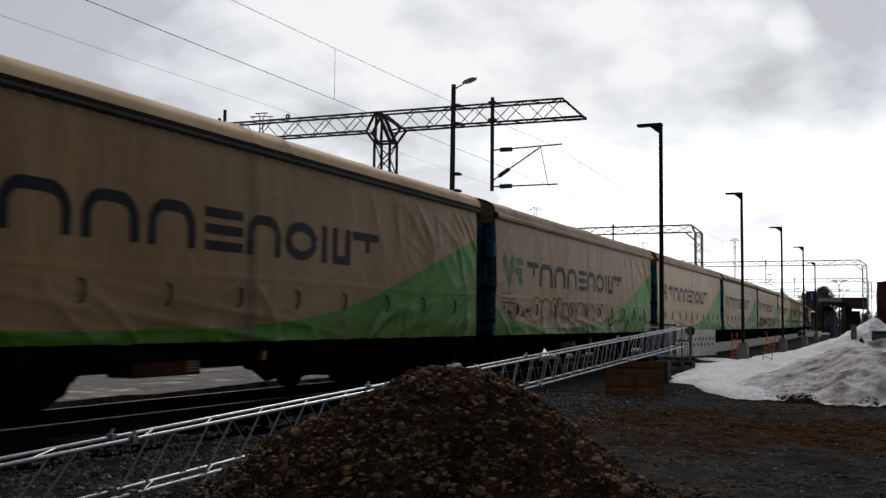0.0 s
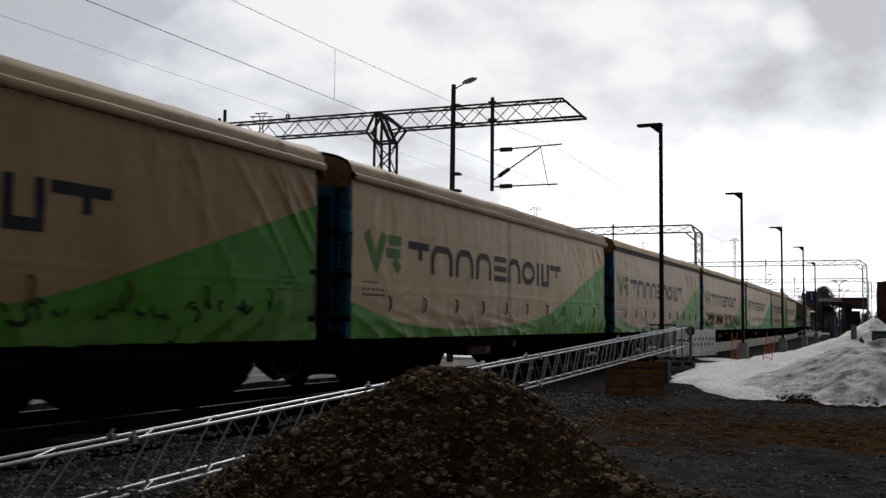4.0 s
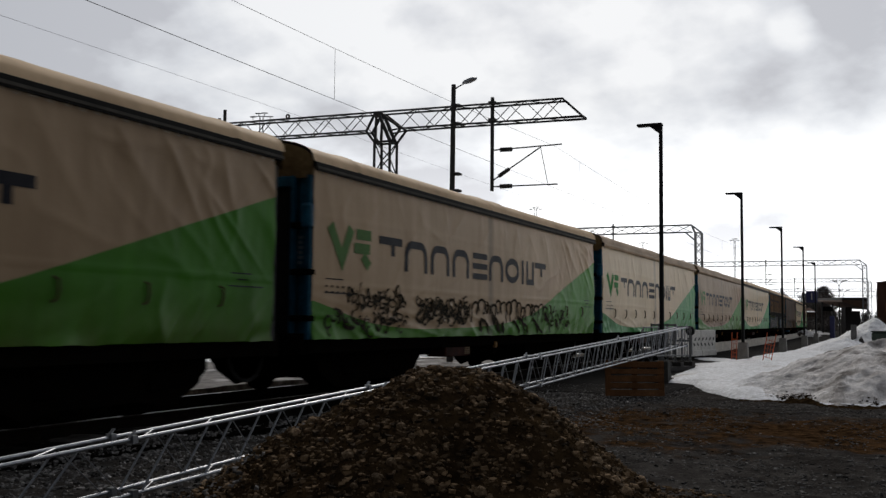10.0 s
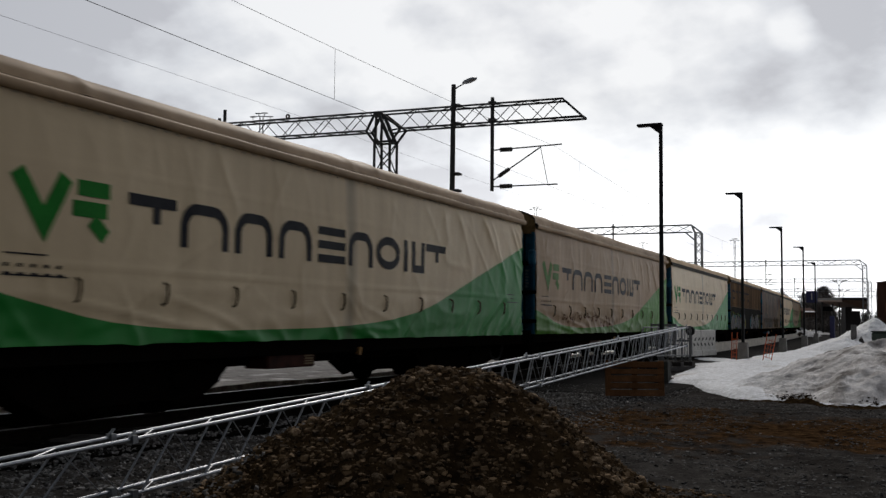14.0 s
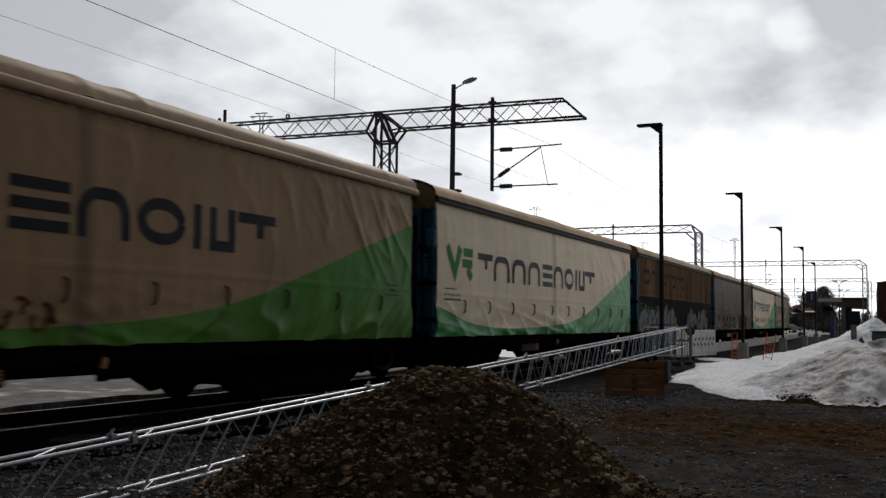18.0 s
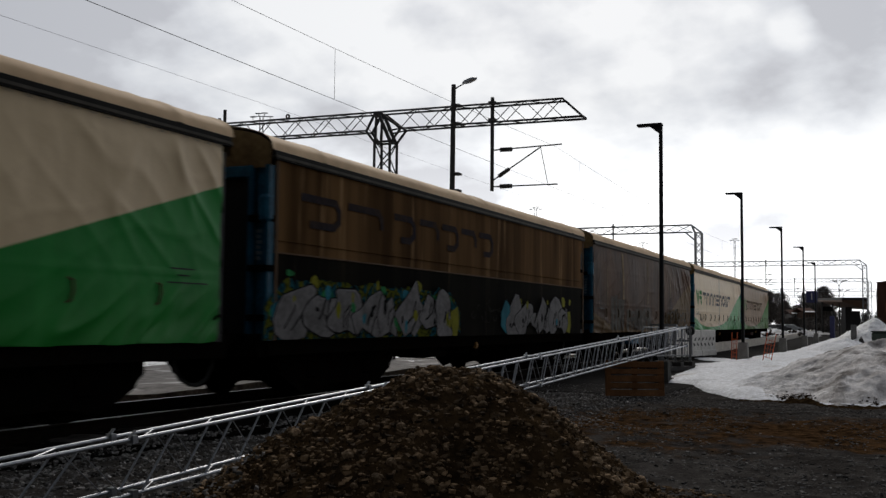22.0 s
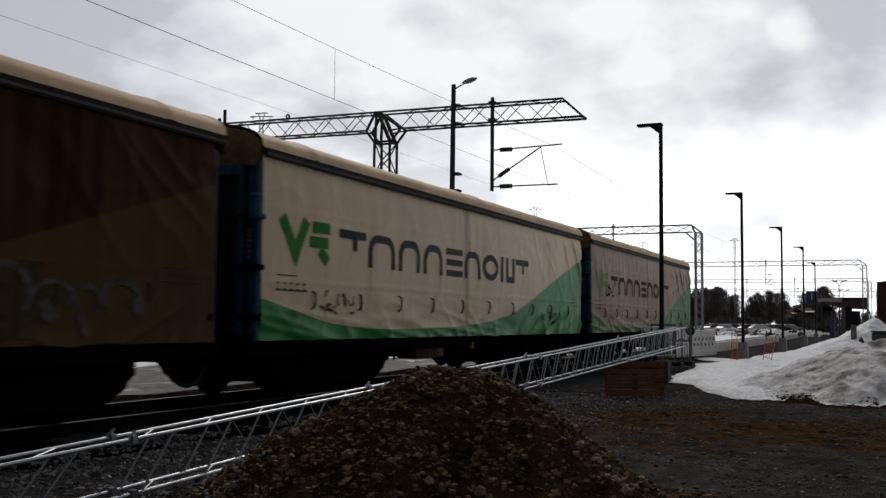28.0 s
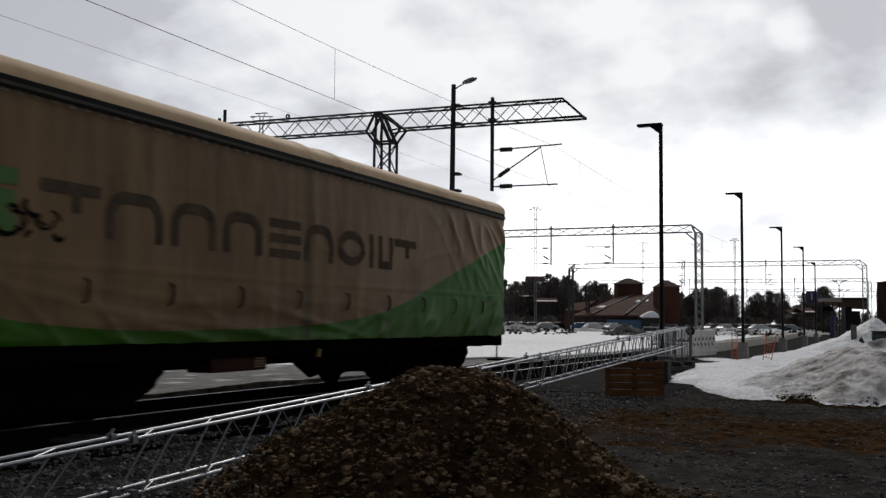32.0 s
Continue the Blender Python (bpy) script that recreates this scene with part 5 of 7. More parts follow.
def conifer_bm(seed, h):
    rnd = random.Random(seed)
    verts, faces = [], []
    for k in range(1050):
        q = rnd.random() ** 0.8
        z = h * (0.10 + 0.9 * q)
        r = (1 - q) ** 0.9 * h * 0.19 * rnd.uniform(0.2, 1.1) * (0.75 + 0.25 * math.sin(q * 40)) + 0.05
        a = rnd.uniform(0, 6.283)
        c = Vector((r * math.cos(a), r * math.sin(a), z - r * 0.3))
        s = h * 0.036 * rnd.uniform(0.6, 1.5) * (1.15 - q)
        b = len(verts)
        for j in range(3):
            verts.append(tuple(c + Vector((rnd.uniform(-1, 1), rnd.uniform(-1, 1), rnd.uniform(-0.8, 0.5))) * s))
        faces.append((b, b + 1, b + 2))
    return verts, faces


def bare_bm(seed, h):
    rnd = random.Random(seed)
    verts, faces = [], []
    for k in range(900):
        a, q = rnd.uniform(0, 6.283), rnd.random()
        r = h * 0.28 * math.sin(math.pi * (0.15 + 0.8 * q)) * rnd.uniform(0.2, 1.1)
        c = Vector((r * math.cos(a), r * math.sin(a), h * (0.25 + 0.75 * q)))
        d = Vector((math.cos(a) * 0.6, math.sin(a) * 0.6, 1)) * h * 0.07 * rnd.uniform(0.5, 1.4)
        n = Vector((-math.sin(a), math.cos(a), 0)) * h * 0.010
        b = len(verts)
        verts += [tuple(c - n), tuple(c + n), tuple(c + d)]
        faces.append((b, b + 1, b + 2))
    return verts, faces


TREES = []
for kind, make, mt, lab in (("spruce", conifer_bm, LEAF, "dark spruce tree in the far wood"), ("birch", bare_bm, BARE, "leafless tree in the far wood")):
    for v in range(3):
        t = thing(kind, pose(-200, 320, -0.3), lab, "tree", "trees behind the station")
        part("trunk", bar(bmesh.new(), (0, 0, 0), (0, 0, 9.0), 0.35, 0.06, sides=7), TRUNK, t)
        vs, fs = make(v + 3, 11.0)
        me = bpy.data.meshes.new("crown")
        me.from_pydata(vs, [], fs)
        me.materials.append(mt)
        o = new("crown", me)
        o.parent = t
        TREES.append(t)
rnd = random.Random(9)
# tree tops follow the skyline of the wood: a hill behind the hall, low scrub towards the station
SKYLINE = ((880, 500), (900, 499), (930, 494), (960, 490), (1000, 488), (1012, 497), (1050, 500), (1090, 512), (1140, 520), (1200, 515), (1250, 512), (1272, 511), (1300, 520), (1322, 532), (1340, 515), (1360, 518), (1385, 520), (1400, 540), (1415, 540), (1422, 512), (1442, 514), (1450, 511), (1466, 511), (1472, 545), (1480, 549), (1600, 549))
for k in range(420):
    x = rnd.uniform(880, 1580)
    d = rnd.uniform(235, 330)
    p = ray_place(x, 570, d)
    want = ray_place(x, along(SKYLINE, x), d).z + 0.3
    kind = rnd.choice((0, 1, 2, 0, 3, 4, 5, 3))
    s = want / 11.0 * rnd.choice((rnd.uniform(0.5, 0.8), rnd.uniform(0.8, 1.03)))
    c = copy_thing(TREES[kind], pose(p.x, p.y, -0.3, 0, 0, rnd.uniform(0, 360)))
    c.scale = (s * rnd.uniform(0.9, 1.3), s * rnd.uniform(0.9, 1.3), s)
for k, (x, d, h) in enumerate(((905, 345, 9.0), (940, 350, 11.0), (980, 345, 10.5), (1010, 355, 9.0))):
    p = ray_place(x, 570, d)
    mound("wooded_hill", p.x, p.y, 13, 10, h, -0.3, BARE, "brown wooded hill behind the town", 70 + k, 0.4, 0.8, 0.8, 40, "structure", "hill")
# low scrub under the wood
bush = thing("bush", pose(-210, 318, -0.3), "dark leafless bush at the wood's edge", "bush", "bushes")
vs, fs = bare_bm(17, 4.0)
vs2, fs2 = conifer_bm(19, 3.2)
me = bpy.data.meshes.new("crown")
me.from_pydata([(x * 1.8, y * 1.8, z * 0.9 - 0.6) for x, y, z in vs] + [(x * 2.4, y * 2.4, z * 0.8) for x, y, z in vs2], [], fs + [tuple(i + len(vs) for i in f) for f in fs2])
me.materials.append(BARE)
new("crown", me).parent = bush
for k in range(120):
    p = ray_place(rnd.uniform(880, 1475), 570, rnd.uniform(222, 240))
    copy_thing(bush, pose(p.x, p.y, -0.3, 0, 0, rnd.uniform(0, 360)))


def car(m, material, label):
    """A parked car: lofted body, cabin, four wheels, lamps."""
    c = thing("parked_car", m, label, "car", "parked cars")
    prof = [(-2.1, 0.35), (-2.15, 0.75), (-1.75, 0.92), (-1.15, 1.42), (0.35, 1.45), (1.05, 0.95), (1.95, 0.82), (2.12, 0.6), (2.1, 0.35)]
    bm = bmesh.new()
    rings = []
    for y, k in ((-0.82, 0.97), (-0.70, 1.0), (0.70, 1.0), (0.82, 0.97)):
        rings.append([bm.verts.new((x * k, y, z if abs(y) < 0.75 else 0.35 + (z - 0.35) * 0.95)) for x, z in prof])
    for a, b in zip(rings, rings[1:]):
        for i in range(len(prof) - 1):
            bm.faces.new((a[i], a[i + 1], b[i + 1], b[i]))
    bm.faces.new(rings[0])
    bm.faces.new(rings[-1][::-1])
    part("body", bm, material, c)
    for y in (-0.812, 0.812):
        bm = bmesh.new()
        bm.faces.new([bm.verts.new((x, y, z)) for x, z in ((-1.5, 0.98), (0.8, 0.98), (0.3, 1.32), (-1.05, 1.32))])
        part("side_window", bm, GLASS, c)
        for x in (-1.3, 1.3):
            part("wheel", bar(bmesh.new(), (x, y * 0.85, 0.31), (x, y * 1.02, 0.31), 0.62, sides=14), RUBBER, c)
    return c


CAR_PAINT = [mat("car_white", (0.6, 0.6, 0.6), 0.3), mat("car_blue", (0.05, 0.12, 0.25), 0.3), mat("car_dark", (0.03, 0.03, 0.035), 0.3), mat("car_silver", (0.3, 0.31, 0.32), 0.3)]
for x, d, k, lab in ((1052, 178, 0, "white parked car far behind the snow"), (1063, 182, 3, "silver parked car far behind the snow"), (1030, 180, 1, "blue parked car far behind the snow"), (1085, 181, 0, "white parked car far behind the snow"),
                     (1262, 190, 2, "dark parked car far behind the snow"), (1285, 186, 3, "silver parked car far behind the snow"), (1325, 192, 2, "dark parked car far behind the snow"), (1345, 188, 0, "white parked car far behind the snow"),
                     (1362, 190, 2, "dark parked car far behind the snow"), (1380, 193, 2, "dark parked car far behind the snow"), (1400, 195, 3, "silver parked car far behind the snow"), (1272, 205, 2, "dark parked car far behind the snow"), (1300, 200, 2, "dark parked car far behind the snow"), (1313, 204, 1, "blue parked car far behind the snow"), (1335, 203, 2, "dark parked car far behind the snow"), (1353, 206, 2, "dark parked car far behind the snow"), (1372, 201, 3, "silver parked car far behind the snow"), (1391, 206, 2, "dark parked car far behind the snow"), (925, 200, 2, "dark parked car far behind the snow"), (945, 203, 2, "dark parked car far behind the snow"), (985, 202, 2, "dark parked car far behind the snow"), (905, 185, 2, "dark parked car far behind the snow"), (968, 180, 3, "silver parked car far behind the snow")):
    p = ray_place(x, 570, d)
    car(pose(p.x, p.y, -0.12, 0, 0, 20 + (x * 37) % 50), CAR_PAINT[k], lab)
p = ray_place(1104, 570, 183)
con = thing("container", pose(p.x, p.y, -0.15, 0, 0, 22), "blue steel container beside the brick hall", "container")
part("body", box(bmesh.new(), -3.0, -1.2, 0, 3.0, 1.2, 2.0, 0.03), CAR_PAINT[1], con)
for k in range(12):
    part("rib", box(bmesh.new(), -2.8 + k * 0.5, -1.25, 0.1, -2.65 + k * 0.5, -1.2, 1.9), CAR_PAINT[1], con)
for k, (x, d, r, h, mt) in enumerate(((1105, 118, 2.6, 1.35, GREY_SNOW), (1090, 121, 2.0, 0.9, DIRTY_SNOW), (1122, 120, 2.3, 1.0, GREY_SNOW), (925, 165, 6.0, 1.0, DIRTY_SNOW), (912, 150, 4.0, 1.2, DIRTY_SNOW), (1040, 165, 5.0, 0.7, DIRTY_SNOW))):
    p = ray_place(x, 570, d)
    mound("snow_heap", p.x, p.y, r, r * 0.8, h, -0.25, mt, "ploughed snow heap beyond the tracks", k + 20, 0.4, 1.0, 0.4, 36)
rnd = random.Random(77)
for k in range(34):
    x = 1212 + 225 * (k + rnd.random()) / 34
    p = ray_place(x, 570, rnd.uniform(125, 178))
    r = rnd.uniform(1.4, 4.0)
    mound("snow_heap", p.x, p.y, r, r * 0.8, rnd.uniform(0.35, 0.95) * (1.2 if x < 1300 else 0.9), -0.25, rnd.choice((DIRTY_SNOW, DIRTY_SNOW, SNOW, SNOW)), "low ploughed snow heap beyond the tracks", k + 100, rnd.random(), 1.0, 0.35, 22)
# thrown-up lumps of earth and ice between the heaps
spots = []
for k in range(420):
    x = rnd.choice((rnd.uniform(1068, 1140), rnd.uniform(1212, 1320), rnd.uniform(1300, 1420), rnd.uniform(895, 1010)))
    p = ray_place(x, 570, rnd.uniform(112, 150))
    spots.append((p.x, p.y, rnd.uniform(-0.15, 0.55)))
scatter("earth_lumps", EARTH, "dark lumps of earth and ice between the snow heaps", "soil", spots, 0.08, 0.34, 61, 1.6)


def floodlight_mast(m, h, label):
    f = thing("floodlight_mast", m, label, "mast", "floodlight masts")
    part("mast", lattice(bmesh.new(), (0, 0, -0.2), (0, 0, h), (0, 1, 0), (1, 0, 0), 0.32, 0.32, int(h / 1.2), 0.045, 0.02), PALE_STEEL, f)
    part("platform", box(bmesh.new(), -0.35, -0.35, h - 1.9, 0.35, 0.35, h - 1.82), PALE_STEEL, f)
    part("crossbar", bar(bmesh.new(), (-0.9, 0, h - 0.1), (0.9, 0, h - 0.1), 0.07), PALE_STEEL, f)
    for x, z in ((-0.85, -0.15), (-0.3, 0.2), (0.3, 0.25), (0.85, -0.1)):
        fl = part("floodlight", box(bmesh.new(), -0.28, -0.22, -0.06, 0.28, 0.22, 0.06, 0.03), PALE_STEEL, f)
        fl.matrix_basis = pose(x, 0, h + z, 12, 0, 0)
        part("stem", bar(bmesh.new(), (0, 0, -0.3), (0, 0, 0.0), 0.06), PALE_STEEL, fl)


for x, y, d in ((463, 203, 100), (948, 368, 170), (1138, 430, 230), (1207, 462, 260), (1300, 424, 230)):
    p = ray_place(x, y, d)
    floodlight_mast(pose(p.x, p.y, -0.1, 0, 0, 25), p.z, "tall pale floodlight mast beyond the tracks")


def twin_lamp(m):
    t = thing("twin_lamp", m, "grey twin-armed station lamp", "street lamp", "twin lamps")
    part("pole", bar(bmesh.new(), (0, 0, -0.2), (0, 0, 7.4), 0.16, 0.1, sides=8), DARK_PAINT, t)
    for s in (-1, 1):
        part("arm", tube_path(bmesh.new(), [(0, 0, 7.2), (s * 0.4, 0, 7.8), (s * 0.95, 0, 8.0)], 0.07, 6), DARK_PAINT, t)
        part("lamp_head", box(bmesh.new(), s * 0.7 - 0.25, -0.12, 7.92, s * 0.7 + 0.45, 0.12, 8.06, 0.02), DARK_PAINT, t)


for x, d in ((1486, 150), (1494, 190)):
    p = ray_place(x, 570, d)
    twin_lamp(pose(p.x, p.y, -0.1, 0, 0, 10))
green = thing("waste_bin", pose(*ray_place(1566, 603, 38)), "dark green plastic bin standing in the snow", "bin")
part("body", box(bmesh.new(), -0.45, -0.3, -0.85, 0.55, 0.4, 0.30, 0.04), mat("green_plastic", (0.02, 0.04, 0.025), 0.5), green)
part("lid", box(bmesh.new(), -0.48, -0.33, 0.302, 0.58, 0.43, 0.36, 0.02), mat("green_lid", (0.015, 0.03, 0.02), 0.5), green)

# station canopy and the brick house beyond
def canopy():
    c = thing("station_canopy", Matrix(), "dark flat station canopy with a timber soffit", "canopy")
    A, B = ray_place(1447, 528, 175), ray_place(1490, 527, 140)
    W = Vector((math.cos(TURN), math.sin(TURN), 0)) * 3.5
    lo, fall = Vector((0, 0, -0.36)), Vector((0, 0, -1.1))
    part("roof", slab(bmesh.new(), (B, B + W, A + W * 1.15, A), 0.35), DARK_WALL, c)
    part("soffit", slab(bmesh.new(), (B + lo, B + W + lo + fall, A + W * 1.15 + lo + fall, A + lo), 0.2), TIMBER, c, "brown timber soffit")
    back = (A - B).normalized() * 0.3
    bm = bmesh.new()
    face = (B + lo * 0.9, B + W + lo * 0.9, B + W + lo + fall, B + lo * 1.6)
    near, rear = [bm.verts.new(v + back * 0.2) for v in face], [bm.verts.new(v + back) for v in face]
    bm.faces.new(near)
    bm.faces.new(rear[::-1])
    for i in range(4):
        bm.faces.new((near[i], near[(i + 1) % 4], rear[(i + 1) % 4], rear[i]))
    bmesh.ops.recalc_face_normals(bm, faces=bm.faces[:])
    part("gable", bm, TIMBER, c, "brown boarded gable under the roof edge")

    def post(q, x0, x1, deep, top):
        p = B.lerp(A, q)
        n = W.normalized()
        k = Vector((-n.y, n.x, 0)) * deep
        part("pillar", slab(bmesh.new(), [Vector((v.x, v.y, top)) for v in (p + n * x0, p + n * x1, p + n * x1 + k, p + n * x0 + k)], top + 0.3), DARK_WALL, c)
    post(0.08, 0.8, 1.75, 1.5, 3.85)
    post(0.5, 0.6, 0.8, 0.3, 4.6)
    post(0.9, 0.4, 0.6, 0.3, 5.2)
    n = W.normalized()
    p = B.lerp(A, 0.4) - n * 0.4
    part("display_board", slab(bmesh.new(), [Vector((v.x, v.y, 4.1)) for v in (p - n * 0.9, p + n * 0.6, p + n * 0.6 + Vector((0, 0.2, 0)), p - n * 0.9 + Vector((0, 0.2, 0)))], 0.7), DARK_PAINT, c)
    p = B.lerp(A, 0.25) + n * 1.7
    part("wall", slab(bmesh.new(), [Vector((v.x, v.y, 3.4)) for v in (p, p + n * 2.0, p + n * 2.0 + Vector((0, 0.3, 0)), p + Vector((0, 0.3, 0)))], 3.7), DARK_WALL, c)


canopy()


def station_house():
    h, w, top = brick_block("brick_house", 1568, 1640, 499, 150, 0.4, "dark brick house beside the station", 3)
    part("sign_band", box(bmesh.new(), -w / 2 - 0.02, -0.12, top - 4.4, w / 2, -0.005, top - 3.2), ORANGE_BRICK, h, "orange-red band across the wall")
    part("shop_window", box(bmesh.new(), -w / 2 + 0.5, -0.06, 0.4, w / 2 - 0.4, -0.005, top - 4.6), GLASS, h)


station_house()
# ---- the freight train ----
PITCH, BODY, HALF = 18.159, 16.98, 1.55
FOOT_Z, HEAD_Z = 1.0, 3.845
BOGIES = (2.87, 13.72)


def bend(y):
    """How far the track has swung aside at y metres along it."""
    return -2e-4 * max(0.0, y - 25.0) ** 2


def ridge(x, y, s, sharp):
    """Thin raised creases along the lines where the noise crosses zero."""
    return (1 - min(1.0, 1.6 * abs(noise.noise(Vector((x, y, s)))))) ** sharp


def clip01(q):
    return max(0.0, min(1.0, q))


def billow(u, z, seed):
    """How far the tarpaulin stands out at u metres from its end and height z."""
    v = (z - FOOT_Z) / (HEAD_Z - FOOT_Z)
    far = clip01((u - 8.0) / 4.0)
    low, top = max(0.0, 1 - v * 3.2), clip01((v - 0.45) / 0.5)
    out = 0.045 * math.sin(math.pi * v) * (0.6 + 0.4 * math.sin(u * 0.9 + seed))
    out += 0.007 * noise.noise(Vector((u * 1.5 + z * 0.25, z * 0.35, seed * 3.1))) * (0.5 + 0.5 * v)
    out += 0.0045 * noise.noise(Vector((u * 4.1 - z * 0.8, z * 0.7, seed * 1.7)))
    # long folds hung from the top corner at the far end
    out += 0.050 * ridge((u + z * 0.75) * 0.85, (u - z) * 0.22, seed * 2.9 + 7, 5) * top * clip01((u - 10.0) / 4.5)
    out += 0.030 * ridge((u + z * 1.1) * 1.5, (u - z) * 0.3, seed * 3.7 + 1, 5) * clip01((v - 0.25) / 0.4) * clip01((u - 12.5) / 3.0)
    out += 0.009 * ridge((u + z * 0.35) * 1.1, (u - z) * 0.2, seed * 1.3 + 3, 6) * top
    out += 0.012 * ridge((u * 0.6 - z * 0.9), (u + z) * 0.35, seed * 9.1, 8)
    # a faint level crease at the height of the straps, and one under the upper edge
    out += 0.010 * math.exp(-((z - 1.93 - 0.02 * math.sin(u * 0.7 + seed)) / 0.025) ** 2)
    out += 0.004 * math.exp(-((z - 3.10 - 0.03 * math.sin(u * 0.5 + seed)) / 0.03) ** 2) * (1 - far)
    if low > 0:
        # slack cloth over the lower edge: slanting creases at the far half, level ones at the near end
        out += low * 0.035 * noise.noise(Vector((u * 1.0 - z * 2.2, z * 2.6, seed + 9)))
        out += 0.085 * low * far * ridge((u - z * 1.5) * 0.95, (u + z) * 0.30, seed * 5.3, 5)
        out += 0.045 * low * clip01((u - 11.0) / 3.0) * ridge((u - z * 1.1) * 2.1, (u + z) * 0.4, seed * 8.3, 4)
        out += 0.040 * low * (1 - far) * ridge(z * 3.2 + u * 0.42, u * 0.22, seed * 4.1, 5)
        out += 0.030 * low * (1 - far) * ridge((u + z * 1.3) * 0.9, (u - z) * 0.3, seed * 6.7, 6)
    return out * min(1.0, (1 - v) * 8 + 0.1)


def curtain_mesh(seed):
    bm = bmesh.new()
    first, last, h = -0.09, BODY - (0.0 if seed == 12 else 0.14), HEAD_Z - FOOT_Z

    def cloth(a, c):
        u, z = first + a * (last - first), FOOT_Z + c * h
        edge = 0.03 * noise.noise(Vector((u * 1.8, seed, 0))) if c == 0 else (0.02 * abs(math.sin(u * math.pi / 0.25)) if c == 1 else 0)
        side = 0.03 * noise.noise(Vector((z * 2.0, seed, 5))) if a in (0, 1) else 0
        return (HALF + billow(u, z, seed), u + side, z + edge)
    grid(bm, 400, 64, cloth)
    grid(bm, 60, 8, lambda a, c: (HALF - 0.02 + billow(first + a * (last - first), FOOT_Z + c * h, seed) * 0.6, first + a * (last - first), FOOT_Z + c * h))
    return bm


def flat_shape(bm, outline, seed, lift=0.009):
    """Fills strokes given as quads (u, z corners) on the tarpaulin, following its folds."""
    for q in outline:
        (a, b, c, d) = [Vector(p) for p in q]
        n = max(1, int(max((b - a).length, (d - c).length) / 0.05))
        k = max(1, int(max((d - a).length, (c - b).length) / 0.05))

        def at(s, t):
            p = (a.lerp(b, s)).lerp(d.lerp(c, s), t)
            return (HALF + billow(p.x, p.y, seed) + lift, p.x, p.y)
        grid(bm, n, k, at)
    bmesh.ops.remove_doubles(bm, verts=bm.verts[:], dist=0.003)
    return bm


def stroke(pts, w):
    """Quads of a line of width w along pts, mitred."""
    pts = [Vector(p) for p in pts]
    sides = []
    for i, p in enumerate(pts):
        d1 = (pts[i] - pts[i - 1]).normalized() if i else None
        d2 = (pts[i + 1] - pts[i]).normalized() if i < len(pts) - 1 else None
        d = ((d1 or d2) + (d2 or d1)).normalized()
        n = Vector((-d.y, d.x))
        k = w / 2 / max(0.5, n.dot(Vector((-(d1 or d2).y, (d1 or d2).x))))
        sides.append((p + n * k, p - n * k))
    return [(a[0], b[0], b[1], a[1]) for a, b in zip(sides, sides[1:])]


def arc(cx, cz, rx, rz, a0, a1, n=6):
    return [(cx + rx * math.cos(radians(a0 + (a1 - a0) * i / n)), cz + rz * math.sin(radians(a0 + (a1 - a0) * i / n))) for i in range(n + 1)]


def wordmark_glyphs(u0, z0, h):
    """A row of ten plain rounded shapes, arches, bars and a ring, in the rhythm of the painted mark."""
    t = 0.15
    out = []
    kinds = "hook arch arch arch slabs arch ring bar cup hook".split()
    starts = (0.0, 1.05, 2.30, 3.46, 4.56, 5.62, 6.66, 7.82, 8.18, 8.86)
    widths = (0.95, 1.08, 0.98, 0.95, 1.0, 0.90, 0.97, 0.14, 0.60, 0.97)
    for kind, s, wd in zip(kinds, starts, widths):
        a, b, top, bot = u0 + s, u0 + s + wd, z0 + h, z0
        if kind == "hook":
            out.append(stroke([(a, top - t / 2), (b, top - t / 2)], t) + stroke([(b - wd * 0.42, top - t), (b - wd * 0.42, bot + h * 0.42)], t))
        elif kind == "bar":
            out.append(stroke([(a + t / 2, top), (a + t / 2, bot)], t))
        elif kind == "slabs":
            for z in (top - t / 2, (top + bot) / 2, bot + t / 2):
                out.append(stroke([(a + 0.06, z), (b - 0.06, z)], t * 0.9))
        elif kind == "cup":
            out.append(stroke([(a + t / 2, top), (a + t / 2, bot + t / 2), (b - t / 2, bot + t / 2), (b - t / 2, top)], t))
        elif kind == "ring":
            out.append(stroke(arc((a + b) / 2, (top + bot) / 2, (wd - t) / 2, (h - t) / 2, 0, 360, 20), t))
        else:
            r = 0.26
            out.append(stroke([(a + t / 2, bot), (a + t / 2, top - r)] + arc(a + t / 2 + r, top - t / 2 - r, r, r, 180, 90, 5) + arc(b - t / 2 - r, top - t / 2 - r, r, r, 90, 0, 5) + [(b - t / 2, bot)], t))
    return out


def emblem_shapes(u0, z0, h):
    """A chevron, two bars and a slanted dash, plain green."""
    return [stroke([(u0 + 0.02, z0 + h), (u0 + 0.42, z0 + 0.08), (u0 + 0.74, z0 + h)], 0.22),
            stroke([(u0 + 0.92, z0 + h * 0.86), (u0 + 1.46, z0 + h * 0.86)], 0.19),
            stroke([(u0 + 0.84, z0 + h * 0.48), (u0 + 1.42, z0 + h * 0.48)], 0.19),
            stroke([(u0 + 1.16, z0 + h * 0.30), (u0 + 1.40, z0)], 0.20)]


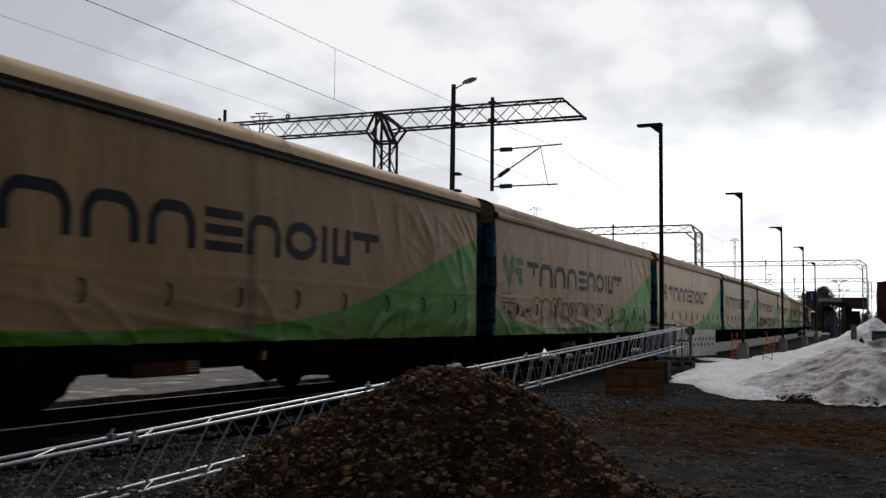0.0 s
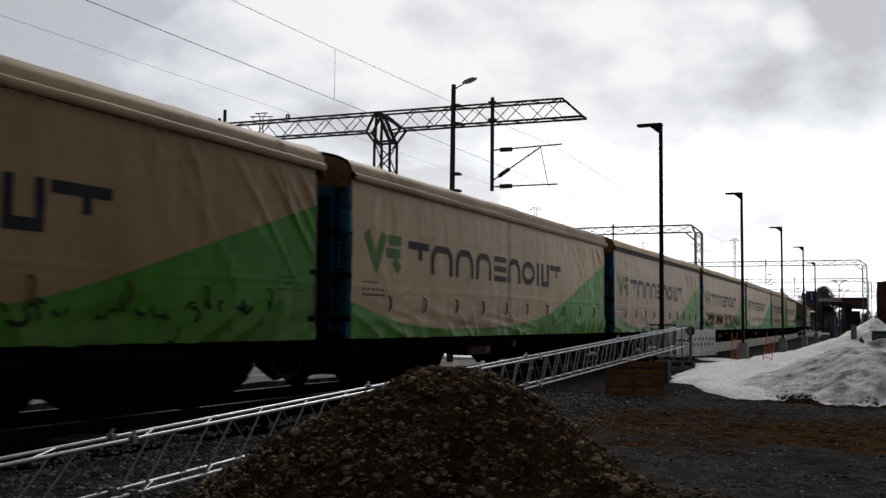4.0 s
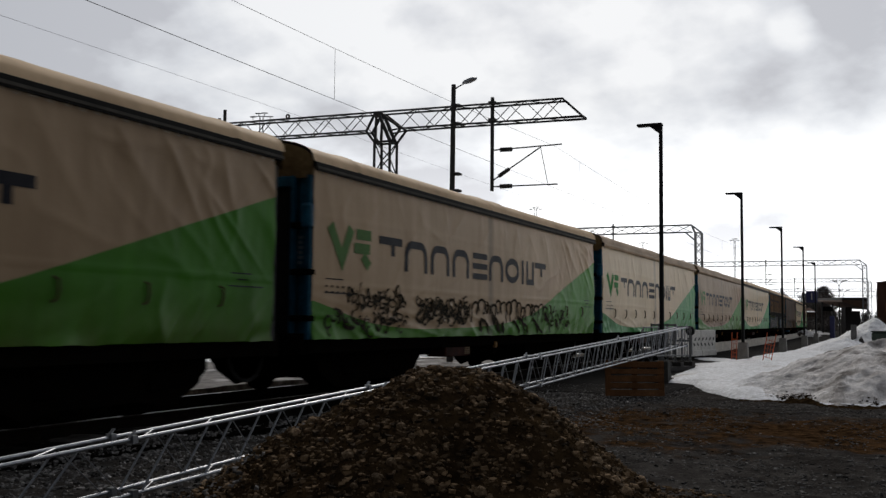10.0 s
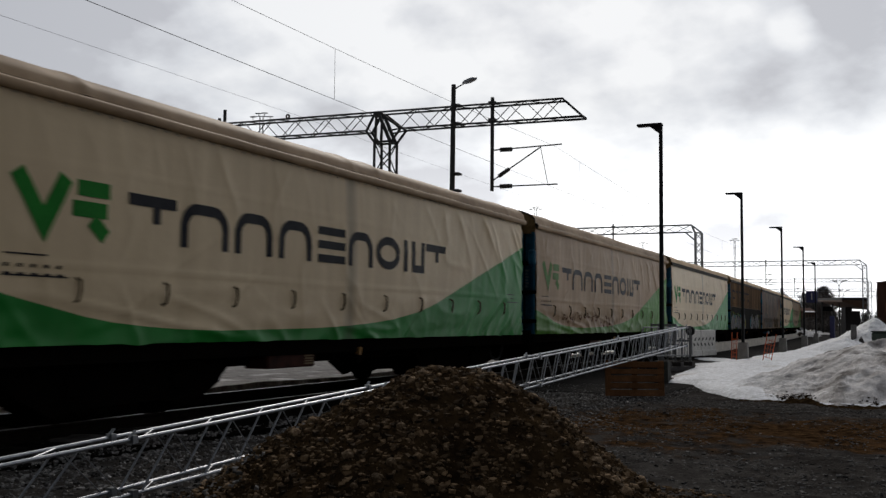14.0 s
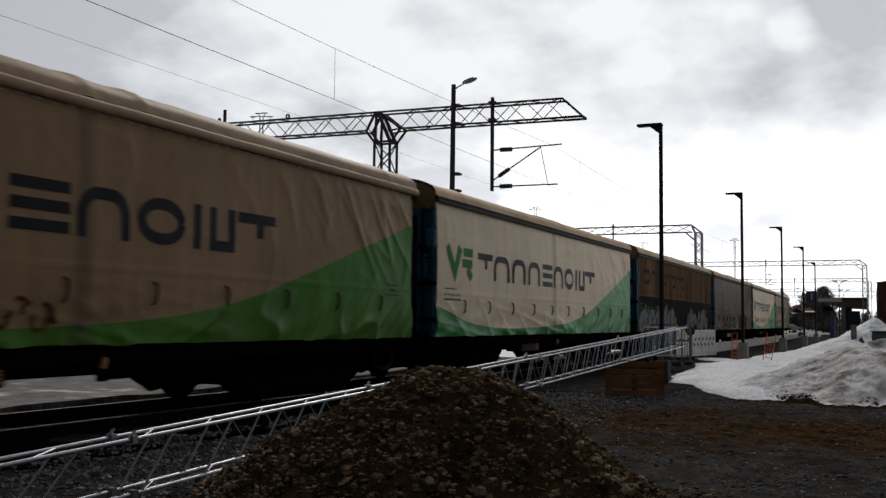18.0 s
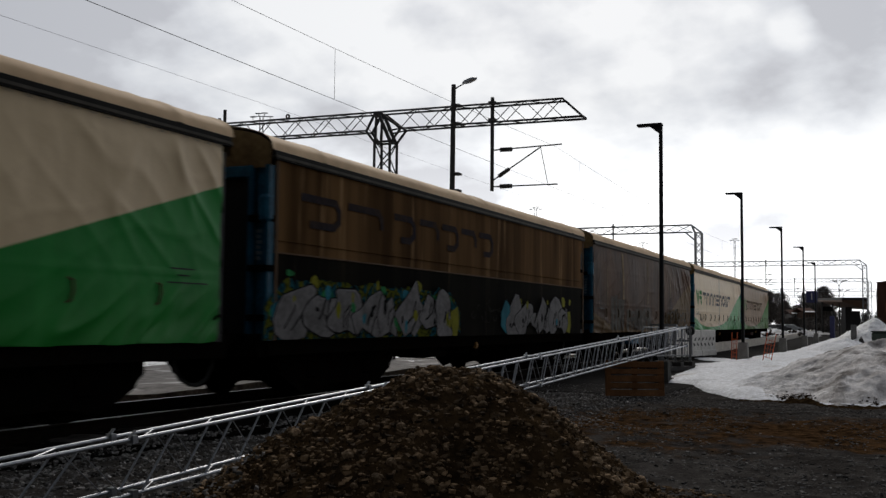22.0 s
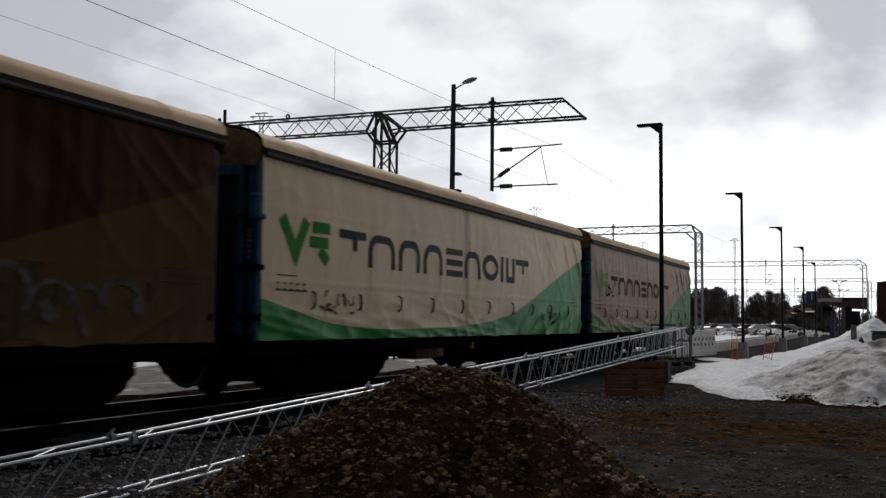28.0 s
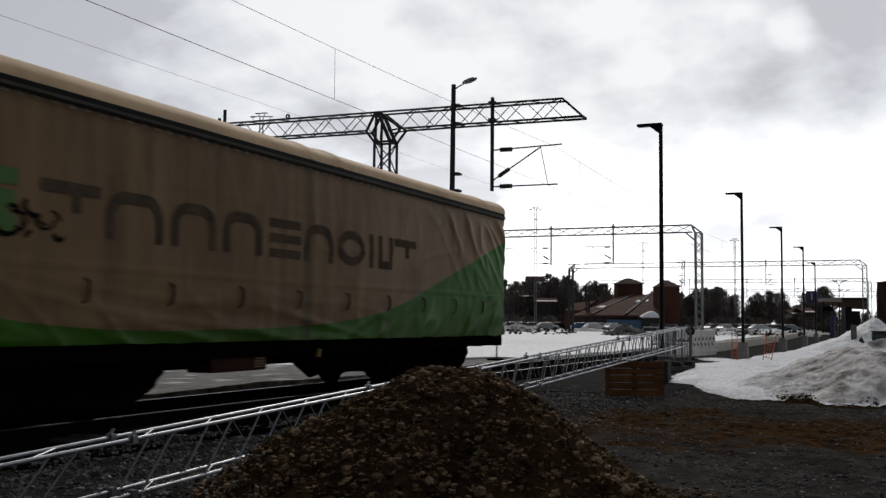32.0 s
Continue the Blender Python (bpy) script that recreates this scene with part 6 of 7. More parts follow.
def scribble(u0, u1, z0, z1, seed, n, bold=1.0):
    """A smudged cloud of short bent spray-can strokes, no letters."""
    rnd = random.Random(seed)
    out = []
    for k in range(n * 3):
        q = (k + rnd.random()) / (n * 3)
        cu, cz = u0 + (u1 - u0) * q, z0 + (z1 - z0) * rnd.triangular(0.0, 1.0, 0.5)
        a0 = rnd.uniform(0, 360)
        ru, rz = rnd.uniform(0.05, 0.17), rnd.uniform(0.05, 0.16)
        out.append(stroke(arc(cu, cz, ru, rz, a0, a0 + rnd.choice((-1, 1)) * rnd.uniform(70, 230), 6), rnd.uniform(0.022, 0.06) * bold))
    return out


def dull_piece(w, seed, u0, u1, z0, z1, n, material, key):
    """Blocky weathered spray shapes on the cloth, stems and slabs, no letters."""
    rnd = random.Random(key)
    step = (u1 - u0) / n

    def paint(pts, wd, label=""):
        part("spray_shape", flat_shape(bmesh.new(), stroke(pts, wd), seed, 0.013 + 0.0004 * rnd.randrange(8)), material, w, label, True)
    for k in range(n):
        a, top, lean = u0 + k * step, z1 - rnd.uniform(0.0, 0.30), rnd.uniform(-0.08, 0.1)
        wd = step * rnd.uniform(0.36, 0.55)
        paint([(a + wd / 2, z0), (a + wd / 2 + lean, top)], wd, "weathered silver sprayed stem")
        if rnd.random() < 0.8:
            paint([(a + step - wd * 0.6, z0), (a + step - wd * 0.6 + lean, top - rnd.uniform(-0.1, 0.25))], wd * 0.8)
        for q in (0.12, rnd.uniform(0.40, 0.6), 0.92):
            if rnd.random() < 0.75:
                z = z0 + (top - z0) * q
                paint([(a, z + rnd.uniform(-0.05, 0.05)), (a + step * 0.92, z)], rnd.uniform(0.10, 0.2))


def loop_row(u0, u1, key=41, w0=0.34, w1=0.72, high=1.92, thick=1.0, blots=0.8):
    """Swollen sprayed arches standing side by side, with blots and drips, no letters."""
    rnd = random.Random(key)
    out, u = [], u0
    while u < u1:
        w = rnd.uniform(w0, w1)
        top = high - 0.02 * (u - u0) + rnd.uniform(-0.16, 0.05)
        low = rnd.uniform(1.25, 1.55)
        pts = [(u - 0.05, low)] + arc(u + w / 2, top - w * 0.4, w / 2, w * 0.4, 180, 0, 8) + [(u + w + 0.06, rnd.uniform(1.3, 1.6))]
        out.append(stroke(pts, rnd.uniform(0.05, 0.09) * thick))
        if rnd.random() < blots:
            x, z = u + w * rnd.uniform(0.2, 0.9), rnd.uniform(1.30, 1.62)
            out.append(stroke([(x, z), (x + 0.05, z - 0.16), (x + 0.12, z - 0.24)], rnd.uniform(0.09, 0.17)))
        if rnd.random() < blots:
            x, z = u + w * 0.3, rnd.uniform(1.25, 1.45)
            out.append(stroke([(x, z), (x + 0.25, z - 0.04), (x + 0.42, z - 0.17), (x + 0.52, 1.04)], rnd.uniform(0.05, 0.09)))
        u += w * rnd.uniform(0.72, 1.0)
    return out


def wheelset_bm():
    bm = bmesh.new()
    for x in (-0.80, 0.80):
        s = 1 if x > 0 else -1
        for r, x0, x1 in ((0.46, x - 0.065, x + 0.065), (0.49, x - s * 0.085, x - s * 0.055), (0.14, x - 0.1, x + 0.12)):
            bmesh.ops.create_cone(bm, cap_ends=True, segments=28, radius1=r, radius2=r, depth=abs(x1 - x0), matrix=Matrix.Translation(((x0 + x1) / 2, 0, 0)) @ Matrix.Rotation(radians(90), 4, "Y"))
        for k in range(6):
            a = k * math.pi / 3
            bmesh.ops.create_cube(bm, size=0.1, matrix=Matrix.Translation((x + s * 0.06, 0.28 * math.cos(a), 0.28 * math.sin(a))))
    bar(bm, (-0.95, 0, 0), (0.95, 0, 0), 0.17, sides=12)
    return bm


def bogie_bm():
    bm = bmesh.new()
    for x in (-1.0, 1.0):
        # dished side frame with axle boxes and spring nest
        prof = [(-1.42, 0.42), (-1.42, 0.66), (-0.55, 0.72), (0.55, 0.72), (1.42, 0.66), (1.42, 0.42), (0.62, 0.42), (0.40, 0.22), (-0.40, 0.22), (-0.62, 0.42)]
        fr = [bm.verts.new((x - 0.07, y, z)) for y, z in prof]
        bk = [bm.verts.new((x + 0.07, y, z)) for y, z in prof]
        bm.faces.new(fr)
        bm.faces.new(bk[::-1])
        for i in range(len(prof)):
            j = (i + 1) % len(prof)
            bm.faces.new((fr[j], fr[i], bk[i], bk[j]))
        for y in (-1.0, 1.0):
            box(bm, x - 0.15, y - 0.17, 0.33, x + 0.16, y + 0.17, 0.62, 0.03)
        for y in (-0.22, 0, 0.22):
            bar(bm, (x, y, 0.26), (x, y, 0.62), 0.15, sides=10)
    box(bm, -1.05, -0.25, 0.42, 1.05, 0.25, 0.74, 0.04)
    for y in (-1.45, 1.45):
        box(bm, -1.0, y - 0.06, 0.40, 1.0, y + 0.06, 0.55, 0.01)
        for x in (-0.78, 0.78):
            box(bm, x - 0.05, y * 1.02 - 0.05, 0.18, x + 0.05, y * 1.02 + 0.05, 0.60, 0.01)
    return bm


def brake_rigging_bm():
    """Brake beams, hangers and guards that fill the bogie round its wheels, sloping up at both ends."""
    bm = bmesh.new()
    prof = [(-2.10, 0.76), (-2.12, 0.58), (-1.98, 0.48), (-1.95, 0.40), (-1.34, 0.10), (-0.66, 0.20), (0.66, 0.20), (1.34, 0.10), (1.95, 0.40), (1.98, 0.48), (2.12, 0.58), (2.10, 0.76)]
    for x in (-1.09, -0.62, 0.62, 1.09):
        fr, bk = [bm.verts.new((x - 0.03, y, z)) for y, z in prof], [bm.verts.new((x + 0.03, y, z)) for y, z in prof]
        bm.faces.new(fr)
        bm.faces.new(bk[::-1])
        for i in range(len(prof)):
            j = (i + 1) % len(prof)
            bm.faces.new((fr[j], fr[i], bk[i], bk[j]))
    for y, z in ((-1.82, 0.45), (-1.5, 0.32), (-0.5, 0.30), (0.5, 0.30), (1.5, 0.32), (1.82, 0.45)):
        bar(bm, (-0.95, y, z), (0.95, y, z), 0.09)
        for x in (-0.86, 0.86):
            bar(bm, (x, y, z), (x, y + (0.05 if y < 0 else -0.05), 0.74), 0.05)
            box(bm, x - 0.05, y - 0.07, z - 0.10, x + 0.05, y + 0.07, z + 0.16, 0.015)
    return bm


def underframe_bm():
    bm = bmesh.new()
    for x in (-1.42, 1.42):
        box(bm, x - 0.07, -0.05, 0.76, x + 0.07, BODY + 0.05, 1.02, 0.01)
        # trussed lower flange between the bogies
        box(bm, x * 0.72 - 0.06, 4.7, 0.60, x * 0.72 + 0.06, BODY - 4.7, 0.80, 0.01)
    box(bm, -1.35, -0.05, 0.86, 1.35, BODY + 0.05, 0.98)
    for y in (-0.12, BODY + 0.12):
        box(bm, -1.45, y - 0.12, 0.74, 1.45, y + 0.12, 1.10, 0.01)
    for k in range(9):
        y = 1.0 + k * (BODY - 2.0) / 8
        box(bm, -1.4, y - 0.05, 0.74, 1.4, y + 0.05, 0.88)
    for y in BOGIES:
        box(bm, -0.4, y - 0.5, 0.66, 0.4, y + 0.5, 0.88)
    return bm


def roof_bm(seed):
    bm = bmesh.new()
    rnd = random.Random(seed)
    n, k = 190, 18
    seams = [0.0, 0.09, 0.47, 0.53, 0.93, 1.0]
    folds = [(rnd.uniform(1.0, 16.0), rnd.uniform(-1.3, 1.3), rnd.uniform(0.005, 0.012), rnd.uniform(0.10, 0.22)) for _ in range(4)] + [(8.0, 0.5, 0.018, 0.13), (8.7, 0.9, 0.012, 0.10)]

    def f(a, c):
        ang = math.pi * (1 - c)
        x, z = 1.56 * math.cos(ang), 0.45 * max(0.0, math.sin(ang)) ** 0.8
        y = -0.12 + a * (BODY + 0.24)
        lip = 0.016 if min(abs(a - r) for r in seams) < 0.005 else 0.0
        wave = sum(q * math.exp(-((y - y0 - lean * (c - 0.5)) / w) ** 2) for y0, lean, q, w in folds)
        return (x * (1 + lip * 0.4), y, 3.975 + z + lip + (wave + 0.004 * noise.noise(Vector((a * 30, c * 6, seed)))) * math.sin(math.pi * c) ** 0.5)
    grid(bm, n, k, f)
    return bm


def roof_end_bm():
    """The cover drawn down over the roof's end."""
    k = 18
    return grid(bmesh.new(), k, 6, lambda a, c: (1.55 * math.cos(math.pi * (1 - a)), -0.02 * math.sin(math.pi * c) - 0.012 * noise.noise(Vector((a * 7, c * 2, 3))), 3.70 + (0.25 + 0.44 * max(0.0, math.sin(math.pi * (1 - a))) ** 0.8) * c))


def roll_bm():
    """The roof cover's loose lower edge, hanging over the eave in a soft roll."""
    bm = bmesh.new()

    def f(a, c):
        y = -0.08 + a * (BODY + 0.16)
        ang = radians(100 - 215 * c)
        r = 0.062 + 0.006 * noise.noise(Vector((y * 1.3, c, 2)))
        return (HALF + 0.03 + r * math.cos(ang), y, 3.90 + r * 1.15 * math.sin(ang) + 0.005 * noise.noise(Vector((y * 0.8, 1, 7))))
    return grid(bm, 90, 10, f)


def end_post_bm(s):
    """Channel-shaped corner post, outer face on side s."""
    bm = bmesh.new()
    prof = ((1.15, -0.10), (1.21, -0.10), (1.21, 0.02), (1.46, 0.02), (1.46, -0.10), (1.54, -0.10), (1.54, 0.10), (1.15, 0.10))
    lo = [bm.verts.new((s * x, y, 1.0)) for x, y in prof]
    hi = [bm.verts.new((s * x, y, 3.74)) for x, y in prof]
    bm.faces.new(lo)
    bm.faces.new(hi)
    for i in range(len(prof)):
        j = (i + 1) % len(prof)
        bm.faces.new((lo[i], lo[j], hi[j], hi[i]))
    bmesh.ops.recalc_face_normals(bm, faces=bm.faces[:])
    return bm


def eyelet_bm():
    """Small webbing loops that hold the tarpaulin's upper edge."""
    bm = bmesh.new()
    rnd = random.Random(6)
    for k in range(67):
        y, d = 0.12 + k * 0.252 + rnd.uniform(-0.02, 0.02), rnd.uniform(0.03, 0.05)
        tube_path(bm, [(HALF + 0.03, y - 0.05, 3.838), (HALF + 0.036, y - 0.03, 3.835 - d), (HALF + 0.036, y + 0.03, 3.835 - d), (HALF + 0.03, y + 0.05, 3.838)], 0.016, 4)
    return bm


SHARED = {}


def shared(key, make, material, smooth=False):
    """One mesh for alike parts of all wagons."""
    if key not in SHARED:
        me = bpy.data.meshes.new(key)
        bm = make()
        bm.to_mesh(me)
        bm.free()
        me.materials.append(material)
        if smooth:
            me.polygons.foreach_set("use_smooth", [True] * len(me.polygons))
        SHARED[key] = me
    return SHARED[key]


def link(name, me, parent, at=(0, 0, 0), label="", turn=0):
    ob = new(name, me)
    ob.parent = parent
    ob.matrix_basis = pose(*at, 0, 0, turn)
    if label:
        ob["label"] = label
    return ob


WHEELSETS = []
TAGS = {
    1: ((10.0, 15.5, 1.15, 1.6, 8, SPRAY_FAINT), (0.3, 2.6, 1.38, 1.72, 5, RUST_TAG)),
    4: ((0.4, 3.4, 1.08, 1.55, 14, THIN_BLACK), (12.4, 14.2, 1.12, 1.7, 10, THIN_BLACK), (3.9, 6.6, 1.22, 1.80, 40, THIN_BLACK), (1.0, 3.3, 1.45, 1.95, 14, THIN_BLACK)),
    6: ((2.2, 6.2, 1.35, 1.7, 8, RUST_TAG), (6.4, 7.6, 1.2, 1.45, 3, RUST_TAG)),
    10: ((1.6, 3.0, 1.45, 1.75, 4, STRAP), (13.3, 14.8, 1.15, 1.65, 4, SPRAY_BLACK)),
    11: ((1.7, 2.5, 2.2, 2.6, 4, SPRAY_BLACK),),
}
ROLLED = (1, 2, 5, 6)


def wagon(seed, style, label):
    w = thing("freight_wagon", Matrix(), label, "wagon", "wagons of the train")
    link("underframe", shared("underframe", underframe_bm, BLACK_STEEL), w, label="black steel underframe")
    if seed - 1 in ROLLED:
        link("roof", shared("dusty_roof%d" % (seed % 2), lambda: roof_bm(seed), ROOF_OLD, True), w, label="dusty brown arched roof cover")
        link("eave_roll", shared("eave_roll", roll_bm, ROOF_OLD, True), w, label="brown cover rolled over the eave")
    else:
        link("roof", shared("roof%d" % (seed % 3), lambda: roof_bm(seed), ROOF_TARP, True), w, label="beige dusty arched roof cover")
    for x, name in ((HALF + 0.01, "eave_rail"), (-HALF - 0.01, "eave_rail")):
        link(name, shared("eave", lambda: box(box(bmesh.new(), -0.05, -0.05, 3.832, 0.035, BODY + 0.05, 3.860), -0.05, -0.05, 3.905, 0.02, BODY + 0.05, 3.975), EAVE_DARK), w, (x, 0, 0), "dark grooved eave rail")
        link("eave_strip", shared("eave_strip", lambda: box(bmesh.new(), -0.04, -0.05, 3.862, 0.045, BODY + 0.05, 3.903), EAVE_PALE), w, (x, 0, 0))
    if style in TARPS and style != "brown":
        tagged(link("lacing", shared("lacing", eyelet_bm, EYELET), w), "pale webbing lacing along the upper edge", kind="stuff")
    for y in (0.0, BODY):
        link("roof_end", shared("roof_end", roof_end_bm, HOOD_CLOTH, True), w, (0, y + (-0.12 if y == 0 else 0.12), 0), "dark ochre cloth over the roof end")
        link("end_wall", shared("end_wall", lambda: box(bmesh.new(), -1.25, -0.04, 1.0, 1.25, 0.04, 3.95), DARK_PAINT), w, (0, y, 0))
        for x in (-1, 1):
            # far-end posts are coloured dark, near-end posts blue
            if y:
                pst = link("end_post", shared("dark_end_post%d" % x, lambda: end_post_bm(x), DARK_PAINT), w, (0, y - 0.13, 0), "dark channel-shaped end post")
            else:
                pst = link("end_post", shared("end_post%d" % x, lambda: end_post_bm(x), BLUE_PAINT), w, (0, -0.06, 0), "blue channel-shaped end post")
            for z in (1.35, 2.12, 2.9):
                link("band", shared("post_band", lambda: box(bmesh.new(), -0.19, -0.14, -0.05, 0.19, 0.06, 0.05, 0.01), BLACK_STEEL), pst, (x * 1.37, 0, z))
            if y == 0 and x == 1:
                for k in range(6):
                    link("mark_bar", shared("mark_bar%d" % (k % 2), lambda: box(bmesh.new(), 1.255, -0.004, -0.028, 1.255 + 0.07 + 0.03 * (k % 2), 0.012, 0.028), POST_MARK), pst, (0, 0, 2.28 + k * 0.085), "pale painted mark")
            if y == 0:
                link("post_box", shared("post_box", lambda: box(bmesh.new(), -0.10, -0.10, -0.22, 0.10, 0.08, 0.22, 0.05), BLUE_PAINT), pst, (x * 1.48, -0.08, 3.05))
        link("end_beam", shared("end_beam", lambda: box(bmesh.new(), -1.2, -0.09, 3.56, 1.2, 0.07, 3.74, 0.015), BLUE_PAINT), w, (0, y + (-0.06 if y == 0 else -0.13), 0), "blue top beam of the end wall")
        for x in (-0.95, 0.95):
            s = -1 if y == 0 else 1
            link("buffer", shared("buffer%d" % s, lambda: bar(bar(bmesh.new(), (0, 0, 1.0), (0, s * 0.40, 1.0), 0.20, sides=12), (0, s * 0.36, 1.0), (0, s * 0.42, 1.0), 0.46, sides=16), BLACK_STEEL), w, (x, y + s * 0.2, 0))
    if seed == 12:
        link("shunting_step", shared("step", lambda: box(bar(bar(bmesh.new(), (1.30, BODY + 0.05, 0.90), (1.30, BODY + 0.42, 0.84), 0.05), (1.30, BODY + 0.28, 0.86), (1.30, BODY + 0.28, 0.42), 0.035, sides=8), 1.10, BODY + 0.10, 0.37, 1.42, BODY + 0.46, 0.42, 0.01), BLACK_STEEL), w, label="black foot step hanging from the last wagon")
    else:
        link("coupling_hose", shared("hose", lambda: tube_path(bmesh.new(), [(0.60, BODY + 0.04, 0.90), (0.61, BODY + 0.10, 0.62), (0.61, BODY + 0.24, 0.42), (0.62, BODY + 0.44, 0.33), (0.62, BODY + 0.66, 0.32), (0.62, BODY + 0.86, 0.40), (0.62, BODY + 1.0, 0.6), (0.62, BODY + 1.06, 0.88)], 0.06, 8), RUBBER), w)
    for y in BOGIES:
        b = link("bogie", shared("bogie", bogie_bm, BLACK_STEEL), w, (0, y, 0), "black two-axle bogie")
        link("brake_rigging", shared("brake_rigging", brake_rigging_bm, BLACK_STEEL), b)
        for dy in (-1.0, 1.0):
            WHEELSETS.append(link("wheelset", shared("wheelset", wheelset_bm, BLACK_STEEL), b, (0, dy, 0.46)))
    if style != "banded":
        eq = link("equipment_box", shared("red_equip", lambda: box(bmesh.new(), 1.0, 5.6, 0.55, 1.45, 7.0, 0.82, 0.02), RUST_RED) if seed != 10 else shared("blue_equip", lambda: box(bmesh.new(), 1.0, 5.6, 0.55, 1.45, 7.0, 0.82, 0.02), BLUE_PAINT), w, label="painted equipment box under the floor")
        for k in range(5):
            link("label_line", shared("label_line", lambda: box(bmesh.new(), 1.45, 6.68, 0.595, 1.456, 6.93, 0.62), OLD_WHITE), eq, (0, 0, k * 0.042))
    else:
        link("equipment_box", shared("equip", lambda: box(bmesh.new(), 0.9, 5.6, 0.56, 1.4, 7.0, 0.80, 0.02), BLACK_STEEL), w, label="dark equipment box under the floor")
    link("air_reservoir", shared("reservoir", lambda: bar(bmesh.new(), (0.5, 9.5, 0.66), (0.5, 10.9, 0.66), 0.36, sides=14), BLACK_STEEL), w)
    link("brake_lever", shared("lever", lambda: bar(bmesh.new(), (1.49, 8.42, 0.71), (1.49, 8.45, 0.84), 0.08), LEVER_YELLOW), w, label="orange brake lever")
    link("lever_bracket", shared("lever_bracket", lambda: box(box(bmesh.new(), 1.36, 8.44, 0.54, 1.46, 8.60, 0.8, 0.02), 1.40, 8.38, 0.78, 1.46, 8.6, 0.9), BLACK_STEEL), w)
    if style in TARPS:
        part("curtain", curtain_mesh(seed), TARPS[style], w, {"fresh": "clean pale beige tarpaulin with green wave", "worn": "worn beige tarpaulin with green wave", "dusty": "dusty grey-beige tarpaulin with green wave", "grimy": "dust-browned tarpaulin with dull green wave", "stained": "stained brown-beige tarpaulin with faded wordmark shapes", "brown": "dark brown weathered tarpaulin with ochre wave"}[style], True)
        if style == "brown":
            for u, wd, z0, z1 in ((3.62, 0.22, 2.05, 3.76), (7.72, 0.12, 2.05, 3.74), (1.6, 0.06, 1.9, 3.2), (12.0, 0.08, 2.4, 3.5)):
                part("worn_streak", flat_shape(bmesh.new(), [((u, z0), (u + wd, z0), (u + wd, z1), (u, z1))], seed), OLD_WHITE, w, "bleached vertical streak", True)
            dull_piece(w, seed, 2.1, 3.9, 1.08, 2.22, 2, SPRAY_DULL, 31)
            dull_piece(w, seed, 4.2, 8.3, 1.08, 1.98, 6, SPRAY_DULL, 34)
            dull_piece(w, seed, 10.0, 14.2, 1.08, 1.98, 5, OCHRE_SPRAY, 36)
            for q in loop_row(11.2, 15.2, 52, 0.55, 0.95, 1.92, 1.0, 0.3):
                part("spray_tag", flat_shape(bmesh.new(), q, seed, 0.019), SPRAY_DULL, w, "weathered silver sprayed loop", True)
        for q in wordmark_glyphs(2.20, 2.29, 0.62) if style != "brown" else ():
            part("painted_shape", flat_shape(bmesh.new(), q, seed), FADED_INK if seed == 12 else INK, w, "dark blue-grey plain painted shape", True)
        for q in emblem_shapes(0.42, 2.30, 0.66) if style != "brown" else ():
            part("emblem_shape", flat_shape(bmesh.new(), q, seed), EMBLEM if style == "fresh" else FADED_EMBLEM, w, "green slanted painted shape", True)
        for u0, u1, z0, z1, n, mt in TAGS.get(seed - 1, ()):
            for q in scribble(u0, u1, z0, z1, seed * 7 + int(u0 * 10), n, 1.0):
                part("spray_tag", flat_shape(bmesh.new(), q, seed, 0.014), mt, w, "", True)
        for q in loop_row(2.6, 9.6, 12, 0.6, 1.0, 2.02, 0.45, 0.0) if seed == 2 else ():
            part("spray_tag", flat_shape(bmesh.new(), q, seed, 0.016), FADED_RUST, w, "faded rust-brown sprayed loop", True)
        for q in loop_row(6.8, 12.0, 41, 0.30, 0.55, 1.88, 0.75, 0.5) if seed == 5 else ():
            part("spray_tag", flat_shape(bmesh.new(), q, seed, 0.016), THIN_BLACK, w, "swollen black sprayed loop", True)
        for i in range(10):
            u = 1.4 + i * 1.57
            bm = bmesh.new()
            x = HALF + billow(u, 1.65, seed)
            tube_path(bm, [(x - 0.01, u - 0.04, 1.80), (x + 0.03, u + 0.02, 1.77), (x + 0.035, u + 0.025, 1.64), (x + 0.025, u + 0.0, 1.53), (x - 0.01, u - 0.05, 1.50)], 0.035, 5)
            part("strap", bm, STRAP, w)
        for u, z, ln in ((0.3, 2.02, 0.6), (0.28, 1.78, 0.95), (15.75, 1.99, 0.5), (15.7, 1.80, 0.85), (15.9, 1.90, 0.25)):
            part("data_line", flat_shape(bmesh.new(), [((u, z), (u + ln, z), (u + ln, z + 0.018), (u, z + 0.018))], seed), INK, w)
        for r in range(2):
            for k in range(5):
                bm = bmesh.new()
                flat_shape(bm, [((0.3 + k * 0.19, 1.88 - r * 0.1), (0.40 + k * 0.19 + 0.04 * ((k * 3 + r) % 3 - 1), 1.88 - r * 0.1), (0.40 + k * 0.19 + 0.04 * ((k * 3 + r) % 3 - 1), 1.92 - r * 0.1), (0.3 + k * 0.19, 1.92 - r * 0.1))], seed)
                part("data_mark", bm, INK, w)
    else:
        hard_sides(w, seed)
    # far side, hidden from this yard but solid
    link("far_curtain", shared("far_curtain", lambda: box(bmesh.new(), -HALF - 0.02, 0, FOOT_Z, -HALF + 0.02, BODY, HEAD_Z + 0.05), ROOF_TARP), w)
    return w


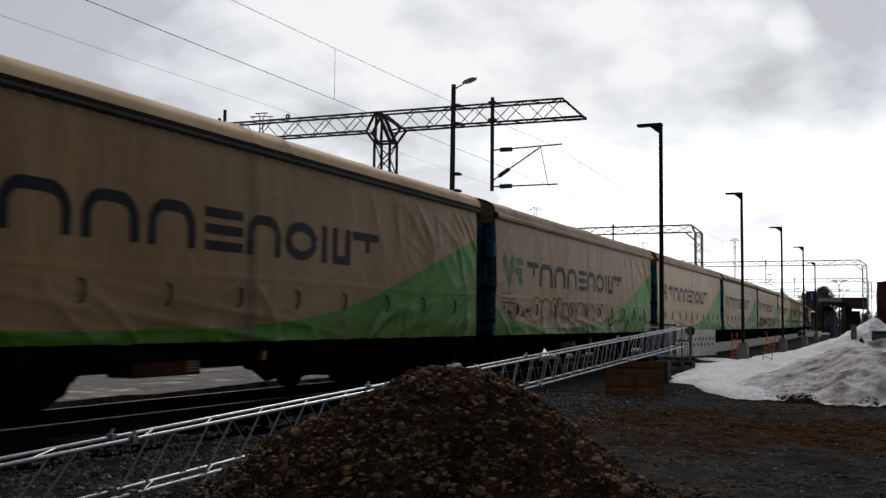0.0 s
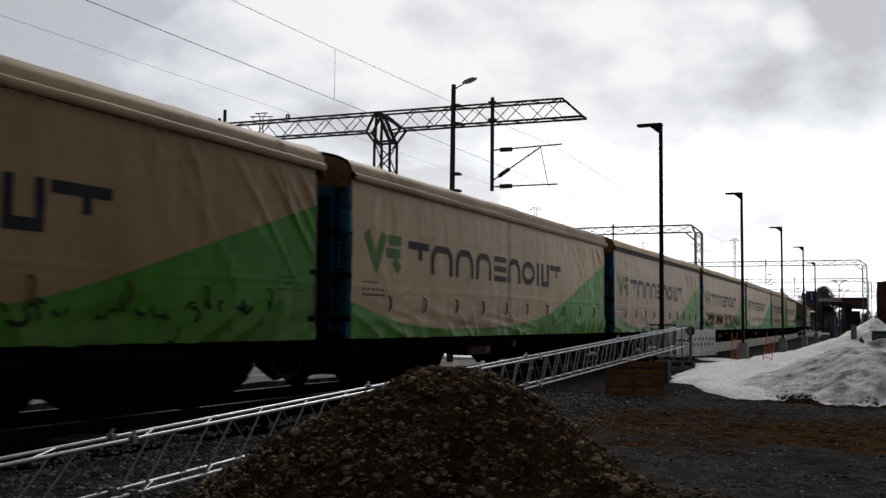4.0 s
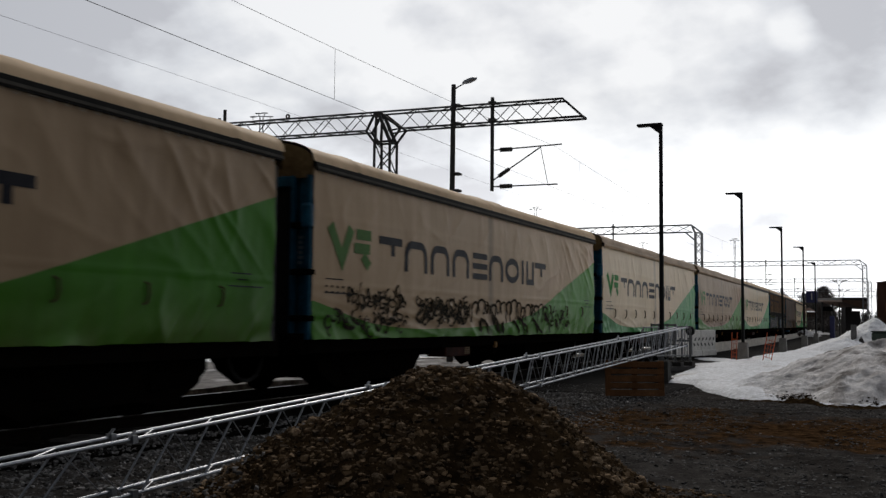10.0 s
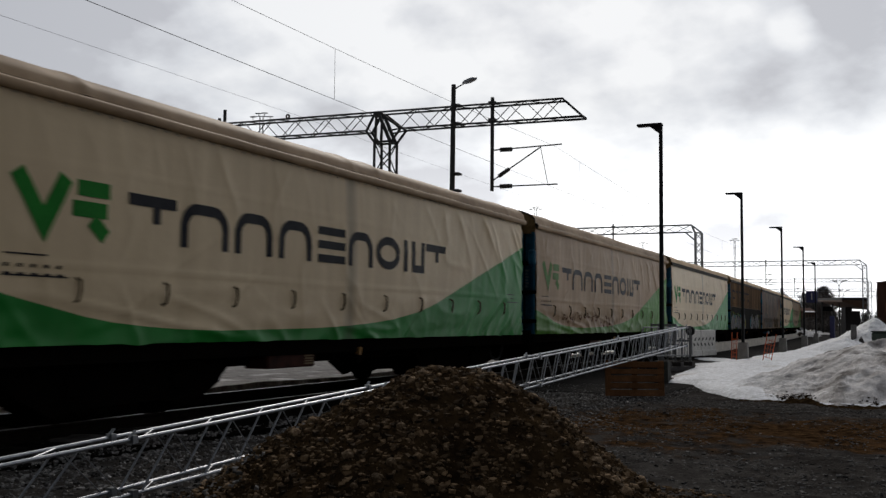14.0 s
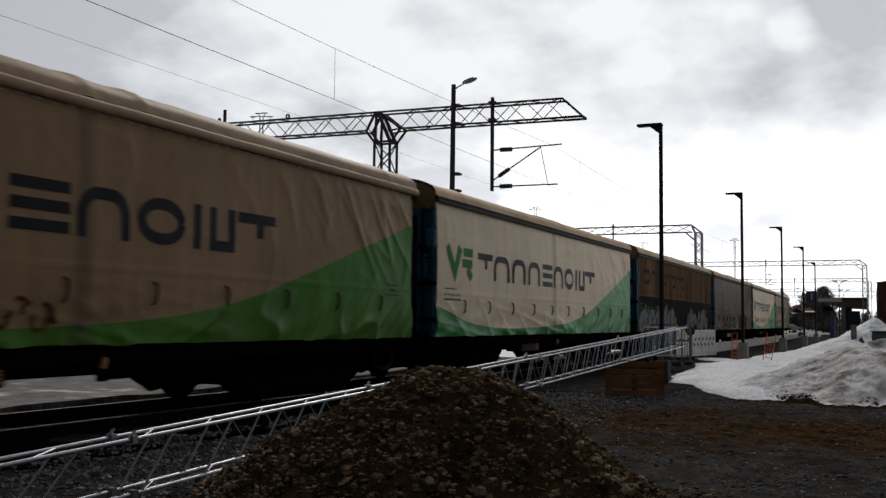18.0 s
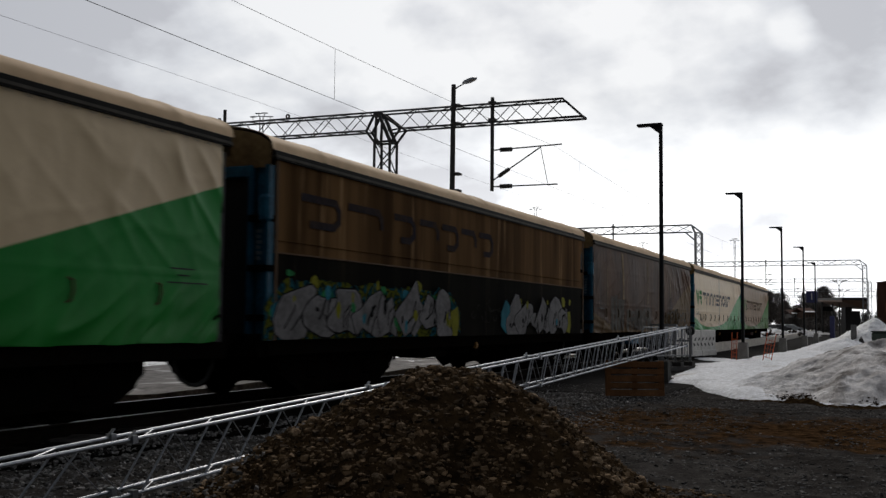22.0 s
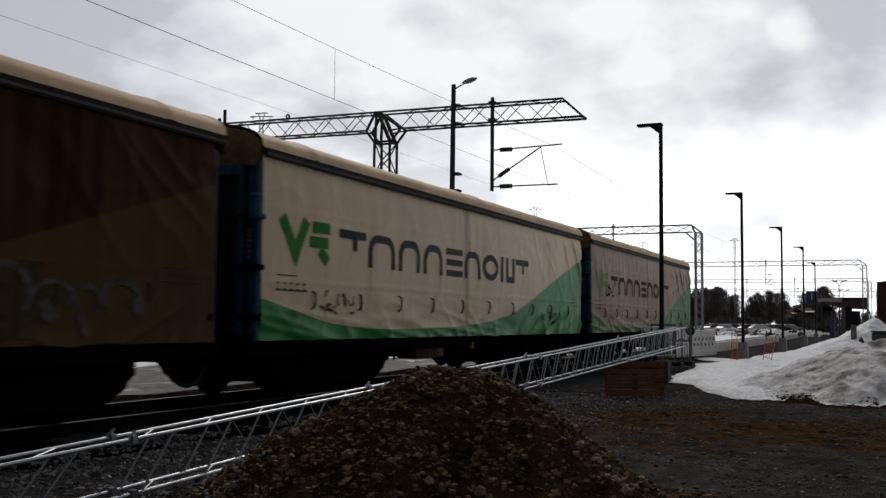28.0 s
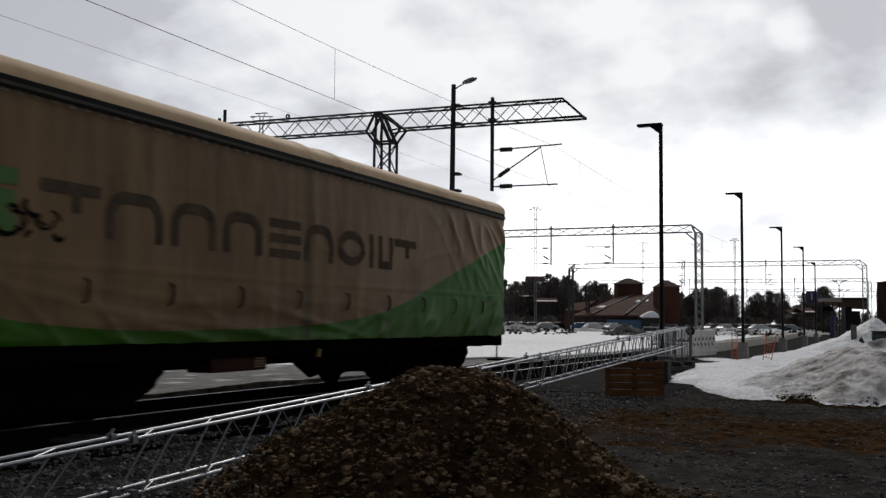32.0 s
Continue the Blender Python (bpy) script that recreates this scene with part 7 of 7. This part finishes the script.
def blob(cu, cz, ru, rz, rnd, n=8, wob=0.28, rounds=2):
    """A closed soft outline round (cu, cz)."""
    pts = [Vector((cu + ru * (1 + rnd.uniform(-wob, wob)) * math.cos(j * 6.2832 / n), cz + rz * (1 + rnd.uniform(-wob, wob)) * math.sin(j * 6.2832 / n))) for j in range(n)]
    for _ in range(rounds):
        pts = [q for a, b in zip(pts, pts[1:] + pts[:1]) for q in (a.lerp(b, 0.25), a.lerp(b, 0.75))]
    return pts


def spray_piece(w, u0, u1, z0, z1, n, seed, fill_mat, halos, rim_mat):
    """Swollen overlapping spray-can shapes with dark rims and bright splashes behind them, no letters."""
    rnd = random.Random(seed)
    low = max(z0, FOOT_Z + 0.01)

    def poly(name, pts, x, material, label=""):
        bm = bmesh.new()
        pts = [(p[0], max(low, p[1])) for p in pts]
        c = bm.verts.new((x, sum(p[0] for p in pts) / len(pts), sum(p[1] for p in pts) / len(pts)))
        vs = [bm.verts.new((x, *p)) for p in pts]
        for i in range(len(vs)):
            bm.faces.new((c, vs[i], vs[(i + 1) % len(vs)]))
        part(name, bm, material, w, label)

    def line(name, pts, wd, x):
        bm = bmesh.new()
        for q in stroke(pts, wd):
            bm.faces.new([bm.verts.new((x, p[0], max(low, p[1]))) for p in q])
        bmesh.ops.remove_doubles(bm, verts=bm.verts[:], dist=0.003)
        part(name, bm, rim_mat, w)
    h, step = z1 - z0, (u1 - u0) / n
    if fill_mat is SPRAY_SILVER and u0 < 5:
        def mist(a, c):
            u = u0 - 0.35 + (u1 - u0 + 0.8) * a
            edge = min(1.0, a * 14, (1 - a) * 14)
            top = z0 + h * (0.93 + 0.10 * noise.noise(Vector((u * 1.7, seed, 1))) + 0.05 * noise.noise(Vector((u * 6.0, seed, 4)))) * (0.55 + 0.45 * edge)
            return (HALF + 0.0145, u, low + (top - low) * c)
        part("spray_mist", grid(bmesh.new(), 90, 2, mist), SPRAY_CLOUD, w, "misty cyan, yellow and green spray")
    for k in range(n * 2):
        cu = u0 - 0.2 + (u1 - u0 + 0.6) * (k + rnd.random()) / (n * 2)
        cz = z0 + h * (rnd.uniform(0.72, 1.04) if k % 3 else rnd.uniform(0.1, 0.7))
        poly("spray_splash", blob(cu, cz, rnd.uniform(0.07, 0.20), rnd.uniform(0.06, 0.15), rnd, 6, 0.5, 1), HALF + 0.016 + k * 0.0001, halos[rnd.randrange(len(halos))])
    poly("spray_splash", blob(u0, z0 + h * 0.4, 0.40 if u0 > 5 else 0.2, h * (0.40 if u0 > 5 else 0.2), rnd, 7, 0.35, 0), HALF + 0.024, halos[0])
    poly("spray_splash", blob(u1 + 0.15, z0 + h * 0.25, 0.30, h * 0.33, rnd, 6, 0.4, 0), HALF + 0.0245, halos[min(2, len(halos) - 1)] if u0 > 5 else halos[min(1, len(halos) - 1)])
    for k in range(n):
        cu = u0 + (k + 0.5) * step
        x = HALF + 0.026 + k * 0.0020
        tall = h * rnd.uniform(0.40, 0.52)
        lean = rnd.uniform(-0.25, 0.25)
        ring = [Vector((p.x + lean * (p.y - z0), p.y)) for p in blob(cu, z0 + tall * 0.92, step * rnd.uniform(0.60, 0.85), tall, rnd, rnd.randrange(7, 11), 0.62, rnd.choice((0, 0, 1)))]
        poly("spray_shape", ring, x, fill_mat, "silver spray-painted shape")
        line("spray_rim", ring + [ring[0]], 0.03, x + 0.0006)
        q = [(cu + step * rnd.uniform(-0.3, 0.0), z0 + h * rnd.uniform(0.15, 0.35)), (cu + step * rnd.uniform(-0.1, 0.2), z0 + h * rnd.uniform(0.35, 0.5)), (cu + step * rnd.uniform(0.0, 0.35), z0 + h * rnd.uniform(0.45, 0.75))]
        line("spray_line", q, rnd.uniform(0.03, 0.08), x + 0.0012)
        q = [(p[0] + step * rnd.uniform(0.1, 0.25), p[1] + h * rnd.uniform(-0.2, 0.1)) for p in q]
        line("spray_line", q, rnd.uniform(0.02, 0.05), x + 0.0013)
        if fill_mat is SPRAY_SILVER:
            bm = bmesh.new()
            for f in stroke([(p.x * 0.9 + cu * 0.1, p.y * 0.92 + (z0 + tall) * 0.08) for p in ring[: len(ring) * 2 // 3]], 0.025):
                bm.faces.new([bm.verts.new((x + 0.0009, p[0], max(low, p[1]))) for p in f])
            bmesh.ops.remove_doubles(bm, verts=bm.verts[:], dist=0.003)
            part("spray_line", bm, SPRAY_LIGHT, w)
            for _ in range(2):
                poly("spray_gap", blob(cu + step * rnd.uniform(-0.4, 0.4), z0 + h * rnd.uniform(0.15, 0.7), rnd.uniform(0.03, 0.09), rnd.uniform(0.05, 0.16), rnd, 6, 0.5, 1), x + 0.0011, rnd.choice((rim_mat, rim_mat, halos[rnd.randrange(len(halos))])))
        if rnd.random() < 0.6:
            poly("spray_splash", blob(cu + step * 0.3, z0 + h * rnd.uniform(0.2, 0.8), 0.10, 0.13, rnd, 6, 0.4, 1), x + 0.0014, halos[rnd.randrange(len(halos))])


def hard_sides(w, seed):
    """Old sheeted walls: brown above, black below, spray paint on them."""
    def sheet(z0, z1, lift):
        return grid(bmesh.new(), 120, 10, lambda a, c: (HALF + lift + 0.012 * noise.noise(Vector((a * BODY * 1.1, c * 1.3 + z0, seed))), a * BODY, z0 + c * (z1 - z0)))
    part("upper_sheet", sheet(2.36, HEAD_Z, -0.005), BROWN_TOP, w, "dirty brown upper sheet", True)
    part("lower_sheet", sheet(FOOT_Z, 2.36, -0.005), BLACK_PANEL, w, "sooty black lower sheet", True)
    for z, hgt in ((2.36, 0.025), (2.56, 0.015)):
        part("trim", box(bmesh.new(), HALF - 0.005, 0.02, z, HALF + 0.02, BODY - 0.02, z + hgt, 0.004), TRIM_BROWN if z < 2.5 else BROWN_TOP, w)
    for u in (0.02, BODY - 0.08):
        part("rib", box(bmesh.new(), HALF - 0.005, u, FOOT_Z, HALF + 0.018, u + 0.06, HEAD_Z, 0.004), TRIM_BROWN, w)
    spray_piece(w, 0.1, 6.9, 1.0, 2.05, 8, 3, SPRAY_SILVER, (SPRAY_CYAN, SPRAY_YELLOW, SPRAY_GREEN), SPRAY_BLACK)
    spray_piece(w, 10.3, 15.2, 1.0, 2.0, 6, 8, SPRAY_SILVER, (SPRAY_CYAN, SPRAY_BLACK, SPRAY_YELLOW, SPRAY_BLACK), SPRAY_BLACK)
    for q in scribble(8.0, 10.6, 1.25, 1.8, 77, 5):
        bm = bmesh.new()
        for f in q:
            bm.faces.new([bm.verts.new((HALF + 0.018, p[0], p[1])) for p in f])
        part("spray_tag", bm, SPRAY_FAINT, w)
    for k, (u, wd) in enumerate(((0.75, 1.30), (2.30, 1.35), (4.10, 0.95), (5.25, 0.95), (6.35, 0.90), (7.40, 0.90), (8.45, 0.90))):
        z0, z1, t = 2.84, 3.40, 0.13
        pts = [(u, z1 - t / 2), (u + wd - 0.2, z1 - t / 2), (u + wd - t / 2, z1 - 0.2), (u + wd - t / 2, z0 + 0.18), (u + wd - 0.25, z0 + t / 2), (u + 0.28, z0 + t / 2)]
        bm = bmesh.new()
        for f in stroke(pts[:6 - k % 2 * 2], t):
            bm.faces.new([bm.verts.new((HALF + 0.009, p[0], p[1])) for p in f])
        bmesh.ops.remove_doubles(bm, verts=bm.verts[:], dist=0.003)
        part("painted_shape", bm, OLD_BLUE, w, "faded grey-blue plain painted shape")


STYLES = ["grimy", "grimy", "worn", "dusty", "worn", "fresh", "grimy", "fresh", "banded", "brown", "fresh", "stained"]
LABELS = {"stained": "stained brown-beige tarpaulin freight wagon ending the train", "fresh": "clean pale beige tarpaulin freight wagon on the rails", "worn": "worn beige tarpaulin freight wagon on the rails", "dusty": "dusty grey-beige tarpaulin freight wagon on the rails", "grimy": "grimy brown-beige tarpaulin freight wagon on the rails",
          "banded": "brown and black freight wagon with silver spray paint", "brown": "dark brown weathered tarpaulin freight wagon with bleached streaks"}
TRAIN = [wagon(i + 1, s, LABELS[s]) for i, s in enumerate(STYLES)]


# play in the couplings
SLACK = (-0.06, -0.07, -0.05, 0.10, 0.05, -0.05, -0.13, -0.14, -0.06, -0.03, -0.03, 0.0)


def gone(t):
    """Metres that the train has rolled by t seconds."""
    return 6.2836 * t + 0.00796 * t ** 2 - 0.00089 * t ** 3 + 0.00001728 * t ** 4


def wagon_pose(i, t):
    y = 4.727 + PITCH * i + SLACK[i] - gone(t)
    a, b = bend(y + BOGIES[0]), bend(y + BOGIES[1])
    turn = math.atan2(a - b, BOGIES[1] - BOGIES[0])
    return Matrix.Translation((TRACK_X + a + math.sin(turn) * BOGIES[0], y, 0)) @ Matrix.Rotation(turn, 4, "Z")


def motions():
    for i, w in enumerate(TRAIN):
        walk(w, [(k * 0.5, wagon_pose(i, k * 0.5)) for k in range(65)])
    for ob in WHEELSETS:
        at = ob.matrix_basis.translation.copy()
        walk(ob, [(k / 10, Matrix.Translation(at) @ Matrix.Rotation(-(gone(k / 10) / 0.46), 4, "X").to_3x3().to_4x4()) for k in range(321)])

motions()
